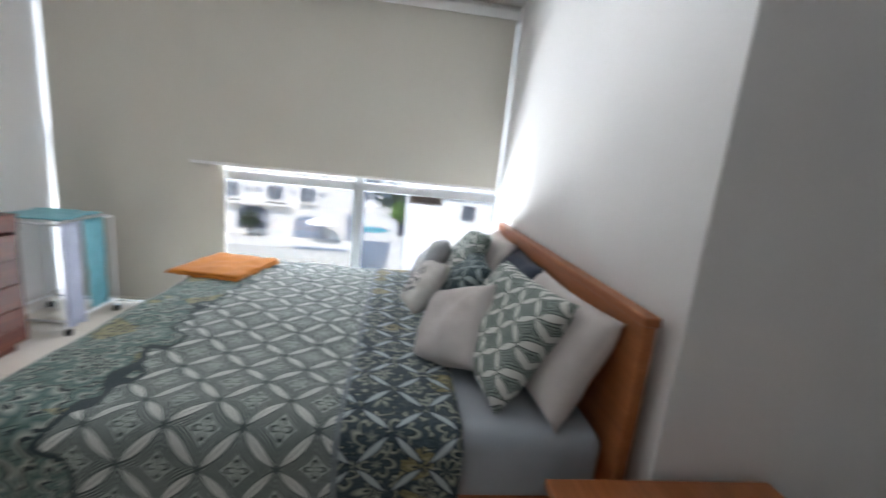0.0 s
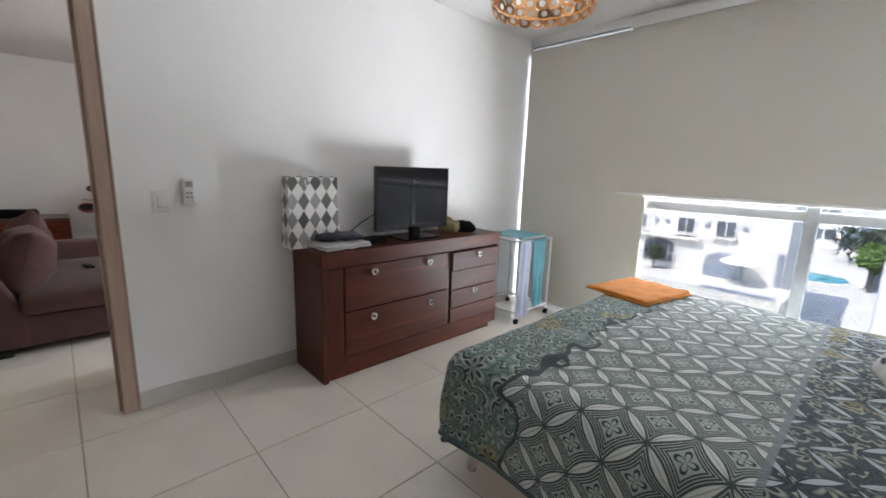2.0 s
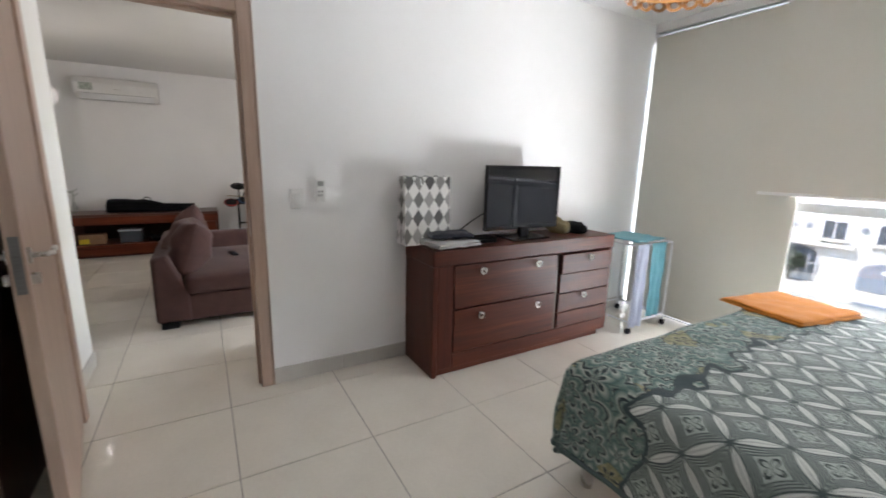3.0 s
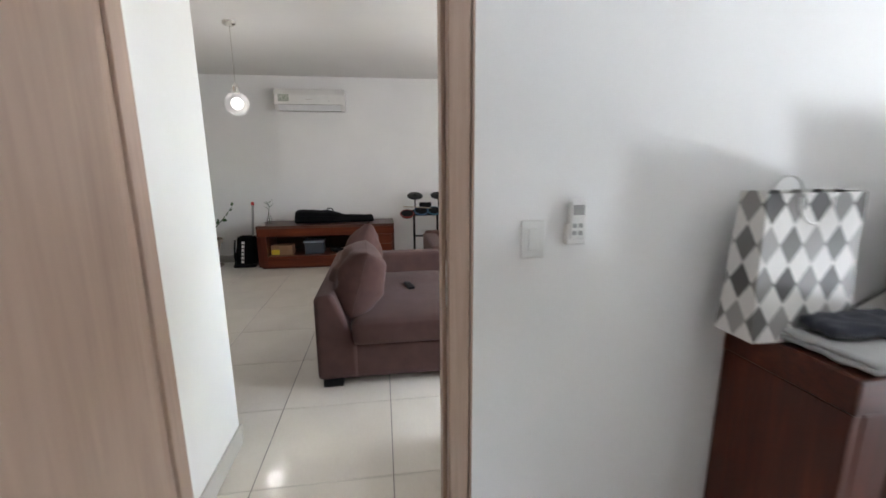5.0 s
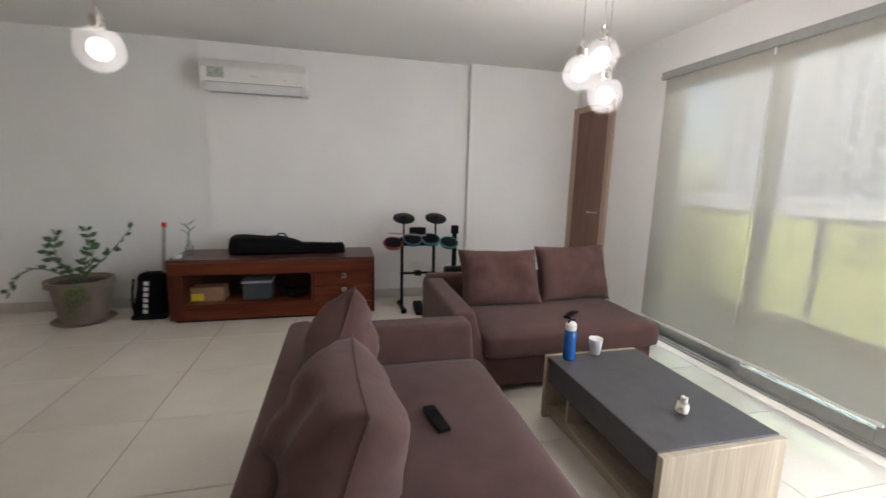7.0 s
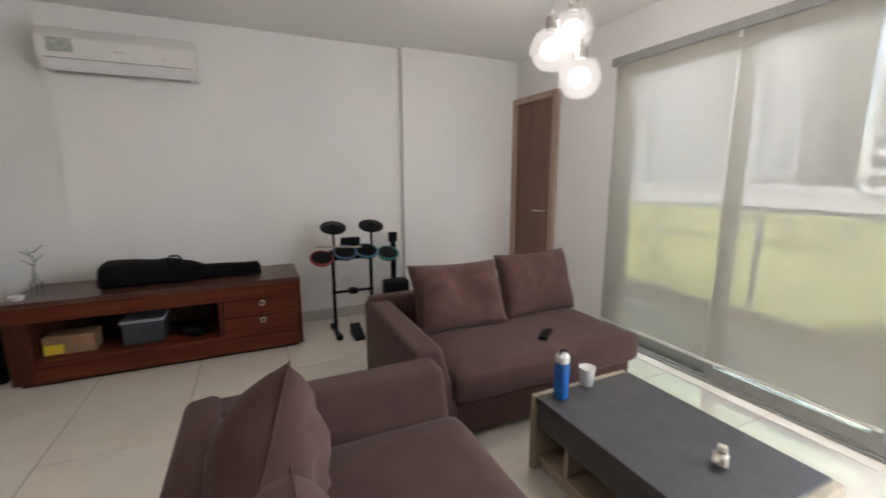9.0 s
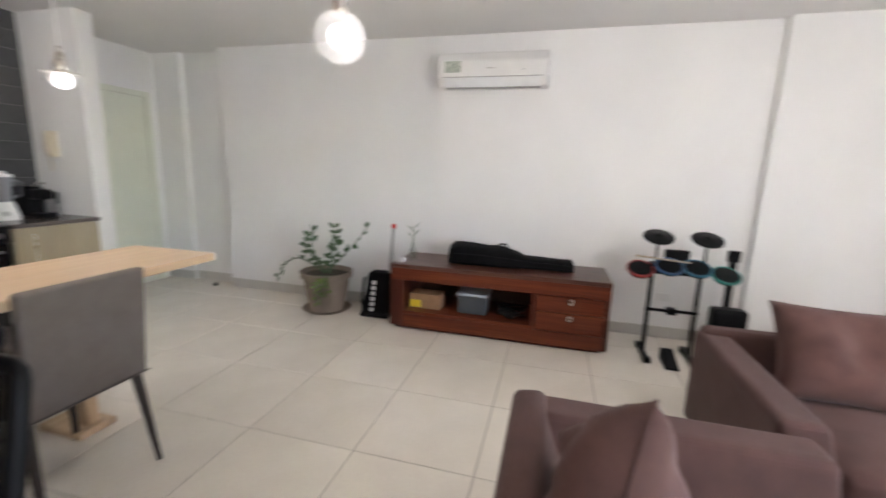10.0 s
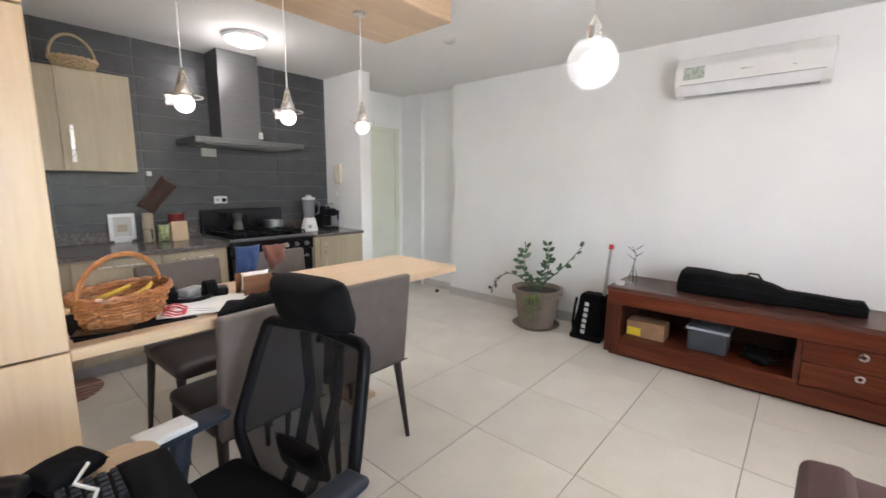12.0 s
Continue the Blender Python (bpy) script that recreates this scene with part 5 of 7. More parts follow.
hood = thing("cooker_hood", (-5.2, -4.5, 1.72), "brushed steel chimney cooker hood with a flat canopy", "cooker hood")
part("chimney", box(-5.39, -5.03, -4.67, -4.39, 1.765, 2.55, 0.003), STEEL, hood)
part("canopy", box(-5.72, -4.74, -4.67, -4.19, 1.715, 1.765, 0.006), STEEL, hood)
part("filter", box(-5.62, -4.84, -4.62, -4.24, 1.708, 1.716), GREY_FR, hood)
part("switch", box(-5.40, -5.36, -4.385, -4.375, 1.80, 1.86, 0.003), WHITE_PL, hood)

# bar table between divider and room
tb = thing("dining_table", (-4.5, -2.2, 0), "long honey maple high table on a wooden pedestal", "table")
part("tabletop", box(-5.39, -3.622, -2.48, -1.94, 0.862, 0.902, 0.005), MAPLE_X, tb)
part("pedestal", box(-5.04, -4.98, -2.475, -2.40, 0.04, 0.862, 0.006), MAPLE, tb)
part("foot", box(-5.10, -4.92, -2.66, -2.37, 0.0, 0.04, 0.008), MAPLE_X, tb)


def dining_chair(label, seat_m):
    """A padded chair at the origin, its back towards -y."""
    c = thing("dining_chair", (0, 0, 0), label, "chair", "chairs at the table")
    part("seat", seat_block(-0.225, 0.225, -0.20, 0.25, 0.43, 0.50, 0.03, 0.01), seat_m, c, smooth=True)
    bm = box(-0.22, 0.22, -0.25, -0.205, 0.44, 0.93, 0.015, seg=3)
    for v in bm.verts:
        v.co.y -= 0.05 * max(0, (v.co.z - 0.44) / 0.49) ** 1.3
    part("backrest", bm, GREY_LE, c)
    part("back_seam", box(-0.222, 0.222, -0.262, -0.258, 0.455, 0.46), BROWN_LE, c)
    for sx in (-1, 1):
        part("leg", rod((sx * 0.225, -0.26, 0), (sx * 0.20, -0.20, 0.45), 0.012, 0.022, 10), BROWN_LE, c)
        part("leg", rod((sx * 0.215, 0.25, 0), (sx * 0.20, 0.21, 0.44), 0.012, 0.022, 10), BROWN_LE, c)
    return c


# seats get the dark brown: the table's shade is put into their colour
ch = dining_chair("taupe leatherette dining chair with thin tapered legs", BROWN_LE)
ch.location = (-4.72, -2.17, 0)
ch.rotation_euler = (0, 0, radians(180))
copy_thing(ch, pose(-4.19, -2.14, 0, 0, 0, 184))
copy_thing(ch, pose(-4.80, -2.80, 0, 0, 0, 0))
copy_thing(ch, pose(-4.25, -2.80, 0, 0, 0, 3))

# ---- lamps ----
LAMP_TINT = (1.0, 0.95, 0.89)


def lamp_at(x, y, z, watts, r=0.05):
    l = new("lamp", bpy.data.lights.new("lamp", "POINT"))
    l.data.energy, l.data.shadow_soft_size, l.data.color = watts, r, LAMP_TINT
    l.location = (x, y, z)


def globe_glass():
    m, t, b = nodes_of("milky ribbed globe glass")
    b.inputs["Base Color"].default_value = (0.9, 0.9, 0.92, 1)
    b.inputs["Roughness"].default_value = 0.12
    tl, tr = t.nodes.new("ShaderNodeBsdfTranslucent"), t.nodes.new("ShaderNodeBsdfTransparent")
    m1, m2 = t.nodes.new("ShaderNodeMixShader"), t.nodes.new("ShaderNodeMixShader")
    m1.inputs[0].default_value, m2.inputs[0].default_value = 0.12, 0.958
    t.links.new(b.outputs[0], m1.inputs[1])
    t.links.new(tl.outputs[0], m1.inputs[2])
    t.links.new(m1.outputs[0], m2.inputs[1])
    t.links.new(tr.outputs[0], m2.inputs[2])
    t.links.new(m2.outputs[0], t.nodes["Material Output"].inputs[0])
    return m


GLOBE = globe_glass()


def globe_on(lamp, x, y, z, r, top):
    part("cord", rod((x, y, z + r + 0.04), (x, y, top), 0.003, seg=6), CHROME, lamp)
    part("socket", lathe([(0.028, 0), (0.028, 0.05), (0.012, 0.075), (0.006, 0.09)], (x, y, z + r - 0.012), 16), CHROME, lamp)
    prof = [(r * math.sin(math.pi * k / 16), -r * math.cos(math.pi * k / 16)) for k in range(1, 15)]
    g = part("globe", lathe(prof, (x, y, z), 32, cap=False), GLOBE, lamp, "clear glass globe", True)
    g.visible_shadow = False
    b = part("bulb", lathe([(r * 0.50 * math.sin(math.pi * k / 12), -r * 0.50 * math.cos(math.pi * k / 12)) for k in range(1, 12)], (x, y, z), 20), BULB, lamp, "lit frosted bulb", True)
    b.visible_shadow = False
    lamp_at(x, y, z, LAMP_WATTS, r * 0.6)


pend = thing("pendant_lamp", (-5.25, -1.11, 1.77), "single clear glass globe pendant lamp, lit", "pendant lamp")
part("ceiling_rose", lathe([(0.055, 0), (0.055, -0.02), (0.03, -0.035), (0.0, -0.035)], (-5.25, -1.11, LIV_H), 24), CHROME, pend)
globe_on(pend, -5.25, -1.11, 1.89, 0.102, LIV_H - 0.03)
trio = thing("pendant_lamp", (-5.17, 1.42, 1.74), "cluster of three clear glass globe pendants, lit", "pendant lamp")
part("ceiling_rose", lathe([(0.14, 0), (0.14, -0.02), (0.12, -0.03), (0.0, -0.03)], (-5.17, 1.42, LIV_H), 32), CHROME, trio)
for x, y, z in ((-5.20, 1.47, 2.08), (-5.17, 1.32, 1.965), (-5.12, 1.46, 1.84)):
    globe_on(trio, x, y, z, 0.10, LIV_H - 0.025)

for x in (-4.16, -4.655, -5.148):
    k = thing("pendant_lamp", (x, -2.52, 1.68), "small nickel pendant with a bare bulb with an added glow and wire ring", "pendant lamp", "pendants over the table")
    part("ceiling_rose", lathe([(0.04, 0), (0.04, -0.012), (0.0, -0.014)], (x, -2.52, 2.40), 20), CHROME, k)
    part("cord", rod((x, -2.52, 1.87), (x, -2.52, 2.39), 0.003, seg=6), WHITE_PL, k)
    part("socket", lathe([(0.036, 0.0), (0.034, 0.03), (0.022, 0.06), (0.013, 0.10), (0.006, 0.12)], (x, -2.52, 1.765), 16), CHROME, k, smooth=True)
    part("wire_ring", tube([(x + 0.075 * math.cos(a * math.pi / 12), -2.52 + 0.075 * math.sin(a * math.pi / 12), 1.765) for a in range(24)], 0.0035, 6, closed=True), CHROME, k)
    part("glass_shard", box(x + 0.02, x + 0.075, -2.523, -2.517, 1.72, 1.765, 0.002), CHROME, k)
    b = part("bulb", lathe([(0.042 * math.sin(math.pi * q / 12), -0.042 * math.cos(math.pi * q / 12)) for q in range(1, 12)], (x, -2.52, 1.735), 18), BULB, k, "lit round bulb", True)
    b.visible_shadow = False
    lamp_at(x, -2.52, 1.735, LAMP_WATTS * 0.8, 0.04)

ceil = thing("ceiling_light", (-5.08, -3.92, 2.47), "round white glass ceiling light, lit", "ceiling light")
part("base", lathe([(0.17, 0), (0.17, -0.02), (0.15, -0.03)], (-5.08, -3.92, LIV_H), 32), WHITE_PL, ceil)
b = part("diffuser", lathe([(0.155, -0.028), (0.14, -0.05), (0.09, -0.07), (0.03, -0.078), (0.0, -0.079)], (-5.08, -3.92, LIV_H), 32), BULB, ceil, smooth=True)
b.visible_shadow = False
lamp_at(-5.08, -3.92, LIV_H - 0.10, LAMP_WATTS * 0.9, 0.12)
det = thing("smoke_detector", (-6.17, -2.69, 2.51), "small cream round smoke detector on the ceiling", "smoke detector")
part("body", lathe([(0.055, 0), (0.055, -0.02), (0.04, -0.035), (0.0, -0.036)], (-6.17, -2.69, LIV_H), 24), SKIRT, det)

# bedroom pendant: a drum of thin wooden petals
PETAL = timber("golden brown veneer petals", (0.24, 0.11, 0.03), (0.33, 0.165, 0.05), (0.42, 0.23, 0.08), 2, 0.5, 2.0)
bl = thing("pendant_lamp", (-1.2, 2.13, 2.17), "golden brown pendant lamp made of cut-out wooden petals", "pendant lamp")
part("cord", rod((-1.2, 2.13, 2.38), (-1.2, 2.13, 2.60), 0.004, seg=6), BROWN_LE, bl)
part("ceiling_rose", lathe([(0.05, 0), (0.05, -0.02), (0.0, -0.03)], (-1.2, 2.13, 2.60), 20), BROWN_LE, bl)
part("ring", tube([(-1.2 + 0.25 * math.cos(a * math.pi / 16), 2.13 + 0.25 * math.sin(a * math.pi / 16), 2.215) for a in range(32)], 0.006, 6, closed=True), PETAL, bl)
rnd = random.Random(5)
petal_me = {}
for row, (rr, zz, n, tilt) in enumerate(((0.265, 2.20, 22, 12), (0.25, 2.245, 22, 0), (0.225, 2.29, 20, -18), (0.18, 2.33, 16, -40), (0.12, 2.36, 10, -60))):
    for k in range(n):
        a = 2 * math.pi * (k + 0.5 * (row % 2)) / n
        if row not in petal_me:
            bm = bmesh.new()
            outer, inner = [], []
            for q in range(12):
                c, s = math.cos(q * math.pi / 6), math.sin(q * math.pi / 6)
                outer.append(bm.verts.new((0.040 * c, 0, 0.034 * s)))
                inner.append(bm.verts.new((0.018 * c, 0, 0.017 * s)))
            for q in range(12):
                bm.faces.new((outer[q], outer[(q + 1) % 12], inner[(q + 1) % 12], inner[q]))
            bmesh.ops.solidify(bm, geom=list(bm.faces), thickness=0.003)
            petal_me[row] = mesh_from(bm, PETAL, name="petal")
        o = new("petal", petal_me[row])
        o.parent = bl
        o.matrix_local = Matrix.Translation((rr * math.cos(a), rr * math.sin(a), zz - 2.17)) @ pose(0, 0, 0, 0, 0, math.degrees(a) + 90) @ pose(0, 0, 0, tilt, 0, 0)
# the pendant itself is off; bulb glow and lamp are added to brighten the bedroom
b = part("bulb", lathe([(0.04 * math.sin(math.pi * q / 12), -0.04 * math.cos(math.pi * q / 12)) for q in range(1, 12)], (-1.2, 2.13, 2.29), 16), BULB, bl, "bulb with an added glow", True)
b.visible_shadow = False
lamp_at(-1.2, 2.13, 2.26, LAMP_WATTS * 0.8, 0.10)

# ---- bedroom: things on the dresser and walls ----


def harlequin():
    """Printed paper: white, grey and black diamonds."""
    m, t, b = nodes_of("harlequin printed paper")
    c = t.nodes.new("ShaderNodeTexCoord")
    s = t.nodes.new("ShaderNodeSeparateXYZ")
    t.links.new(c.outputs["Object"], s.inputs[0])
    h = maths(t, "ADD", s.outputs[0], s.outputs[1])
    A = maths(t, "FLOOR", maths(t, "ADD", maths(t, "DIVIDE", h, 0.075), maths(t, "DIVIDE", s.outputs[2], 0.115)))
    B = maths(t, "FLOOR", maths(t, "SUBTRACT", maths(t, "DIVIDE", h, 0.075), maths(t, "DIVIDE", s.outputs[2], 0.115)))
    odd = maths(t, "MODULO", maths(t, "ADD", maths(t, "ADD", A, B), 100), 2)
    shade = maths(t, "FRACT", maths(t, "MULTIPLY", maths(t, "ADD", A, maths(t, "MULTIPLY", B, 3)), 0.37))
    grey = ramp(t, shade, [(0.0, (0.035, 0.033, 0.033)), (0.5, (0.16, 0.155, 0.15)), (1.0, (0.34, 0.33, 0.32))])
    t.links.new(mix(t, odd, (0.72, 0.71, 0.69), grey), b.inputs["Base Color"])
    b.inputs["Roughness"].default_value = 0.45
    bumped(t, b, noise_of(t, c.outputs["Object"], 14, 3), 0.15, 0.01)
    return m


HARL = harlequin()
gb = thing("gift_bag", (-2.30, 1.33, DH), "black, grey and white diamond-patterned paper gift bag on the dresser", "gift bag")
bm = bmesh.new()
lo = [bm.verts.new(p) for p in ((-2.36, 1.17, DH), (-2.22, 1.17, DH), (-2.22, 1.50, DH), (-2.36, 1.50, DH))]
hi = [bm.verts.new(p) for p in ((-2.33, 1.172, 1.272), (-2.245, 1.172, 1.268), (-2.245, 1.498, 1.27), (-2.33, 1.498, 1.274))]
bm.faces.new(lo[::-1])
for q in range(4):
    bm.faces.new((lo[q], lo[(q + 1) % 4], hi[(q + 1) % 4], hi[q]))
bmesh.ops.subdivide_edges(bm, edges=list(bm.edges), cuts=5, use_grid_fill=True)
for v in bm.verts:
    v.co.x += 0.006 * noise.noise(v.co * 9)
bmesh.ops.solidify(bm, geom=list(bm.faces), thickness=0.002)
part("bag", bm, HARL, gb)
for x in (-2.242, -2.333):
    part("cord_handle", tube([(x, 1.335 + 0.055 * math.cos(a * math.pi / 10), 1.255 - (0.075 if x > -2.3 else -0.06) * math.sin(a * math.pi / 10)) for a in range(11)], 0.004, 6), WHITE_PL, gb)

tvs = thing("television", (-2.18, 2.1, DH), "small flat black television on a glossy stand", "television")
GLOSS_BK = surface("glossy black screen", (0.006, 0.006, 0.008), (0.010, 0.010, 0.012), 3, 0.06, bump=0.005)
part("stand", box(-2.28, -2.07, 1.92, 2.26, DH, DH + 0.014, 0.005), GLOSS_BK, tvs)
part("neck", box(-2.20, -2.15, 2.05, 2.13, DH + 0.014, 0.92, 0.006), BLACK_PL, tvs)
part("bezel", boxes((-2.215, -2.175, 1.755, 2.425, 0.90, 0.935), (-2.215, -2.175, 1.755, 2.425, 1.33, 1.35), (-2.215, -2.175, 1.755, 1.773, 0.935, 1.33), (-2.215, -2.175, 2.407, 2.425, 0.935, 1.33), bevel=0.003), GLOSS_BK, tvs)
part("screen", box(-2.20, -2.183, 1.773, 2.407, 0.935, 1.33), GLOSS_BK, tvs, "dark reflecting screen")
part("back_shell", box(-2.25, -2.215, 1.80, 2.38, 0.93, 1.31, 0.015), BLACK_PL, tvs)
part("cable", tube([(-2.24, 1.78, 1.02), (-2.28, 1.70, 0.96), (-2.30, 1.62, 0.90), (-2.30, 1.55, DH + 0.01)], 0.004, 6), BLACK_PL, tvs)
solid("t_shirt", folded(-2.32, -2.01, 1.27, 1.60, DH, 2, 0.014, 5, 1), cloth("pale grey jersey", (0.33, 0.33, 0.32), (0.42, 0.42, 0.41), 900, 0.95, 10), "folded pale grey shirt on the dresser", "shirt", smooth=True)
solid("t_shirt", folded(-2.26, -2.09, 1.32, 1.60, DH + 0.031, 1, 0.028, -12, 6), cloth("dark navy jersey", (0.012, 0.014, 0.025), (0.025, 0.028, 0.042), 900, 0.95, 10), "crumpled dark navy shirt lying on a grey one", "shirt", smooth=True)
solid("set_top_box", boxes((-2.24, -2.10, 1.62, 1.80, DH, DH + 0.035), bevel=0.006), BLACK_PL, "small black set-top box beside the television", "set-top box")
cap_y = cloth("khaki cloth", (0.16, 0.13, 0.06), (0.24, 0.20, 0.10), 700)
solid("cap", pillow(0.20, 0.16, 0.10, pose(-2.24, 2.52, DH + 0.05, 8, 5, 20), 0.03, 3.0, 12), cap_y, "khaki cloth cap lying on the dresser", "cap", smooth=True)
solid("sunglasses_case", pillow(0.19, 0.10, 0.09, pose(-2.17, 2.62, DH + 0.045, 0, 10, 60), 0.03, 5.0, 12), BLACK_CL, "black soft pouch beside the cap", "pouch", smooth=True)

sw = thing("light_switch", (-2.41, 0.56, 1.07), "white rocker light switch on the wall", "light switch")
part("plate", box(-2.41, -2.402, 0.525, 0.598, 1.075, 1.19, 0.002), WHITE_PL, sw)
part("rocker", box(-2.402, -2.397, 0.545, 0.578, 1.10, 1.165, 0.002), WHITE_PL, sw)
rc = thing("remote_control", (-2.40, 0.69, 1.11), "white air-conditioner remote control in a wall holder", "remote control")
part("holder", box(-2.41, -2.385, 0.66, 0.722, 1.115, 1.18, 0.004), WHITE_PL, rc)
part("body", box(-2.405, -2.38, 0.665, 0.717, 1.13, 1.25, 0.006), WHITE_PL, rc)
part("display", box(-2.3805, -2.3785, 0.674, 0.708, 1.205, 1.235), GREY_FR, rc, "grey display")
for q in range(4):
    part("button", box(-2.3805, -2.378, 0.674 + 0.019 * (q % 2), 0.686 + 0.019 * (q % 2), 1.145 + 0.022 * (q // 2), 1.158 + 0.022 * (q // 2)), GREY_FR, rc)

# drying rack with towels between dresser and window
rk = thing("drying_rack", (-2.13, 3.28, 0), "white metal drying rack hung with pale towels", "drying rack")
x0, x1, y0, y1 = -2.36, -1.90, 3.05, 3.52
for x in (x0, x1):
    for y in (y0, y1):
        part("post", rod((x, y, 0.05), (x, y, 0.745), 0.009, seg=10), WHITE_ME, rk)
        part("castor", rod((x - 0.01, y, 0.026), (x + 0.012, y, 0.026), 0.026, seg=14), BLACK_PL, rk, "black castor")
for z in (0.10, 0.745):
    bm = bmesh.new()
    for a, b in (((x0, y0), (x1, y0)), ((x1, y0), (x1, y1)), ((x1, y1), (x0, y1)), ((x0, y1), (x0, y0))):
        rod((*a, z), (*b, z), 0.008, seg=8, bm=bm)
    part("frame", bm, WHITE_ME, rk)
for q in range(5):
    x = x0 + 0.08 * (q + 0.7)
    part("wire", rod((x, y0, 0.74), (x, y1, 0.74), 0.004, seg=6), WHITE_ME, rk)


def hung(x_or_y, a0, a1, z0, z1, axis, mat, name, label, seed):
    bm = bmesh.new()
    n, k = 16, 14
    g = []
    for i in range(n + 1):
        row = []
        for j in range(k + 1):
            a, z = a0 + (a1 - a0) * i / n, z1 + (z0 - z1) * j / k
            d = 0.014 * math.sin(i * 0.9 + seed) * (j / k) + 0.012 * noise.noise(Vector((i * 0.3, j * 0.3, seed)))
            narrow = 1 - 0.12 * (j / k) * math.sin(seed + 1)
            a = (a0 + a1) / 2 + (a - (a0 + a1) / 2) * narrow
            row.append(bm.verts.new((x_or_y + d, a, z) if axis == "x" else (a, x_or_y + d, z)))
        g.append(row)
    for i in range(n):
        for j in range(k):
            bm.faces.new((g[i][j], g[i + 1][j], g[i + 1][j + 1], g[i][j + 1]))
    bmesh.ops.solidify(bm, geom=list(bm.faces), thickness=0.006)
    return solid(name, bm, mat, label, "towel", smooth=True)


AQUA = cloth("turquoise towel", (0.13, 0.36, 0.42), (0.20, 0.47, 0.53), 500, 0.95, 10)
LILAC = cloth("pale lilac cloth", (0.42, 0.45, 0.56), (0.52, 0.55, 0.65), 700, 0.95, 10)
hung(-1.885, 3.22, 3.42, 0.12, 0.757, "x", AQUA, "towel", "turquoise towel hanging over the rack", 1.0)
hung(-1.882, 3.03, 3.19, 0.06, 0.757, "x", LILAC, "towel", "pale lilac cloth hanging over the rack", 2.4)
solid("towel", folded(-2.32, -1.93, 3.08, 3.48, 0.757, 1, 0.012, 4, 4), AQUA, "turquoise towel laid flat on the rack", "towel", smooth=True)

# ---- living room: small things ----
ac = thing("air_conditioner", (-7.31, -0.8, 2.08), "white split air conditioner with a label, high on the wall", "air conditioner")
part("body", wedge([(-7.42, 2.36), (-7.26, 2.36), (-7.205, 2.28), (-7.205, 2.15), (-7.26, 2.085), (-7.42, 2.085)], "y", -1.26, -0.34, 0.016), WHITE_PL, ac)
part("flap", wedge([(-7.255, 2.083), (-7.20, 2.148), (-7.196, 2.146), (-7.25, 2.079)], "y", -1.20, -0.40, 0.0012), WHITE_ME, ac)
part("outlet", box(-7.34, -7.262, -1.20, -0.40, 2.080, 2.086), GREY_FR, ac, "dark air outlet")
part("slot", box(-7.2075, -7.2035, -1.22, -0.38, 2.150, 2.156), GREY_FR, ac)
part("energy_label", boxes((-7.2045, -7.2025, -1.20, -1.06, 2.19, 2.28)), surface("pale green label", (0.16, 0.22, 0.17), (0.62, 0.62, 0.56), 60, 0.5), ac, "printed energy label")
part("badge", box(-7.2045, -7.2028, -0.84, -0.76, 2.215, 2.223), CHROME, ac)
part("indicator", box(-7.2045, -7.2028, -0.55, -0.53, 2.20, 2.205), GREY_FR, ac)

# plant in its pot
CLAY = surface("grey-brown clay pot", (0.16, 0.12, 0.09), (0.24, 0.19, 0.15), 8, 0.8, bump=0.2)
SOIL = surface("dark soil", (0.02, 0.015, 0.01), (0.06, 0.045, 0.03), 40, 0.95, bump=0.6)
LEAF_G = surface("dark glossy leaf green", (0.02, 0.055, 0.018), (0.05, 0.11, 0.035), 30, 0.35)
LEAF_Y = surface("yellow-green trailing leaf", (0.08, 0.13, 0.02), (0.15, 0.21, 0.05), 30, 0.45)
px, py = -7.10, -2.30
pl = thing("potted_plant", (px, py, 0), "leafy green plant in a grey-brown clay pot on a saucer", "potted plant")
part("saucer", lathe([(0.20, 0), (0.235, 0.02), (0.225, 0.02), (0.19, 0.006), (0.0, 0.006)], (px, py, 0), 28), CLAY, pl)
part("pot", lathe([(0.165, 0.008), (0.20, 0.20), (0.222, 0.33), (0.245, 0.33), (0.25, 0.385), (0.225, 0.385), (0.215, 0.345), (0.0, 0.345)], (px, py, 0), 32), CLAY, pl, smooth=False)
part("soil", lathe([(0.215, 0.346), (0.1, 0.356), (0.0, 0.358)], (px, py, 0), 20), SOIL, pl)


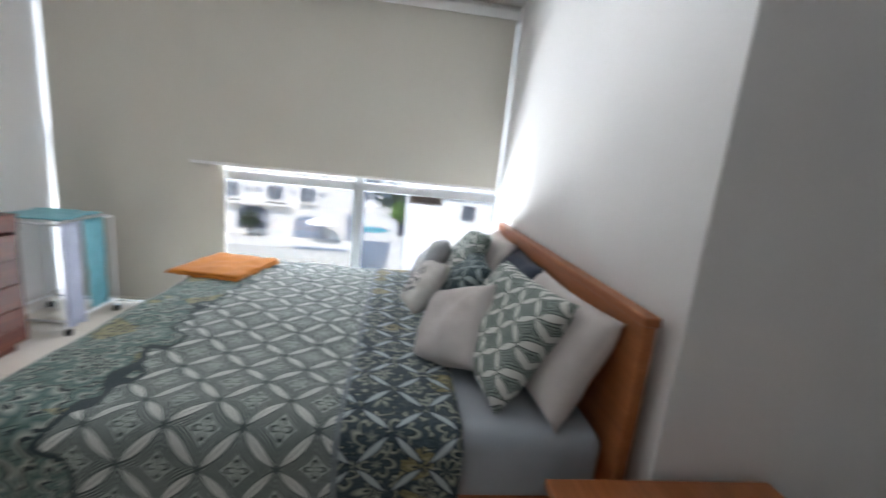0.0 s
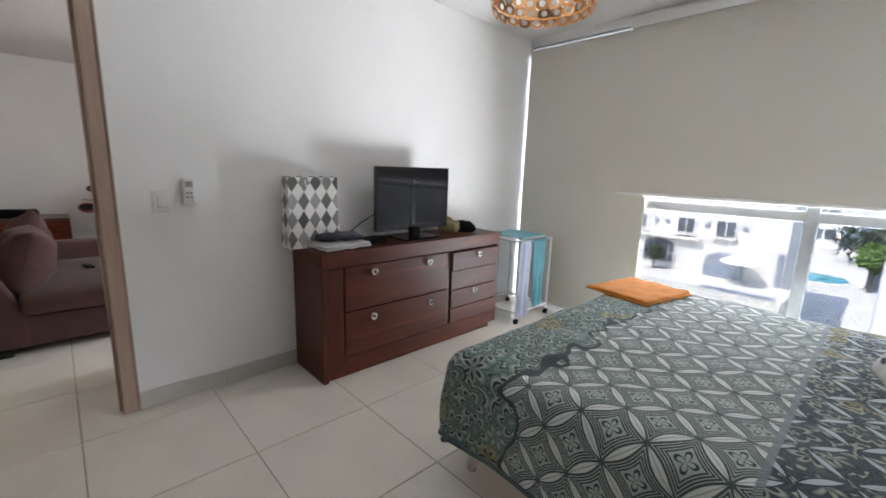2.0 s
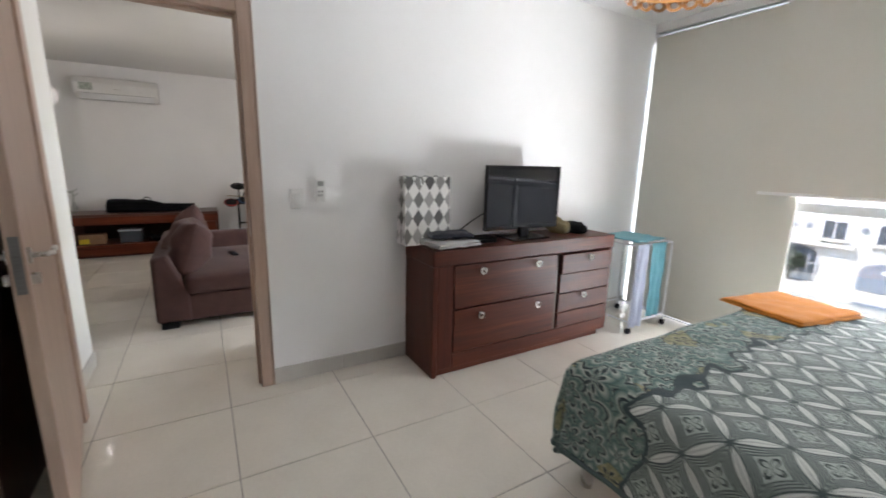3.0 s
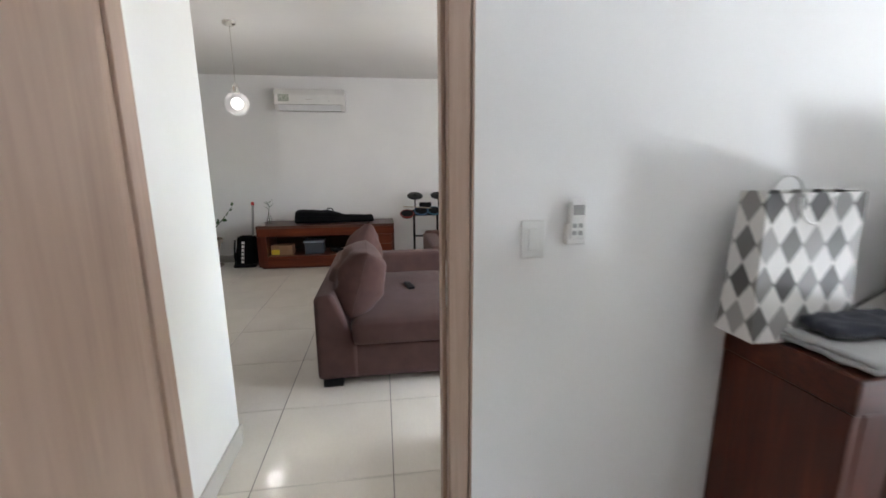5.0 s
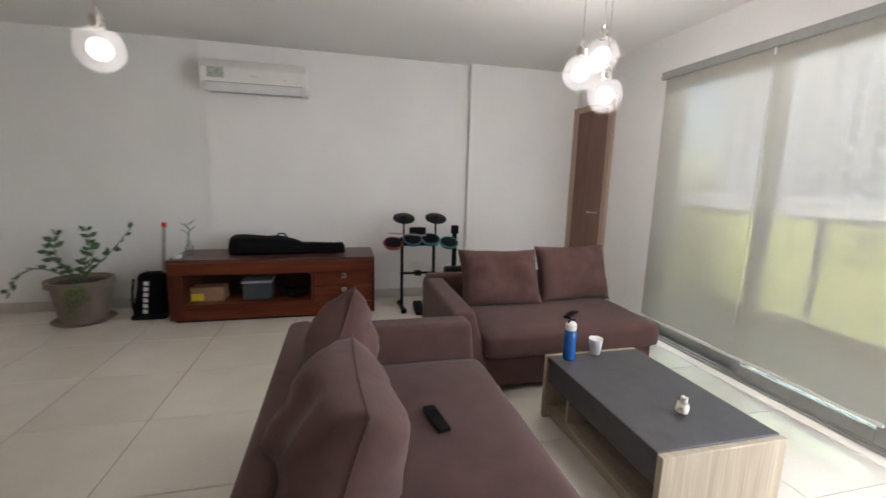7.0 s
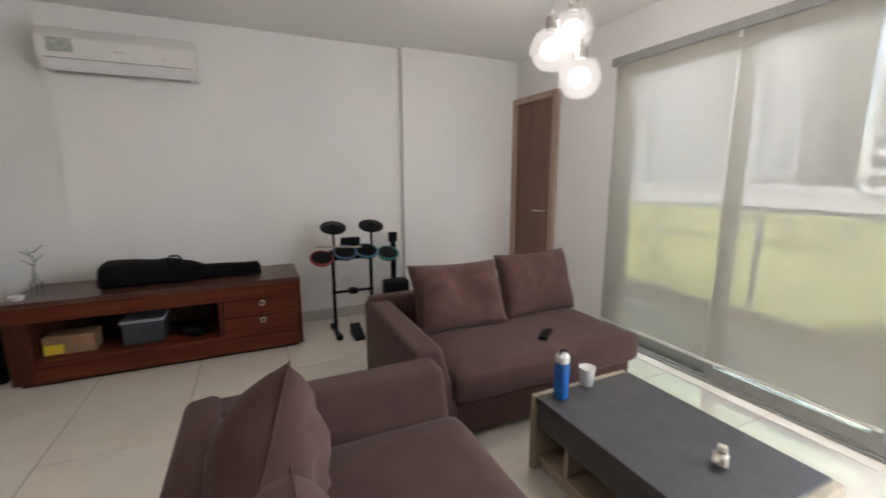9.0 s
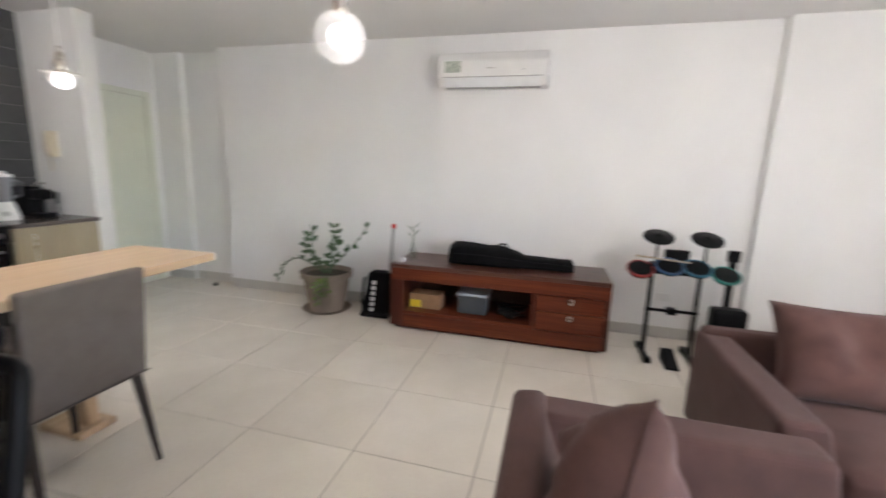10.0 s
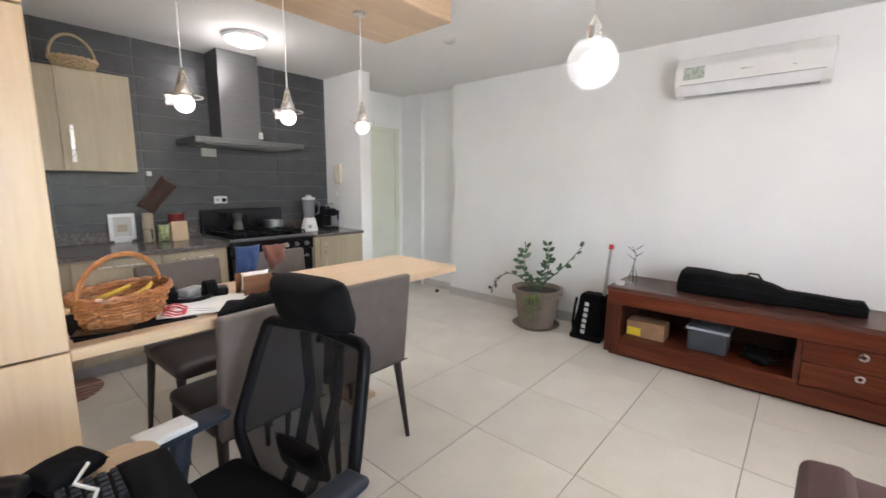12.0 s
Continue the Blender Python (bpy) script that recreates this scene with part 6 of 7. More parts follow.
def sprig(base, tip, bend, n, size, mat_l, seed):
    """A bowed stem with paired leaflets."""
    r = random.Random(seed)
    base, tip, bend = Vector(base), Vector(tip), Vector(bend)
    pts = [base.lerp(tip, q / 10) + bend * math.sin(math.pi * q / 10) for q in range(11)]
    part("stem", tube(pts, 0.007, 6, r_end=0.003), LEAF_G, pl)
    for q in range(n):
        f = 0.25 + 0.75 * q / (n - 1)
        k = min(int(f * 10), 9)
        p = pts[k].lerp(pts[k + 1], f * 10 - k)
        d = (pts[min(k + 1, 10)] - pts[max(k - 1, 0)]).normalized()
        for s in (-1, 1):
            side = d.cross(Vector((r.uniform(-0.5, 0.5), r.uniform(-0.5, 0.5), 1))).normalized() * s
            out = (side + d * 0.6 + Vector((0, 0, r.uniform(-0.2, 0.3)))).normalized()
            up = out.cross(d).normalized()
            w = out.cross(up).normalized()
            L = size * r.uniform(0.8, 1.15)
            bm = bmesh.new()
            c = [bm.verts.new(p + out * L * t_ + w * L * 0.28 * wd + up * L * h) for t_, wd, h in ((0, 0, 0), (0.35, 1, 0.04), (0.75, 0.75, 0.02), (1, 0, -0.06), (0.75, -0.75, 0.02), (0.35, -1, 0.04), (0.5, 0, -0.03))]
            for q2 in range(6):
                bm.faces.new((c[q2], c[(q2 + 1) % 6], c[6]))
            part("leaf", bm, mat_l, pl, smooth=True)


z0 = 0.355
for k, (tip, bend) in enumerate((((-0.02, 0.42, 0.83), (0.06, 0.05, 0.0)), ((0.06, -0.50, 0.30), (0.0, -0.05, 0.16)), ((0.05, -0.12, 0.78), (0.02, -0.05, 0)), ((-0.08, 0.05, 0.80), (0, 0.05, 0)), ((0.12, 0.16, 0.70), (0.04, 0.0, 0)), ((0.02, -0.22, 0.66), (0, -0.06, 0.02)))):
    sprig((px + 0.02 * (k % 3 - 1), py + 0.02 * (k - 2), z0), (px + tip[0], py + tip[1], tip[2]), bend, 7, 0.075, LEAF_G, k)
for k in range(4):
    sprig((px + 0.15, py + 0.02 + 0.03 * k, z0 + 0.02), (px + 0.245, py + 0.04 + 0.035 * k, 0.14 + 0.04 * k), (0.06, 0, 0.05), 6, 0.045, LEAF_Y, 20 + k)

# black bat bag with a bat in it
bp = thing("bat_bag", (-7.12, -1.76, 0), "black bat bag with white printed mark, a bat in it", "bag")
bm = seat_block(-7.22, -7.0, -1.90, -1.62, 0.0, 0.42, 0.05, 0.0)
for v in bm.verts:
    k = v.co.z / 0.42
    v.co.y = -1.76 + (v.co.y + 1.76) * (1.0 - 0.22 * k) + 0.02 * k
    v.co.x = -7.11 + (v.co.x + 7.11) * (1.0 - 0.2 * k) - 0.03 * k
    v.co += 0.012 * Vector((noise.noise(v.co * 8), noise.noise(v.co * 8 + Vector((5, 0, 0))), 0))
part("bag", bm, BLACK_CL, bp, smooth=True)
part("base_panel", box(-7.225, -6.995, -1.905, -1.615, 0.0, 0.05, 0.02, seg=2), BLACK_PL, bp)
part("strap", tube([(-7.03, -1.86, 0.38), (-6.99, -1.86, 0.28), (-6.985, -1.87, 0.16), (-7.0, -1.86, 0.06)], 0.012, 6), BLACK_PL, bp)
marks = boxes(*[(-0.001, 0.001, -0.018, 0.018, -0.15 + 0.052 * k, -0.115 + 0.052 * k) for k in range(6)])
marks.transform(Matrix.Translation((-6.985, -1.76, 0.22)) @ pose(0, 0, 0, -6, 0, 0))
part("lettering", marks, WHITE_PL, bp, "row of short white bars")
part("bat", rod((-7.14, -1.66, 0.38), (-7.16, -1.63, 0.84), 0.016, 0.014, 14), GREY_FR, bp, "bat handle with a red knob")
part("knob", rod((-7.16, -1.63, 0.835), (-7.161, -1.6285, 0.875), 0.021, 0.021, 14), surface("red rubber", (0.45, 0.02, 0.015), (0.6, 0.04, 0.03), 9, 0.5), bp, "red knob")

# soft guitar case on the bench
gc = thing("guitar_case", (-7.12, -0.53, TH), "black soft guitar case lying on the bench", "guitar case")
bm = bmesh.new()
prof = ((-1.07, 0.10, 0.10), (-1.05, 0.15, 0.17), (-0.90, 0.165, 0.18), (-0.74, 0.135, 0.165), (-0.62, 0.15, 0.16), (-0.50, 0.12, 0.135), (-0.42, 0.07, 0.11), (-0.20, 0.06, 0.10), (-0.04, 0.065, 0.095), (-0.015, 0.05, 0.06))
rings = []
for y, w, h in prof:
    rings.append([bm.verts.new((-7.13 + w * math.copysign(abs(math.cos(a)) ** 0.5, math.cos(a)), y, TH + h / 2 + h / 2 * math.copysign(abs(math.sin(a)) ** 0.5, math.sin(a)))) for a in (2 * math.pi * q / 20 for q in range(20))])
for A, B in zip(rings, rings[1:]):
    for q in range(20):
        bm.faces.new((A[q], A[(q + 1) % 20], B[(q + 1) % 20], B[q]))
bm.faces.new(rings[0][::-1])
bm.faces.new(rings[-1])
bmesh.ops.recalc_face_normals(bm, faces=bm.faces)
bmesh.ops.subdivide_edges(bm, edges=list(bm.edges), cuts=1, use_grid_fill=True)
for v in bm.verts:
    if v.co.z > TH + 0.01:
        v.co.z += 0.010 * noise.noise(v.co * 11)
part("case", bm, BLACK_CL, gc, smooth=True)
part("handle", tube([(-7.08, -0.66, TH + 0.155), (-7.07, -0.63, TH + 0.20), (-7.07, -0.58, TH + 0.20), (-7.08, -0.55, TH + 0.15)], 0.008, 6), BLACK_PL, gc)
part("zip", tube([(-7.13 + w * 1.01, y, TH + h * 0.62) for y, w, h in prof[1:-1]], 0.003, 5), BLACK_PL, gc)

# bay of the bench: carton, storage box, cables
CARTON = surface("brown cardboard", (0.25, 0.14, 0.07), (0.34, 0.20, 0.11), 12, 0.8)
cbx = thing("carton", (-7.02, -1.25, 0.17), "small brown carton with a yellow label in the bench", "box")
part("box", box(-7.12, -6.95, -1.39, -1.11, 0.17, 0.30, 0.003), CARTON, cbx)
part("label", box(-6.9505, -6.949, -1.385, -1.28, 0.18, 0.245), surface("yellow print", (0.70, 0.52, 0.02), (0.80, 0.62, 0.05), 20, 0.5), cbx, "yellow label")
stb = thing("storage_box", (-7.05, -0.82, 0.17), "dark grey plastic storage box with a pale lid", "storage box")
part("box", box(-7.16, -6.94, -0.95, -0.70, 0.17, 0.33, 0.012, seg=2), surface("dark blue-grey plastic", (0.035, 0.042, 0.05), (0.06, 0.07, 0.08), 8, 0.4), stb)
part("lid", box(-7.17, -6.93, -0.962, -0.688, 0.33, 0.352, 0.008, seg=2), surface("pale grey-blue plastic", (0.30, 0.34, 0.38), (0.38, 0.42, 0.46), 8, 0.4), stb, "pale grey lid")
bm = bmesh.new()
rnd = random.Random(9)
for q in range(3):
    tube([(-7.05 + 0.09 * math.cos(a * 0.5 + q) + rnd.uniform(-0.01, 0.01), -0.50 + 0.12 * math.sin(a * 0.5 + q), 0.18 + 0.03 * q + 0.02 * math.sin(a + q)) for a in range(13)], 0.006, 6, bm)
solid("cable", bm, BLACK_PL, "tangle of black cables lying in the bench", "cable", smooth=True)
solid("game_controller", pillow(0.16, 0.10, 0.07, pose(-6.98, -0.52, 0.21, 0, 10, 70), 0.02, 2.0, 10), BLACK_PL, "dark game controller among the cables", "controller", smooth=True)

# glass vase with a bare sprig
vs = thing("vase", (-7.05, -1.40, TH), "clear glass bottle vase with a bare green sprig", "vase")
g = part("bottle", lathe([(0.03, 0.0), (0.034, 0.02), (0.034, 0.08), (0.014, 0.12), (0.014, 0.15)], (-7.05, -1.40, TH), 18, cap=False), GLASS, vs, smooth=True)
part("sprig", tube([(-7.05, -1.40, TH + 0.01), (-7.05, -1.405, TH + 0.15), (-7.04, -1.385, TH + 0.24), (-7.05, -1.42, TH + 0.31)], 0.005, 6, r_end=0.003), LEAF_G, vs)
for q in range(4):
    part("twig", tube([(-7.045, -1.39, TH + 0.20 + 0.03 * q), (-7.03, -1.39 + (0.06 if q % 2 else -0.06), TH + 0.25 + 0.03 * q)], 0.004, 5, r_end=0.002), LEAF_G, vs)
solid("ashtray", lathe([(0.035, 0), (0.04, 0.03), (0.034, 0.03), (0.03, 0.008), (0.0, 0.008)], (-6.95, -1.47, TH), 18), WHITE_PL, "small white dish on the bench", "dish")

# electronic drum pads on a stand
dk = thing("drum_kit", (-7.0, 0.72, 0), "black electronic drum pads and cymbals on a folding stand", "drum kit")
for y in (0.55, 0.88):
    part("post", rod((-7.0, y, 0.04), (-7.0, y, 0.66), 0.016, seg=12), BLACK_PL, dk)
    part("foot", boxes((-7.15, -6.82, y - 0.018, y + 0.018, 0.0, 0.035), (-6.87, -6.81, y - 0.026, y + 0.026, 0.0, 0.042), (-7.16, -7.10, y - 0.026, y + 0.026, 0.0, 0.042), bevel=0.004), BLACK_PL, dk)
part("crossbar", rod((-7.0, 0.53, 0.37), (-7.0, 0.90, 0.37), 0.013, seg=10), BLACK_PL, dk)
part("joint", box(-7.03, -6.97, 0.68, 0.75, 0.345, 0.395, 0.005), BLACK_PL, dk)
part("console", box(-7.06, -6.95, 0.52, 0.92, 0.66, 0.74, 0.012, seg=2), BLACK_PL, dk)
part("module", box(-7.07, -7.02, 0.63, 0.80, 0.74, 0.84, 0.008), BLACK_PL, dk)
RIMS = (((0.45, 0.70), (0.30, 0.03, 0.025)), ((0.645, 0.735), (0.03, 0.09, 0.20)), ((0.83, 0.735), (0.025, 0.13, 0.20)), ((1.02, 0.70), (0.01, 0.20, 0.17)))
for (y, z), c in RIMS:
    tilt = pose(-6.93, y, z, 0, 28, 0)
    bm = lathe([(0.085, -0.03), (0.09, 0.0), (0.08, 0.004), (0.0, 0.006)], (0, 0, 0), 24)
    bm.transform(tilt)
    p = part("drum_pad", bm, BLACK_PL, dk, "dark drum pad")
    bm = tube([(0.09 * math.cos(a * math.pi / 14), 0.09 * math.sin(a * math.pi / 14), -0.004) for a in range(28)], 0.010, 8, closed=True)
    bm.transform(tilt)
    part("rim", bm, surface("coloured pad rim", tuple(v * 0.7 for v in c), c, 10, 0.4), p, "coloured rim")
for y in (0.57, 0.90):
    part("cymbal_arm", rod((-7.02, y, 0.72), (-7.04, y, 0.95), 0.010, seg=8), BLACK_PL, dk)
    bm = lathe([(0.11, 0.0), (0.11, 0.006), (0.03, 0.022), (0.015, 0.035), (0.0, 0.036)], (0, 0, 0), 24)
    bm.transform(pose(-7.03, y, 0.93, 0, 24, 0))
    part("cymbal_pad", bm, BLACK_PL, dk)
part("drumstick", rod((-6.90, 0.40, 0.80), (-6.92, 0.78, 0.77), 0.008, 0.006, 8), OAK_X, dk, "wooden drumstick")
part("pedal", wedge([(-6.95, 0.0), (-6.74, 0.0), (-6.74, 0.02), (-6.95, 0.09)], "y", 0.66, 0.75, 0.006), BLACK_PL, dk)
gt = thing("toy_guitar", (-7.12, 1.13, 0), "black toy guitar standing against the wall", "toy guitar")
part("body", seat_block(-7.20, -7.06, 1.03, 1.27, 0.0, 0.40, 0.03, 0.0), BLACK_PL, gt, smooth=True)
part("neck", box(-7.22, -7.19, 1.13, 1.18, 0.38, 0.75, 0.004), BLACK_PL, gt)
part("headstock", box(-7.225, -7.185, 1.115, 1.195, 0.75, 0.84, 0.006), BLACK_PL, gt)
ot = thing("power_outlet", (-7.42, 0.75, 0.33), "white wall socket near the floor", "socket")
part("plate", box(-7.42, -7.412, 0.69, 0.81, 0.33, 0.40, 0.002), WHITE_PL, ot)

# coffee table and sofa clutter
bo = thing("water_bottle", (-4.81, 1.17, 0.378), "blue plastic water bottle with a white and black cap", "bottle")
BLUE_PL = surface("translucent blue plastic", (0.01, 0.08, 0.28), (0.02, 0.13, 0.38), 6, 0.15, bump=0.01)
part("body", lathe([(0.030, 0), (0.034, 0.01), (0.034, 0.07), (0.031, 0.085), (0.034, 0.10), (0.034, 0.155), (0.026, 0.17)], (-4.81, 1.17, 0.378), 24), BLUE_PL, bo, smooth=True)
part("cap", lathe([(0.028, 0.17), (0.030, 0.175), (0.030, 0.20), (0.018, 0.215), (0.0, 0.216)], (-4.81, 1.17, 0.378), 20), WHITE_PL, bo, "white cap")
part("spout", tube([(-4.81, 1.15, 0.585), (-4.81, 1.165, 0.605), (-4.81, 1.19, 0.60)], 0.007, 8), BLACK_PL, bo, "black spout")
solid("cup", lathe([(0.028, 0), (0.038, 0.085), (0.040, 0.09), (0.036, 0.088), (0.026, 0.006), (0.0, 0.006)], (-4.85, 1.36, 0.378), 24), WHITE_PL, "white paper cup on the coffee table", "cup", smooth=True)
bm = pillow(0.05, 0.045, 0.06, pose(-4.22, 1.36, 0.41, 90, 0, 20), 0.02, 3, 10)
pillow_top = pillow(0.03, 0.03, 0.035, pose(-4.22, 1.365, 0.445, 90, 0, 40), 0.02, 5, 8)
joined(pillow_top, bm)
solid("figurine", bm, surface("cream ceramic", (0.55, 0.50, 0.42), (0.70, 0.66, 0.58), 30, 0.5), "small cream ceramic figurine on the coffee table", "figurine", smooth=True)


def handset(x, y, z, turn, mat, label):
    r = thing("remote_control", (x, y, z), label, "remote control")
    def place(bm):
        bm.transform(pose(x, y, z, 0, 0, turn))
        return bm
    part("body", place(box(-0.024, 0.024, -0.085, 0.085, 0, 0.018, 0.006, seg=2)), mat, r)
    for q in range(8):
        part("button", place(box(-0.014 + 0.018 * (q % 2), -0.004 + 0.018 * (q % 2), -0.06 + 0.03 * (q // 2), -0.045 + 0.03 * (q // 2), 0.018, 0.0195)), mat, r)


handset(-4.28, 0.30, 0.444, 100, BLACK_PL, "black remote control lying on the sofa seat")
handset(-5.30, 1.47, 0.444, 40, BLACK_PL, "black remote control on the second sofa")

# open oak shelf unit beside the doorway
sh = thing("shelf_unit", (-2.72, 0.8, 0), "open oak shelf unit with overhanging shelves beside the doorway", "shelf")
part("side_panel", box(-2.87, -2.66, 0.45, 0.475, 0.0, 1.34, 0.002), OAK, sh)
part("side_panel", box(-2.87, -2.66, 1.20, 1.225, 0.0, 1.34, 0.002), OAK, sh)
part("back_panel", box(-2.665, -2.655, 0.475, 1.20, 0.05, 1.34), OAK, sh)
part("shelf", box(-2.925, -2.645, 0.445, 1.245, 1.340, 1.358, 0.002), LEAF_W, sh)
for z in (0.30, 0.72, 1.125):
    part("shelf", box(-2.945, -2.665, 0.477, 1.198, z, z + 0.022, 0.002), LEAF_W, sh)
bn = thing("waste_bin", (-3.0, 0.56, 0), "small grey metal bin beside the shelf", "bin")
part("body", box(-3.08, -2.94, 0.50, 0.66, 0.0, 0.36, 0.006), GREY_FR, bn)
part("rim", boxes((-3.085, -2.935, 0.495, 0.665, 0.36, 0.375), bevel=0.004), WHITE_PL, bn)

# ---- work corner: desk and office chair ----
dsk = thing("desk", (-3.15, -1.2, 0), "light wooden desk with a rounded corner beside the divider", "desk")
bm = box(-3.72, -2.58, -1.57, -1.02, 0.72, 0.75)
side = [e for e in bm.edges if abs(e.verts[0].co.x - e.verts[1].co.x) < 1e-5 and abs(e.verts[0].co.y - e.verts[1].co.y) < 1e-5 and e.verts[0].co.x < -3.7]
bmesh.ops.bevel(bm, geom=side, offset=0.06, segments=5, profile=0.5, affect="EDGES")
part("desktop", bm, MAPLE_X, dsk)
for x, y in ((-3.64, -1.50), (-3.64, -1.09), (-2.66, -1.50), (-2.66, -1.09)):
    part("leg", box(x - 0.025, x + 0.025, y - 0.025, y + 0.025, 0.0, 0.72, 0.004), GREY_FR, dsk)
kb = thing("keyboard", (-3.578, -1.235, 0.75), "black computer keyboard on the desk", "keyboard")
turn = pose(-3.578, -1.235, 0.75, 0, 0, 88)


def on_kb(bm):
    bm.transform(turn)
    return bm


part("base", on_kb(box(-0.22, 0.22, -0.07, 0.075, 0.0, 0.016, 0.004)), BLACK_PL, kb)
key_me = mesh_from(box(-0.0075, 0.0075, -0.0075, 0.0075, 0.0, 0.008, 0.0015), NAVY_PL, name="key")
for r in range(5):
    for q in range(22):
        o = new("key", key_me)
        o.parent = kb
        o.matrix_local = Matrix.Translation(-ORIGIN[kb.name]) @ turn @ Matrix.Translation((-0.205 + 0.0195 * q, -0.05 + 0.022 * r, 0.016))
part("cable", tube([(-3.575, -1.26, 0.779), (-3.566, -1.32, 0.782), (-3.585, -1.37, 0.784), (-3.557, -1.424, 0.784), (-3.572, -1.45, 0.788), (-3.586, -1.475, 0.79)], 0.004, 6), WHITE_PL, kb, "white cable lying on the keys")
solid("wrist_rest", pillow(0.095, 0.40, 0.05, pose(-3.668, -1.25, 0.774, 0, 0, -2), 0.004, 1.0, 20, 0.3), BLACK_CL, "long black padded wrist rest before the keyboard", "wrist rest", smooth=True)
solid("mouse_pad", pillow(0.12, 0.10, 0.05, pose(-3.55, -1.515, 0.774, 0, 0, 25), 0.004, 2.0, 16, 0.3), BLACK_CL, "small black padded mouse rest on the desk", "mouse pad", smooth=True)
solid("mouse_mat", box(-3.53, -3.36, -1.568, -1.45, 0.75, 0.754, 0.0015), BLACK_CL, "thin black mouse mat on the desk", "mouse mat")
solid("mouse", pillow(0.065, 0.11, 0.045, pose(-3.455, -1.52, 0.776, 0, 0, 50), 0.004, 3.0, 12, 0.34), BLACK_PL, "black computer mouse on its mat", "mouse", smooth=True)
lap = thing("laptop", (-3.37, -1.43, 0.755), "closed silver laptop lying on the desk", "laptop")
flat = pose(-3.372, -1.432, 0.755, 0, 0, -45)
for name, z0_, z1_, mat in (("base", 0.0, 0.010, GREY_FR), ("lid", 0.011, 0.017, ALU)):
    bm = box(-0.11, 0.11, -0.08, 0.08, z0_, z1_, 0.003, seg=2)
    bm.transform(flat)
    part(name, bm, mat, lap)

MESH = nodes_of("black chair netting")[0]
mt = MESH.node_tree
tr_n, mx_n = mt.nodes.new("ShaderNodeBsdfTransparent"), mt.nodes.new("ShaderNodeMixShader")
pb = mt.nodes["Principled BSDF"]
pb.inputs["Base Color"].default_value = (0.006, 0.006, 0.007, 1)
pb.inputs["Roughness"].default_value = 0.7
mx_n.inputs[0].default_value = 0.8
mt.links.new(tr_n.outputs[0], mx_n.inputs[1])
mt.links.new(pb.outputs[0], mx_n.inputs[2])
mt.links.new(mx_n.outputs[0], mt.nodes["Material Output"].inputs[0])

CX, CY, CR = -3.80, -1.405, 10.0
oc = thing("office_chair", (CX, CY, 0), "black mesh office chair with headrest and dark blue arms", "office chair")
chair_m = pose(CX, CY, 0, 0, 0, CR)


def on_chair(bm):
    """Built facing +x about the chair's own axis."""
    bm.transform(chair_m)
    return bm


part("gas_column", on_chair(rod((0, 0, 0.09), (0, 0, 0.42), 0.028, 0.022, 16)), BLACK_PL, oc)
for k in range(5):
    a = radians(72 * k + 8)
    c, s = math.cos(a), math.sin(a)
    lg = part("base_leg", on_chair(tube([(0.03 * c, 0.03 * s, 0.12), (0.16 * c, 0.16 * s, 0.105), (0.30 * c, 0.30 * s, 0.075)], 0.022, 8, r_end=0.014)), CHROME, oc, "metal base leg")
    part("castor", on_chair(rod((0.30 * c - 0.018 * s, 0.30 * s + 0.018 * c, 0.028), (0.30 * c + 0.018 * s, 0.30 * s - 0.018 * c, 0.028), 0.028, seg=14)), BLACK_PL, lg, "black castor")
part("mechanism", on_chair(box(-0.12, 0.10, -0.08, 0.08, 0.40, 0.45, 0.01)), BLACK_PL, oc)
part("seat", on_chair(seat_block(-0.22, 0.26, -0.25, 0.25, 0.44, 0.52, 0.038, 0.015)), BLACK_CL, oc, smooth=True)
rim = []
for y, z in ((-0.09, 0.480), (-0.17, 0.545), (-0.235, 0.61), (-0.25, 0.65), (-0.245, 0.70), (-0.228, 0.85), (-0.215, 0.945), (-0.208, 0.962), (-0.19, 0.972), (0.0, 0.975), (0.19, 0.972), (0.208, 0.962), (0.215, 0.945), (0.228, 0.85), (0.245, 0.70), (0.25, 0.65), (0.235, 0.61), (0.17, 0.545), (0.09, 0.480)):
    rim.append((-0.215 - 0.30 * (z - 0.5) + 0.03 * abs(y) / 0.23, y, z - 0.03))
part("back_frame", on_chair(tube(rim, 0.019, 8, closed=True)), BLACK_PL, oc, smooth=True)
bm = bmesh.new()
cv = bm.verts.new((-0.30, 0, 0.72))
ring = [bm.verts.new(p) for p in rim]
for k in range(len(ring)):
    bm.faces.new((cv, ring[k], ring[(k + 1) % len(ring)]))
part("netting", on_chair(bm), MESH, oc, "see-through black netting")
for y in (-0.05, 0.05):
    part("back_bar", on_chair(tube([(-0.22, y * 0.9, 0.44), (-0.29, y, 0.53), (-0.36, y * 1.2, 0.73), (-0.365, y * 1.5, 0.92)], 0.018, 8)), BLACK_PL, oc)
part("lumbar_pad", on_chair(pillow(0.20, 0.12, 0.05, Matrix.Translation((-0.262, 0, 0.565)) @ pose(0, 0, 0, 0, -76, 0) @ pose(0, 0, 0, 0, 0, 90), 0.004, 2.0, 12)), BLACK_PL, oc, smooth=True)
part("headrest_arm", on_chair(tube([(-0.36, 0, 0.90), (-0.375, 0, 0.97), (-0.335, 0, 1.03)], 0.018, 8)), BLACK_PL, oc)
part("headrest", on_chair(pillow(0.29, 0.16, 0.13, Matrix.Translation((-0.305, 0.03, 1.045)) @ pose(0, 0, 0, 0, -72, 0) @ pose(0, 0, 0, 0, 0, 90), 0.006, 4.0, 16)), BLACK_CL, oc, smooth=True)
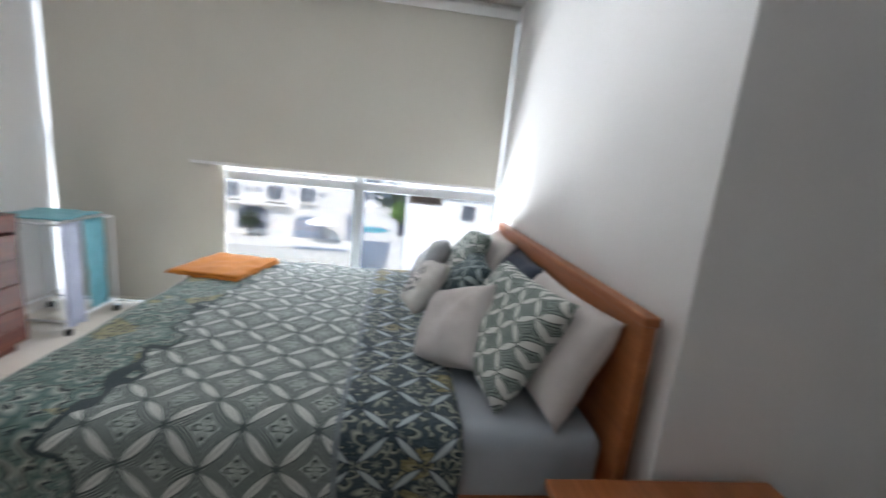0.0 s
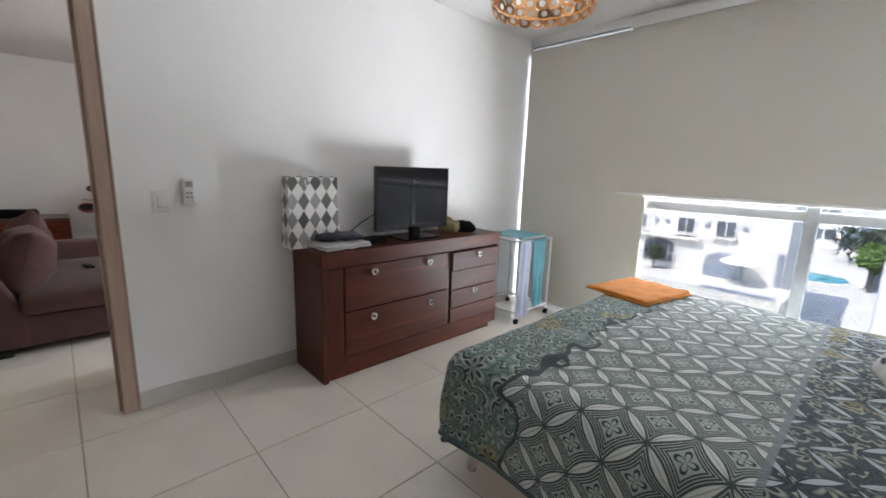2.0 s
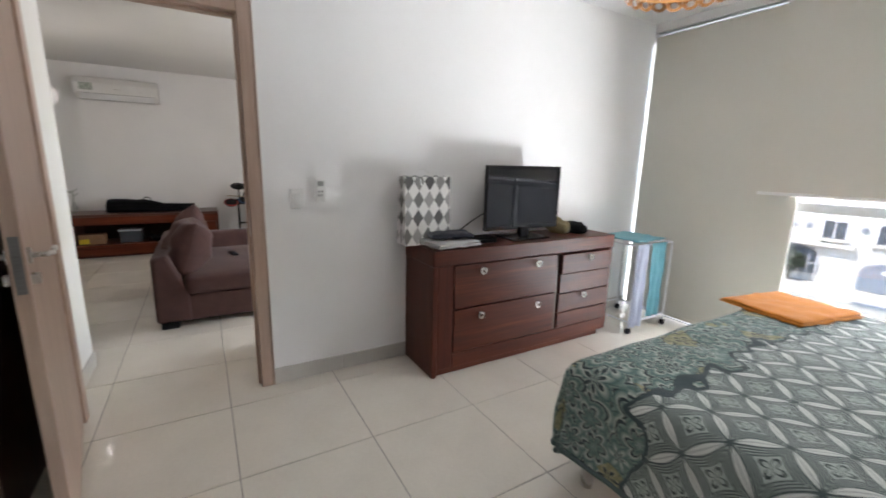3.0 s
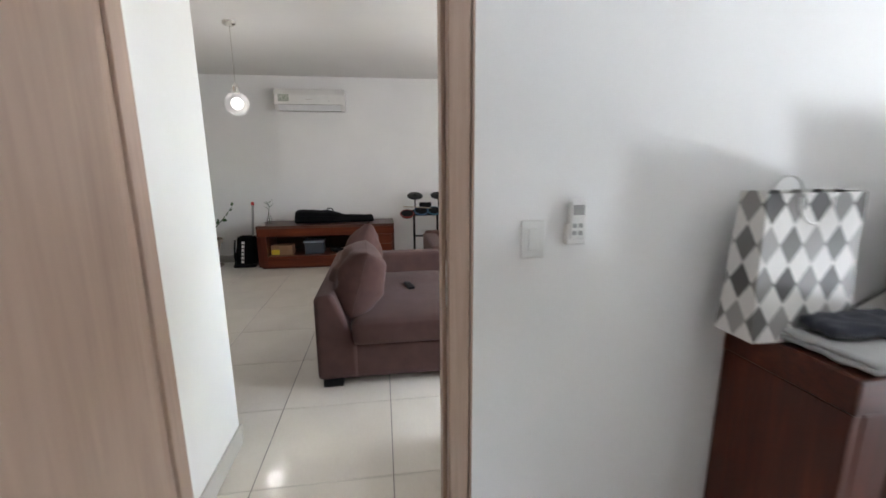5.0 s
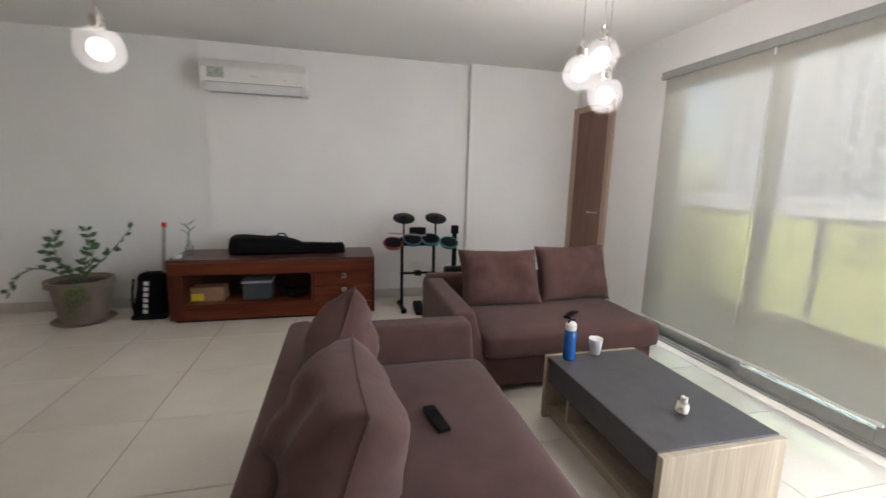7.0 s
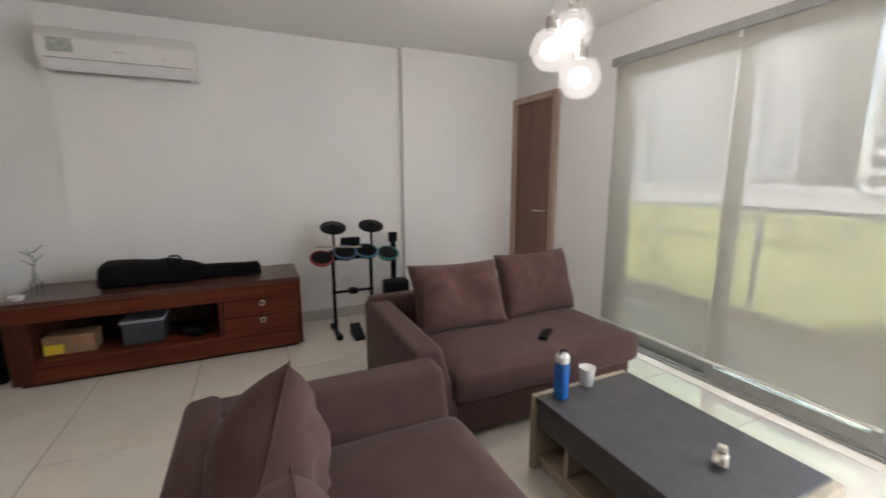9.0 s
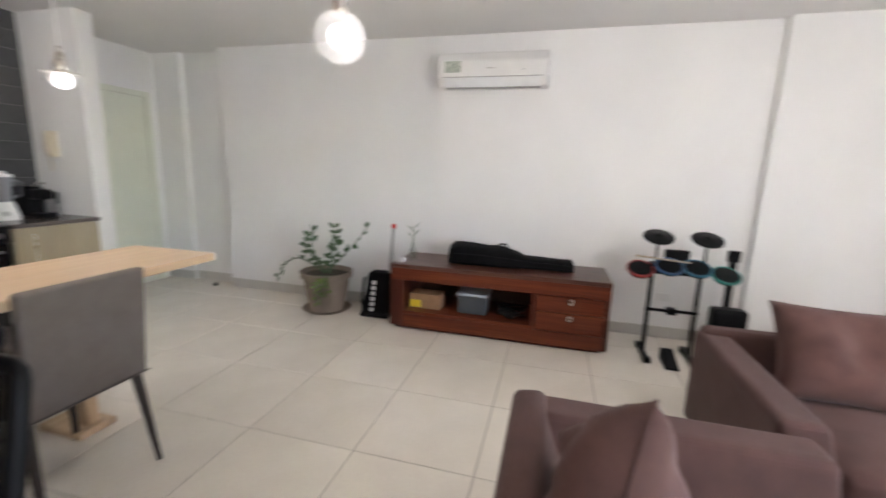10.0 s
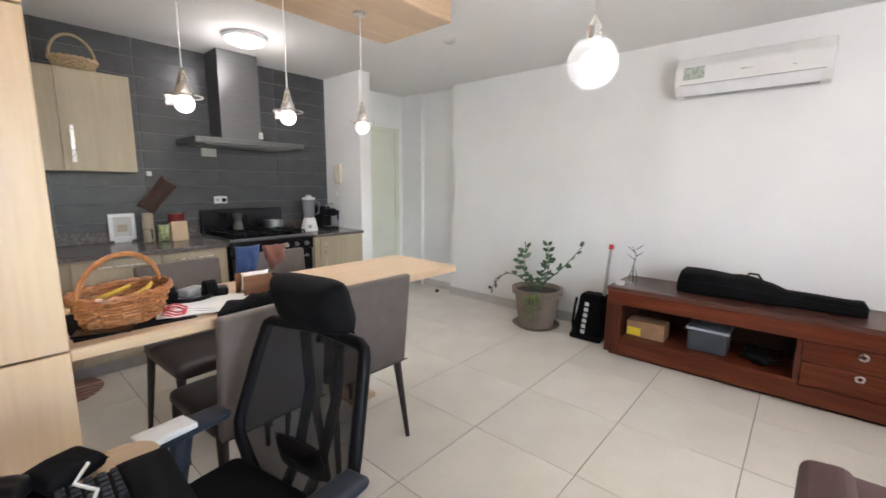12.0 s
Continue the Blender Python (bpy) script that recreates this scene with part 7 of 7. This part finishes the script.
for s in (-1, 1):
    part("arm_post", on_chair(tube([(-0.04, s * 0.24, 0.46), (-0.04, s * 0.285, 0.50), (-0.075, s * 0.29, 0.645)], 0.03, 8)), NAVY_PL, oc)
    ap = part("arm_pad", on_chair(seat_block(-0.21, 0.04, s * 0.29 - 0.042, s * 0.29 + 0.042, 0.64, 0.673, 0.016, 0.004)), NAVY_PL, oc, smooth=True)
    part("worn_cover", on_chair(seat_block(-0.10 if s < 0 else -0.05, 0.042, s * 0.29 - 0.0425, s * 0.29 + 0.0425, 0.665, 0.684, 0.005, 0.002)), WHITE_PL, ap, "white worn patch on the arm pad", True)

# ---- kitchen clutter ----
WICKER = surface("honey brown wicker", (0.22, 0.078, 0.02), (0.42, 0.17, 0.055), 40, 0.4, grain=200, bump=0.3)
WICKER_P = surface("pale straw wicker", (0.38, 0.27, 0.14), (0.52, 0.39, 0.23), 40, 0.6, grain=200, bump=0.3)


def basket(x, y, z, r, h, handle, mat, label, turn=0.0, flat=0.72):
    b = thing("basket", (x, y, z), label, "basket")
    m = pose(x, y, z, 0, 0, turn) @ Matrix.Diagonal((1, flat, 1, 1))
    def put(bm):
        bm.transform(m)
        return bm
    part("bottom", put(lathe([(r * 0.78, 0.0), (r * 0.78, 0.008), (0.0, 0.008)], (0, 0, 0), 24)), mat, b)
    rows = int(h / 0.011)
    bm = bmesh.new()
    for k in range(rows):
        f = k / rows
        rr = r * (0.78 + 0.22 * f)
        tube([((rr + 0.006 * math.sin(14 * a * math.pi / 28 + math.pi * k)) * math.cos(a * math.pi / 28), (rr + 0.006 * math.sin(14 * a * math.pi / 28 + math.pi * k)) * math.sin(a * math.pi / 28), 0.006 + h * f) for a in range(56)], 0.0058, 5, bm, closed=True)
    part("weave", put(bm), mat, b)
    bm = bmesh.new()
    for k in range(14):
        a = 2 * math.pi * k / 14
        rod((r * 0.78 * math.cos(a), r * 0.78 * math.sin(a), 0), (r * math.cos(a), r * math.sin(a), h), 0.005, seg=5, bm=bm)
    part("stakes", put(bm), mat, b)
    bm = bmesh.new()
    for k in range(2):
        tube([((r + 0.004) * math.cos(a * math.pi / 20), (r + 0.004) * math.sin(a * math.pi / 20), h + 0.009 * math.sin(a * 1.6 + 3.14 * k)) for a in range(40)], 0.009, 6, bm, closed=True)
    part("rim", put(bm), mat, b)
    part("handle", put(tube([(r * math.cos(a * math.pi / 16), 0, h + (handle - h) * math.sin(a * math.pi / 16)) for a in range(17)], 0.009, 8)), mat, b)
    return b


TZ = 0.902
basket(-3.80, -2.16, TZ, 0.165, 0.105, 0.235, WICKER, "oval honey brown wicker basket with a tall handle on the table", 35)
basket(-4.08, -4.50, 2.17, 0.135, 0.085, 0.26, WICKER_P, "pale wicker basket with a high handle on the cabinet", 10, 0.8)
BANANA = surface("yellow banana skin", (0.50, 0.33, 0.03), (0.62, 0.45, 0.07), 20, 0.5)
for k in range(2):
    solid("banana", tube([(-3.80 + 0.08 * math.cos(a * 0.25 + k), -2.16 + 0.04 * k + 0.05 * math.sin(a * 0.25 + k), TZ + 0.075 + 0.008 * a) for a in range(8)], 0.015, 8, r_end=0.006), BANANA, "ripe yellow banana in the wicker basket", "banana", "bananas", smooth=True)
ph = thing("smartphone", (-3.70, -2.06, TZ), "black smartphone lying on the table", "phone")
bm = box(-0.038, 0.038, -0.078, 0.078, 0, 0.009, 0.003)
bm.transform(pose(-3.72, -2.05, TZ, 0, 0, 70))
part("body", bm, GLOSS_BK, ph)
solid("place_mat", box(-3.98, -3.64, -2.36, -2.00, TZ, TZ + 0.003), BLACK_CL, "dark woven place mat under the basket", "place mat")
PAPER = surface("white paper", (0.70, 0.70, 0.69), (0.80, 0.80, 0.79), 10, 0.7)
rnd = random.Random(4)
for k in range(5):
    bm = box(-0.105, 0.105, -0.148, 0.148, 0, 0.0016)
    bm.transform(pose(-4.06 + rnd.uniform(-0.03, 0.03), -2.12 + rnd.uniform(-0.03, 0.03), TZ + 0.0035 + 0.002 * k, 0, 0, 60 + rnd.uniform(-25, 25)))
    solid("paper", bm, PAPER, "white printed paper sheet on the table", "paper", "loose papers")
hs = thing("headphones", (-4.02, -2.18, TZ + 0.013), "black headphones with a red cable on the papers", "headphones")
part("band", tube([(-4.02 + 0.075 * math.cos(a * math.pi / 12), -2.20 + 0.06 * math.sin(a * math.pi / 12), TZ + 0.03) for a in range(13)], 0.009, 8), BLACK_PL, hs, smooth=True)
for x in (-4.095, -3.945):
    part("ear_pad", rod((x - 0.02, -2.20, TZ + 0.05), (x + 0.02, -2.20, TZ + 0.05), 0.036, seg=16), BLACK_CL, hs)
RED_CA = surface("red cable", (0.45, 0.02, 0.03), (0.55, 0.04, 0.05), 10, 0.5)
for k in range(3):
    solid("cable", tube([(-3.93 + 0.035 * math.cos(a * math.pi / 10), -2.08 + 0.05 * math.sin(a * math.pi / 10) + 0.01 * k, TZ + 0.008 + 0.012 * k + 0.004 * math.sin(a)) for a in range(20)], 0.003, 6, closed=True), RED_CA, "thin red cable loop on the table", "cable", "red cables")
for k, (x, y, t_) in enumerate(((-4.05, -2.28, 30), (-4.12, -2.22, -15), (-3.98, -2.30, 70))):
    bm = box(-0.05, 0.05, -0.03, 0.03, 0, 0.035, 0.008, seg=2)
    bm.transform(pose(x, y, TZ + 0.014, 0, 0, t_))
    solid("charger", bm, BLACK_PL if k else GREY_FR, "small dark charger lying among the papers", "charger", "chargers")
nh = thing("napkin_holder", (-4.27, -2.16, TZ), "carved brown wooden napkin holder with white napkins", "napkin holder")
CARVED = timber("carved brown wood", (0.14, 0.06, 0.025), (0.22, 0.10, 0.045), (0.30, 0.15, 0.07), 0, 0.5, 1.5)
part("base", box(-4.33, -4.20, -2.22, -2.11, TZ, TZ + 0.01, 0.002), CARVED, nh)
for y in (-2.21, -2.125):
    part("side", box(-4.33, -4.20, y, y + 0.008, TZ + 0.01, TZ + 0.095, 0.003), CARVED, nh)
part("napkin", pillow(0.12, 0.09, 0.06, pose(-4.265, -2.163, TZ + 0.06, 80, 0, 0), 0.02, 2.0, 10), PAPER, nh, "folded white paper napkin", True)
jk = pillow(0.36, 0.16, 0.10, pose(-4.19, -1.985, 0.895, 20, 4, 4), 0.05, 7.0, 16)
solid("jacket", jk, BLACK_CL, "black jacket thrown over a chair's back", "jacket", smooth=True)
solid("cloth", pillow(0.16, 0.22, 0.05, pose(-4.62, -3.06, 0.88, 84, 0, 0), 0.03, 3.0, 12), cloth("blue cotton", (0.02, 0.045, 0.13), (0.04, 0.075, 0.19), 700), "blue cloth hung on a chair's back", "cloth", smooth=True)
solid("cloth", pillow(0.16, 0.20, 0.05, pose(-4.80, -3.06, 0.88, 84, 0, 0), 0.03, 5.0, 12), cloth("reddish brown cotton", (0.13, 0.045, 0.03), (0.19, 0.07, 0.045), 700), "reddish brown cloth hung on a chair's back", "cloth", smooth=True)
bm = lathe([(0.23, 0), (0.25, 0.006), (0.24, 0.01), (0.0, 0.012)], (-3.70, -3.93, 0), 28)
m_mat, mtree, mb = nodes_of("red woven mat")
wv = node(mtree, "ShaderNodeTexWave", Scale=9.0, Distortion=3.0)
wv.wave_type = "RINGS"
mtree.links.new(coords(mtree), wv.inputs["Vector"])
mtree.links.new(ramp(mtree, wv.outputs["Fac"], [(0.3, (0.04, 0.02, 0.02)), (0.5, (0.30, 0.03, 0.03)), (0.75, (0.45, 0.30, 0.22))]), mb.inputs["Base Color"])
solid("floor_mat", bm, m_mat, "round red and dark patterned floor mat", "mat")

# worktop
fr = thing("picture_frame", (-4.27, -4.60, CT), "small cream framed picture leaning on the tiles", "picture frame")
part("frame", boxes((-4.37, -4.19, -4.635, -4.61, CT + 0.02, CT + 0.05), (-4.37, -4.19, -4.635, -4.61, CT + 0.21, CT + 0.24), (-4.37, -4.34, -4.635, -4.61, CT + 0.05, CT + 0.21), (-4.22, -4.19, -4.635, -4.61, CT + 0.05, CT + 0.21), (-4.34, -4.22, -4.64, -4.62, CT, CT + 0.02), bevel=0.004), PAPER, fr)
part("mount", box(-4.34, -4.22, -4.63, -4.618, CT + 0.05, CT + 0.21), SKIRT, fr)
part("print", box(-4.315, -4.245, -4.618, -4.616, CT + 0.09, CT + 0.15), TAN, fr, "small brown print")
solid("paper_roll", lathe([(0.04, 0), (0.04, 0.24), (0.018, 0.24), (0.018, 0.20), (0.0, 0.20)], (-4.44, -4.53, CT), 22), TAN, "brown paper roll standing on the worktop", "paper roll", smooth=False)
g = solid("jar", lathe([(0.036, 0), (0.04, 0.01), (0.04, 0.11), (0.034, 0.12)], (-4.40, -4.40, CT), 20), GLASS, "clear glass jar on the worktop", "jar", smooth=True)
solid("food_bag", pillow(0.09, 0.15, 0.05, pose(-4.53, -4.45, CT + 0.075, 84, 0, 0), 0.015, 6.0, 12), surface("green printed bag", (0.10, 0.16, 0.05), (0.55, 0.55, 0.30), 40, 0.4), "small green and white food packet", "food packet", smooth=True)
kn = thing("knife_block", (-4.64, -4.48, CT), "light wooden knife block with red-handled knives", "knife block")
part("block", wedge([(-4.56, CT), (-4.56, CT + 0.13), (-4.42, CT + 0.17), (-4.40, CT)], "x", -4.70, -4.58, 0.004), MAPLE, kn)
RED_PL = surface("dark red plastic handle", (0.16, 0.01, 0.015), (0.24, 0.02, 0.025), 12, 0.35)
for k in range(8):
    x, y = -4.685 + 0.03 * (k % 4), -4.53 + 0.06 * (k // 4)
    hd = part("knife_handle", rod((x, y, CT + 0.13), (x, y + 0.03, CT + 0.235), 0.009, 0.011, 8), RED_PL, kn, "red knife handle")
    part("end_cap", rod((x, y + 0.03, CT + 0.233), (x, y + 0.031, CT + 0.242), 0.0115, seg=8), CHROME, hd)
mi = thing("oven_mitt", (-4.55, -4.66, 1.12), "dark brown oven mitt hung from a white hook", "oven mitt")
part("mitt", pillow(0.15, 0.34, 0.035, Matrix.Translation((-4.56, -4.645, 1.27)) @ pose(0, 0, 0, 90, 0, 0) @ pose(0, 0, 0, 0, 0, 38), 0.012, 2.0, 14), cloth("dark brown quilted cotton", (0.035, 0.014, 0.009), (0.06, 0.025, 0.016), 400), mi, smooth=True)
part("hook", box(-4.53, -4.49, -4.668, -4.635, 1.435, 1.475, 0.008, seg=2), WHITE_PL, mi, "white plastic hook")
ou = thing("power_outlet", (-5.08, -4.665, 1.18), "white double socket on the kitchen tiles", "socket")
part("plate", box(-5.14, -5.02, -4.668, -4.658, 1.185, 1.255, 0.003), WHITE_PL, ou)
part("plug", box(-5.12, -5.09, -4.658, -4.63, 1.20, 1.235, 0.004), BLACK_PL, ou, "black plug")
part("socket_hole", box(-5.065, -5.04, -4.659, -4.656, 1.21, 1.23), GREY_FR, ou)
ou2 = thing("power_outlet", (-5.0, -4.665, 1.62), "cream double socket under the cooker hood", "socket")
part("plate", box(-5.07, -4.94, -4.668, -4.655, 1.625, 1.70, 0.003), SKIRT, ou2)
mk = thing("moka_pot", (-5.13, -4.42, 0.942), "aluminium moka coffee pot on the cooker", "coffee pot")
part("boiler", lathe([(0.045, 0), (0.048, 0.01), (0.036, 0.07)], (-5.13, -4.42, 0.942), 10), STEEL, mk)
part("jug", lathe([(0.034, 0.07), (0.032, 0.08), (0.046, 0.145), (0.0, 0.165)], (-5.13, -4.42, 0.942), 10), STEEL, mk)
part("handle", tube([(-5.172, -4.42, 1.08), (-5.21, -4.42, 1.085), (-5.215, -4.42, 1.03)], 0.008, 8), BLACK_PL, mk)
pn = thing("cooking_pot", (-5.50, -4.47, 0.942), "small steel pot on the cooker", "pot")
part("pot", lathe([(0.09, 0), (0.095, 0.01), (0.095, 0.07), (0.09, 0.07), (0.088, 0.012), (0.0, 0.012)], (-5.50, -4.47, 0.942), 24), STEEL, pn)
part("handle", tube([(-5.405, -4.47, 0.99), (-5.37, -4.45, 0.995), (-5.34, -4.43, 0.995)], 0.008, 8), BLACK_PL, pn)
bd = thing("blender", (-5.84, -4.35, CT), "white kitchen blender with a clear jug", "blender")
part("base", lathe([(0.085, 0), (0.085, 0.03), (0.065, 0.11), (0.055, 0.14)], (-5.84, -4.35, CT), 20), WHITE_PL, bd)
part("button", rod((-5.80, -4.275, CT + 0.05), (-5.80, -4.265, CT + 0.055), 0.02, seg=12), GREY_FR, bd)
JUG = screen_cloth("smoky clear plastic", (0.55, 0.56, 0.60), 0.3, 0.55)
part("jug", lathe([(0.05, 0.14), (0.055, 0.16), (0.065, 0.33)], (-5.84, -4.35, CT), 20, cap=False), JUG, bd, "clear plastic jug", True)
part("lid", lathe([(0.068, 0.33), (0.068, 0.35), (0.03, 0.355), (0.03, 0.375), (0.0, 0.375)], (-5.84, -4.35, CT), 20), WHITE_PL, bd)
part("jug_handle", tube([(-5.90, -4.32, CT + 0.31), (-5.935, -4.30, CT + 0.29), (-5.925, -4.30, CT + 0.19), (-5.895, -4.32, CT + 0.17)], 0.009, 8), JUG, bd)
cm = thing("coffee_machine", (-6.06, -4.40, CT), "black capsule coffee machine on the worktop", "coffee machine")
part("body", seat_block(-6.12, -5.99, -4.58, -4.34, CT, CT + 0.25, 0.03, 0.005), BLACK_PL, cm, smooth=True)
part("head", seat_block(-6.11, -6.0, -4.40, -4.22, CT + 0.15, CT + 0.23, 0.025, 0.004), BLACK_PL, cm, smooth=True)
part("drip_tray", box(-6.11, -6.0, -4.34, -4.20, CT, CT + 0.04, 0.008), BLACK_PL, cm)
part("lever", tube([(-6.055, -4.36, CT + 0.25), (-6.055, -4.30, CT + 0.285), (-6.055, -4.24, CT + 0.28)], 0.010, 8), CHROME, cm)
bt = thing("bottle_opener", (-6.20, -4.35, CT), "dark kitchen tool standing in a holder", "kitchen tool")
part("stand", lathe([(0.03, 0), (0.03, 0.01), (0.006, 0.015), (0.006, 0.10)], (-6.20, -4.35, CT), 14), STEEL, bt)
part("handle", rod((-6.20, -4.35, CT + 0.10), (-6.20, -4.35, CT + 0.20), 0.011, 0.013, 10), BLACK_PL, bt)
ic = thing("intercom", (-6.275, -4.40, 1.30), "cream wall intercom handset with a coiled cord", "intercom")
CREAM = surface("aged cream plastic", (0.58, 0.52, 0.40), (0.66, 0.60, 0.48), 8, 0.4)
part("base", box(-6.28, -6.245, -4.45, -4.36, 1.38, 1.60, 0.01, seg=2), CREAM, ic)
part("handset", tube([(-6.235, -4.405, 1.39), (-6.222, -4.405, 1.43), (-6.22, -4.405, 1.55), (-6.235, -4.405, 1.59)], 0.022, 8), CREAM, ic, smooth=True)
part("cord", tube([(-6.235 + 0.010 * math.cos(a * 1.2), -4.41 + 0.010 * math.sin(a * 1.2), 1.385 - 0.0028 * a) for a in range(45)], 0.003, 5), CREAM, ic)
ht = thing("door_stop", (-7.40, -3.85, 0), "small dark door stop on the hallway floor", "door stop")
part("body", lathe([(0.025, 0), (0.02, 0.03), (0.0, 0.032)], (-7.36, -3.88, 0), 12), BLACK_PL, ht)

# ---- floor tiles and wall tiles, piece by piece ----
tile_me = mesh_from(box(-TILE / 2 + 0.0022, TILE / 2 - 0.0022, -TILE / 2 + 0.0022, TILE / 2 - 0.0022, -0.01, 0.0, 0.0012), TILE_M, name="tile")
for i in range(-11, 8):
    for j in range(-10, 7):
        x, y = TILE_X + (i + 0.5) * TILE, TILE_Y + (j + 0.5) * TILE
        in_bed = -2.75 < x < 2.5 and -1.0 < y < 3.9
        in_liv = -7.9 < x < -2.2 and -4.95 < y < 2.85
        if in_bed or in_liv:
            o = new("tile", tile_me)
            o.location = (x, y, 0)
            o.parent = floor
wt = mesh_from(box(-0.2985, 0.2985, 0.0, 0.008, -0.0735, 0.0735, 0.0015), WALL_TILE, name="tile")
for r in range(11):
    for c in range(6):
        z, x = 0.975 + r * 0.15, -5.98 + c * 0.6
        if z + 0.074 <= 2.56 and x - 0.3 > -6.3:
            o = new("tile", wt)
            o.location = (x, -4.676, min(z, 2.476))
            o.parent = tiles
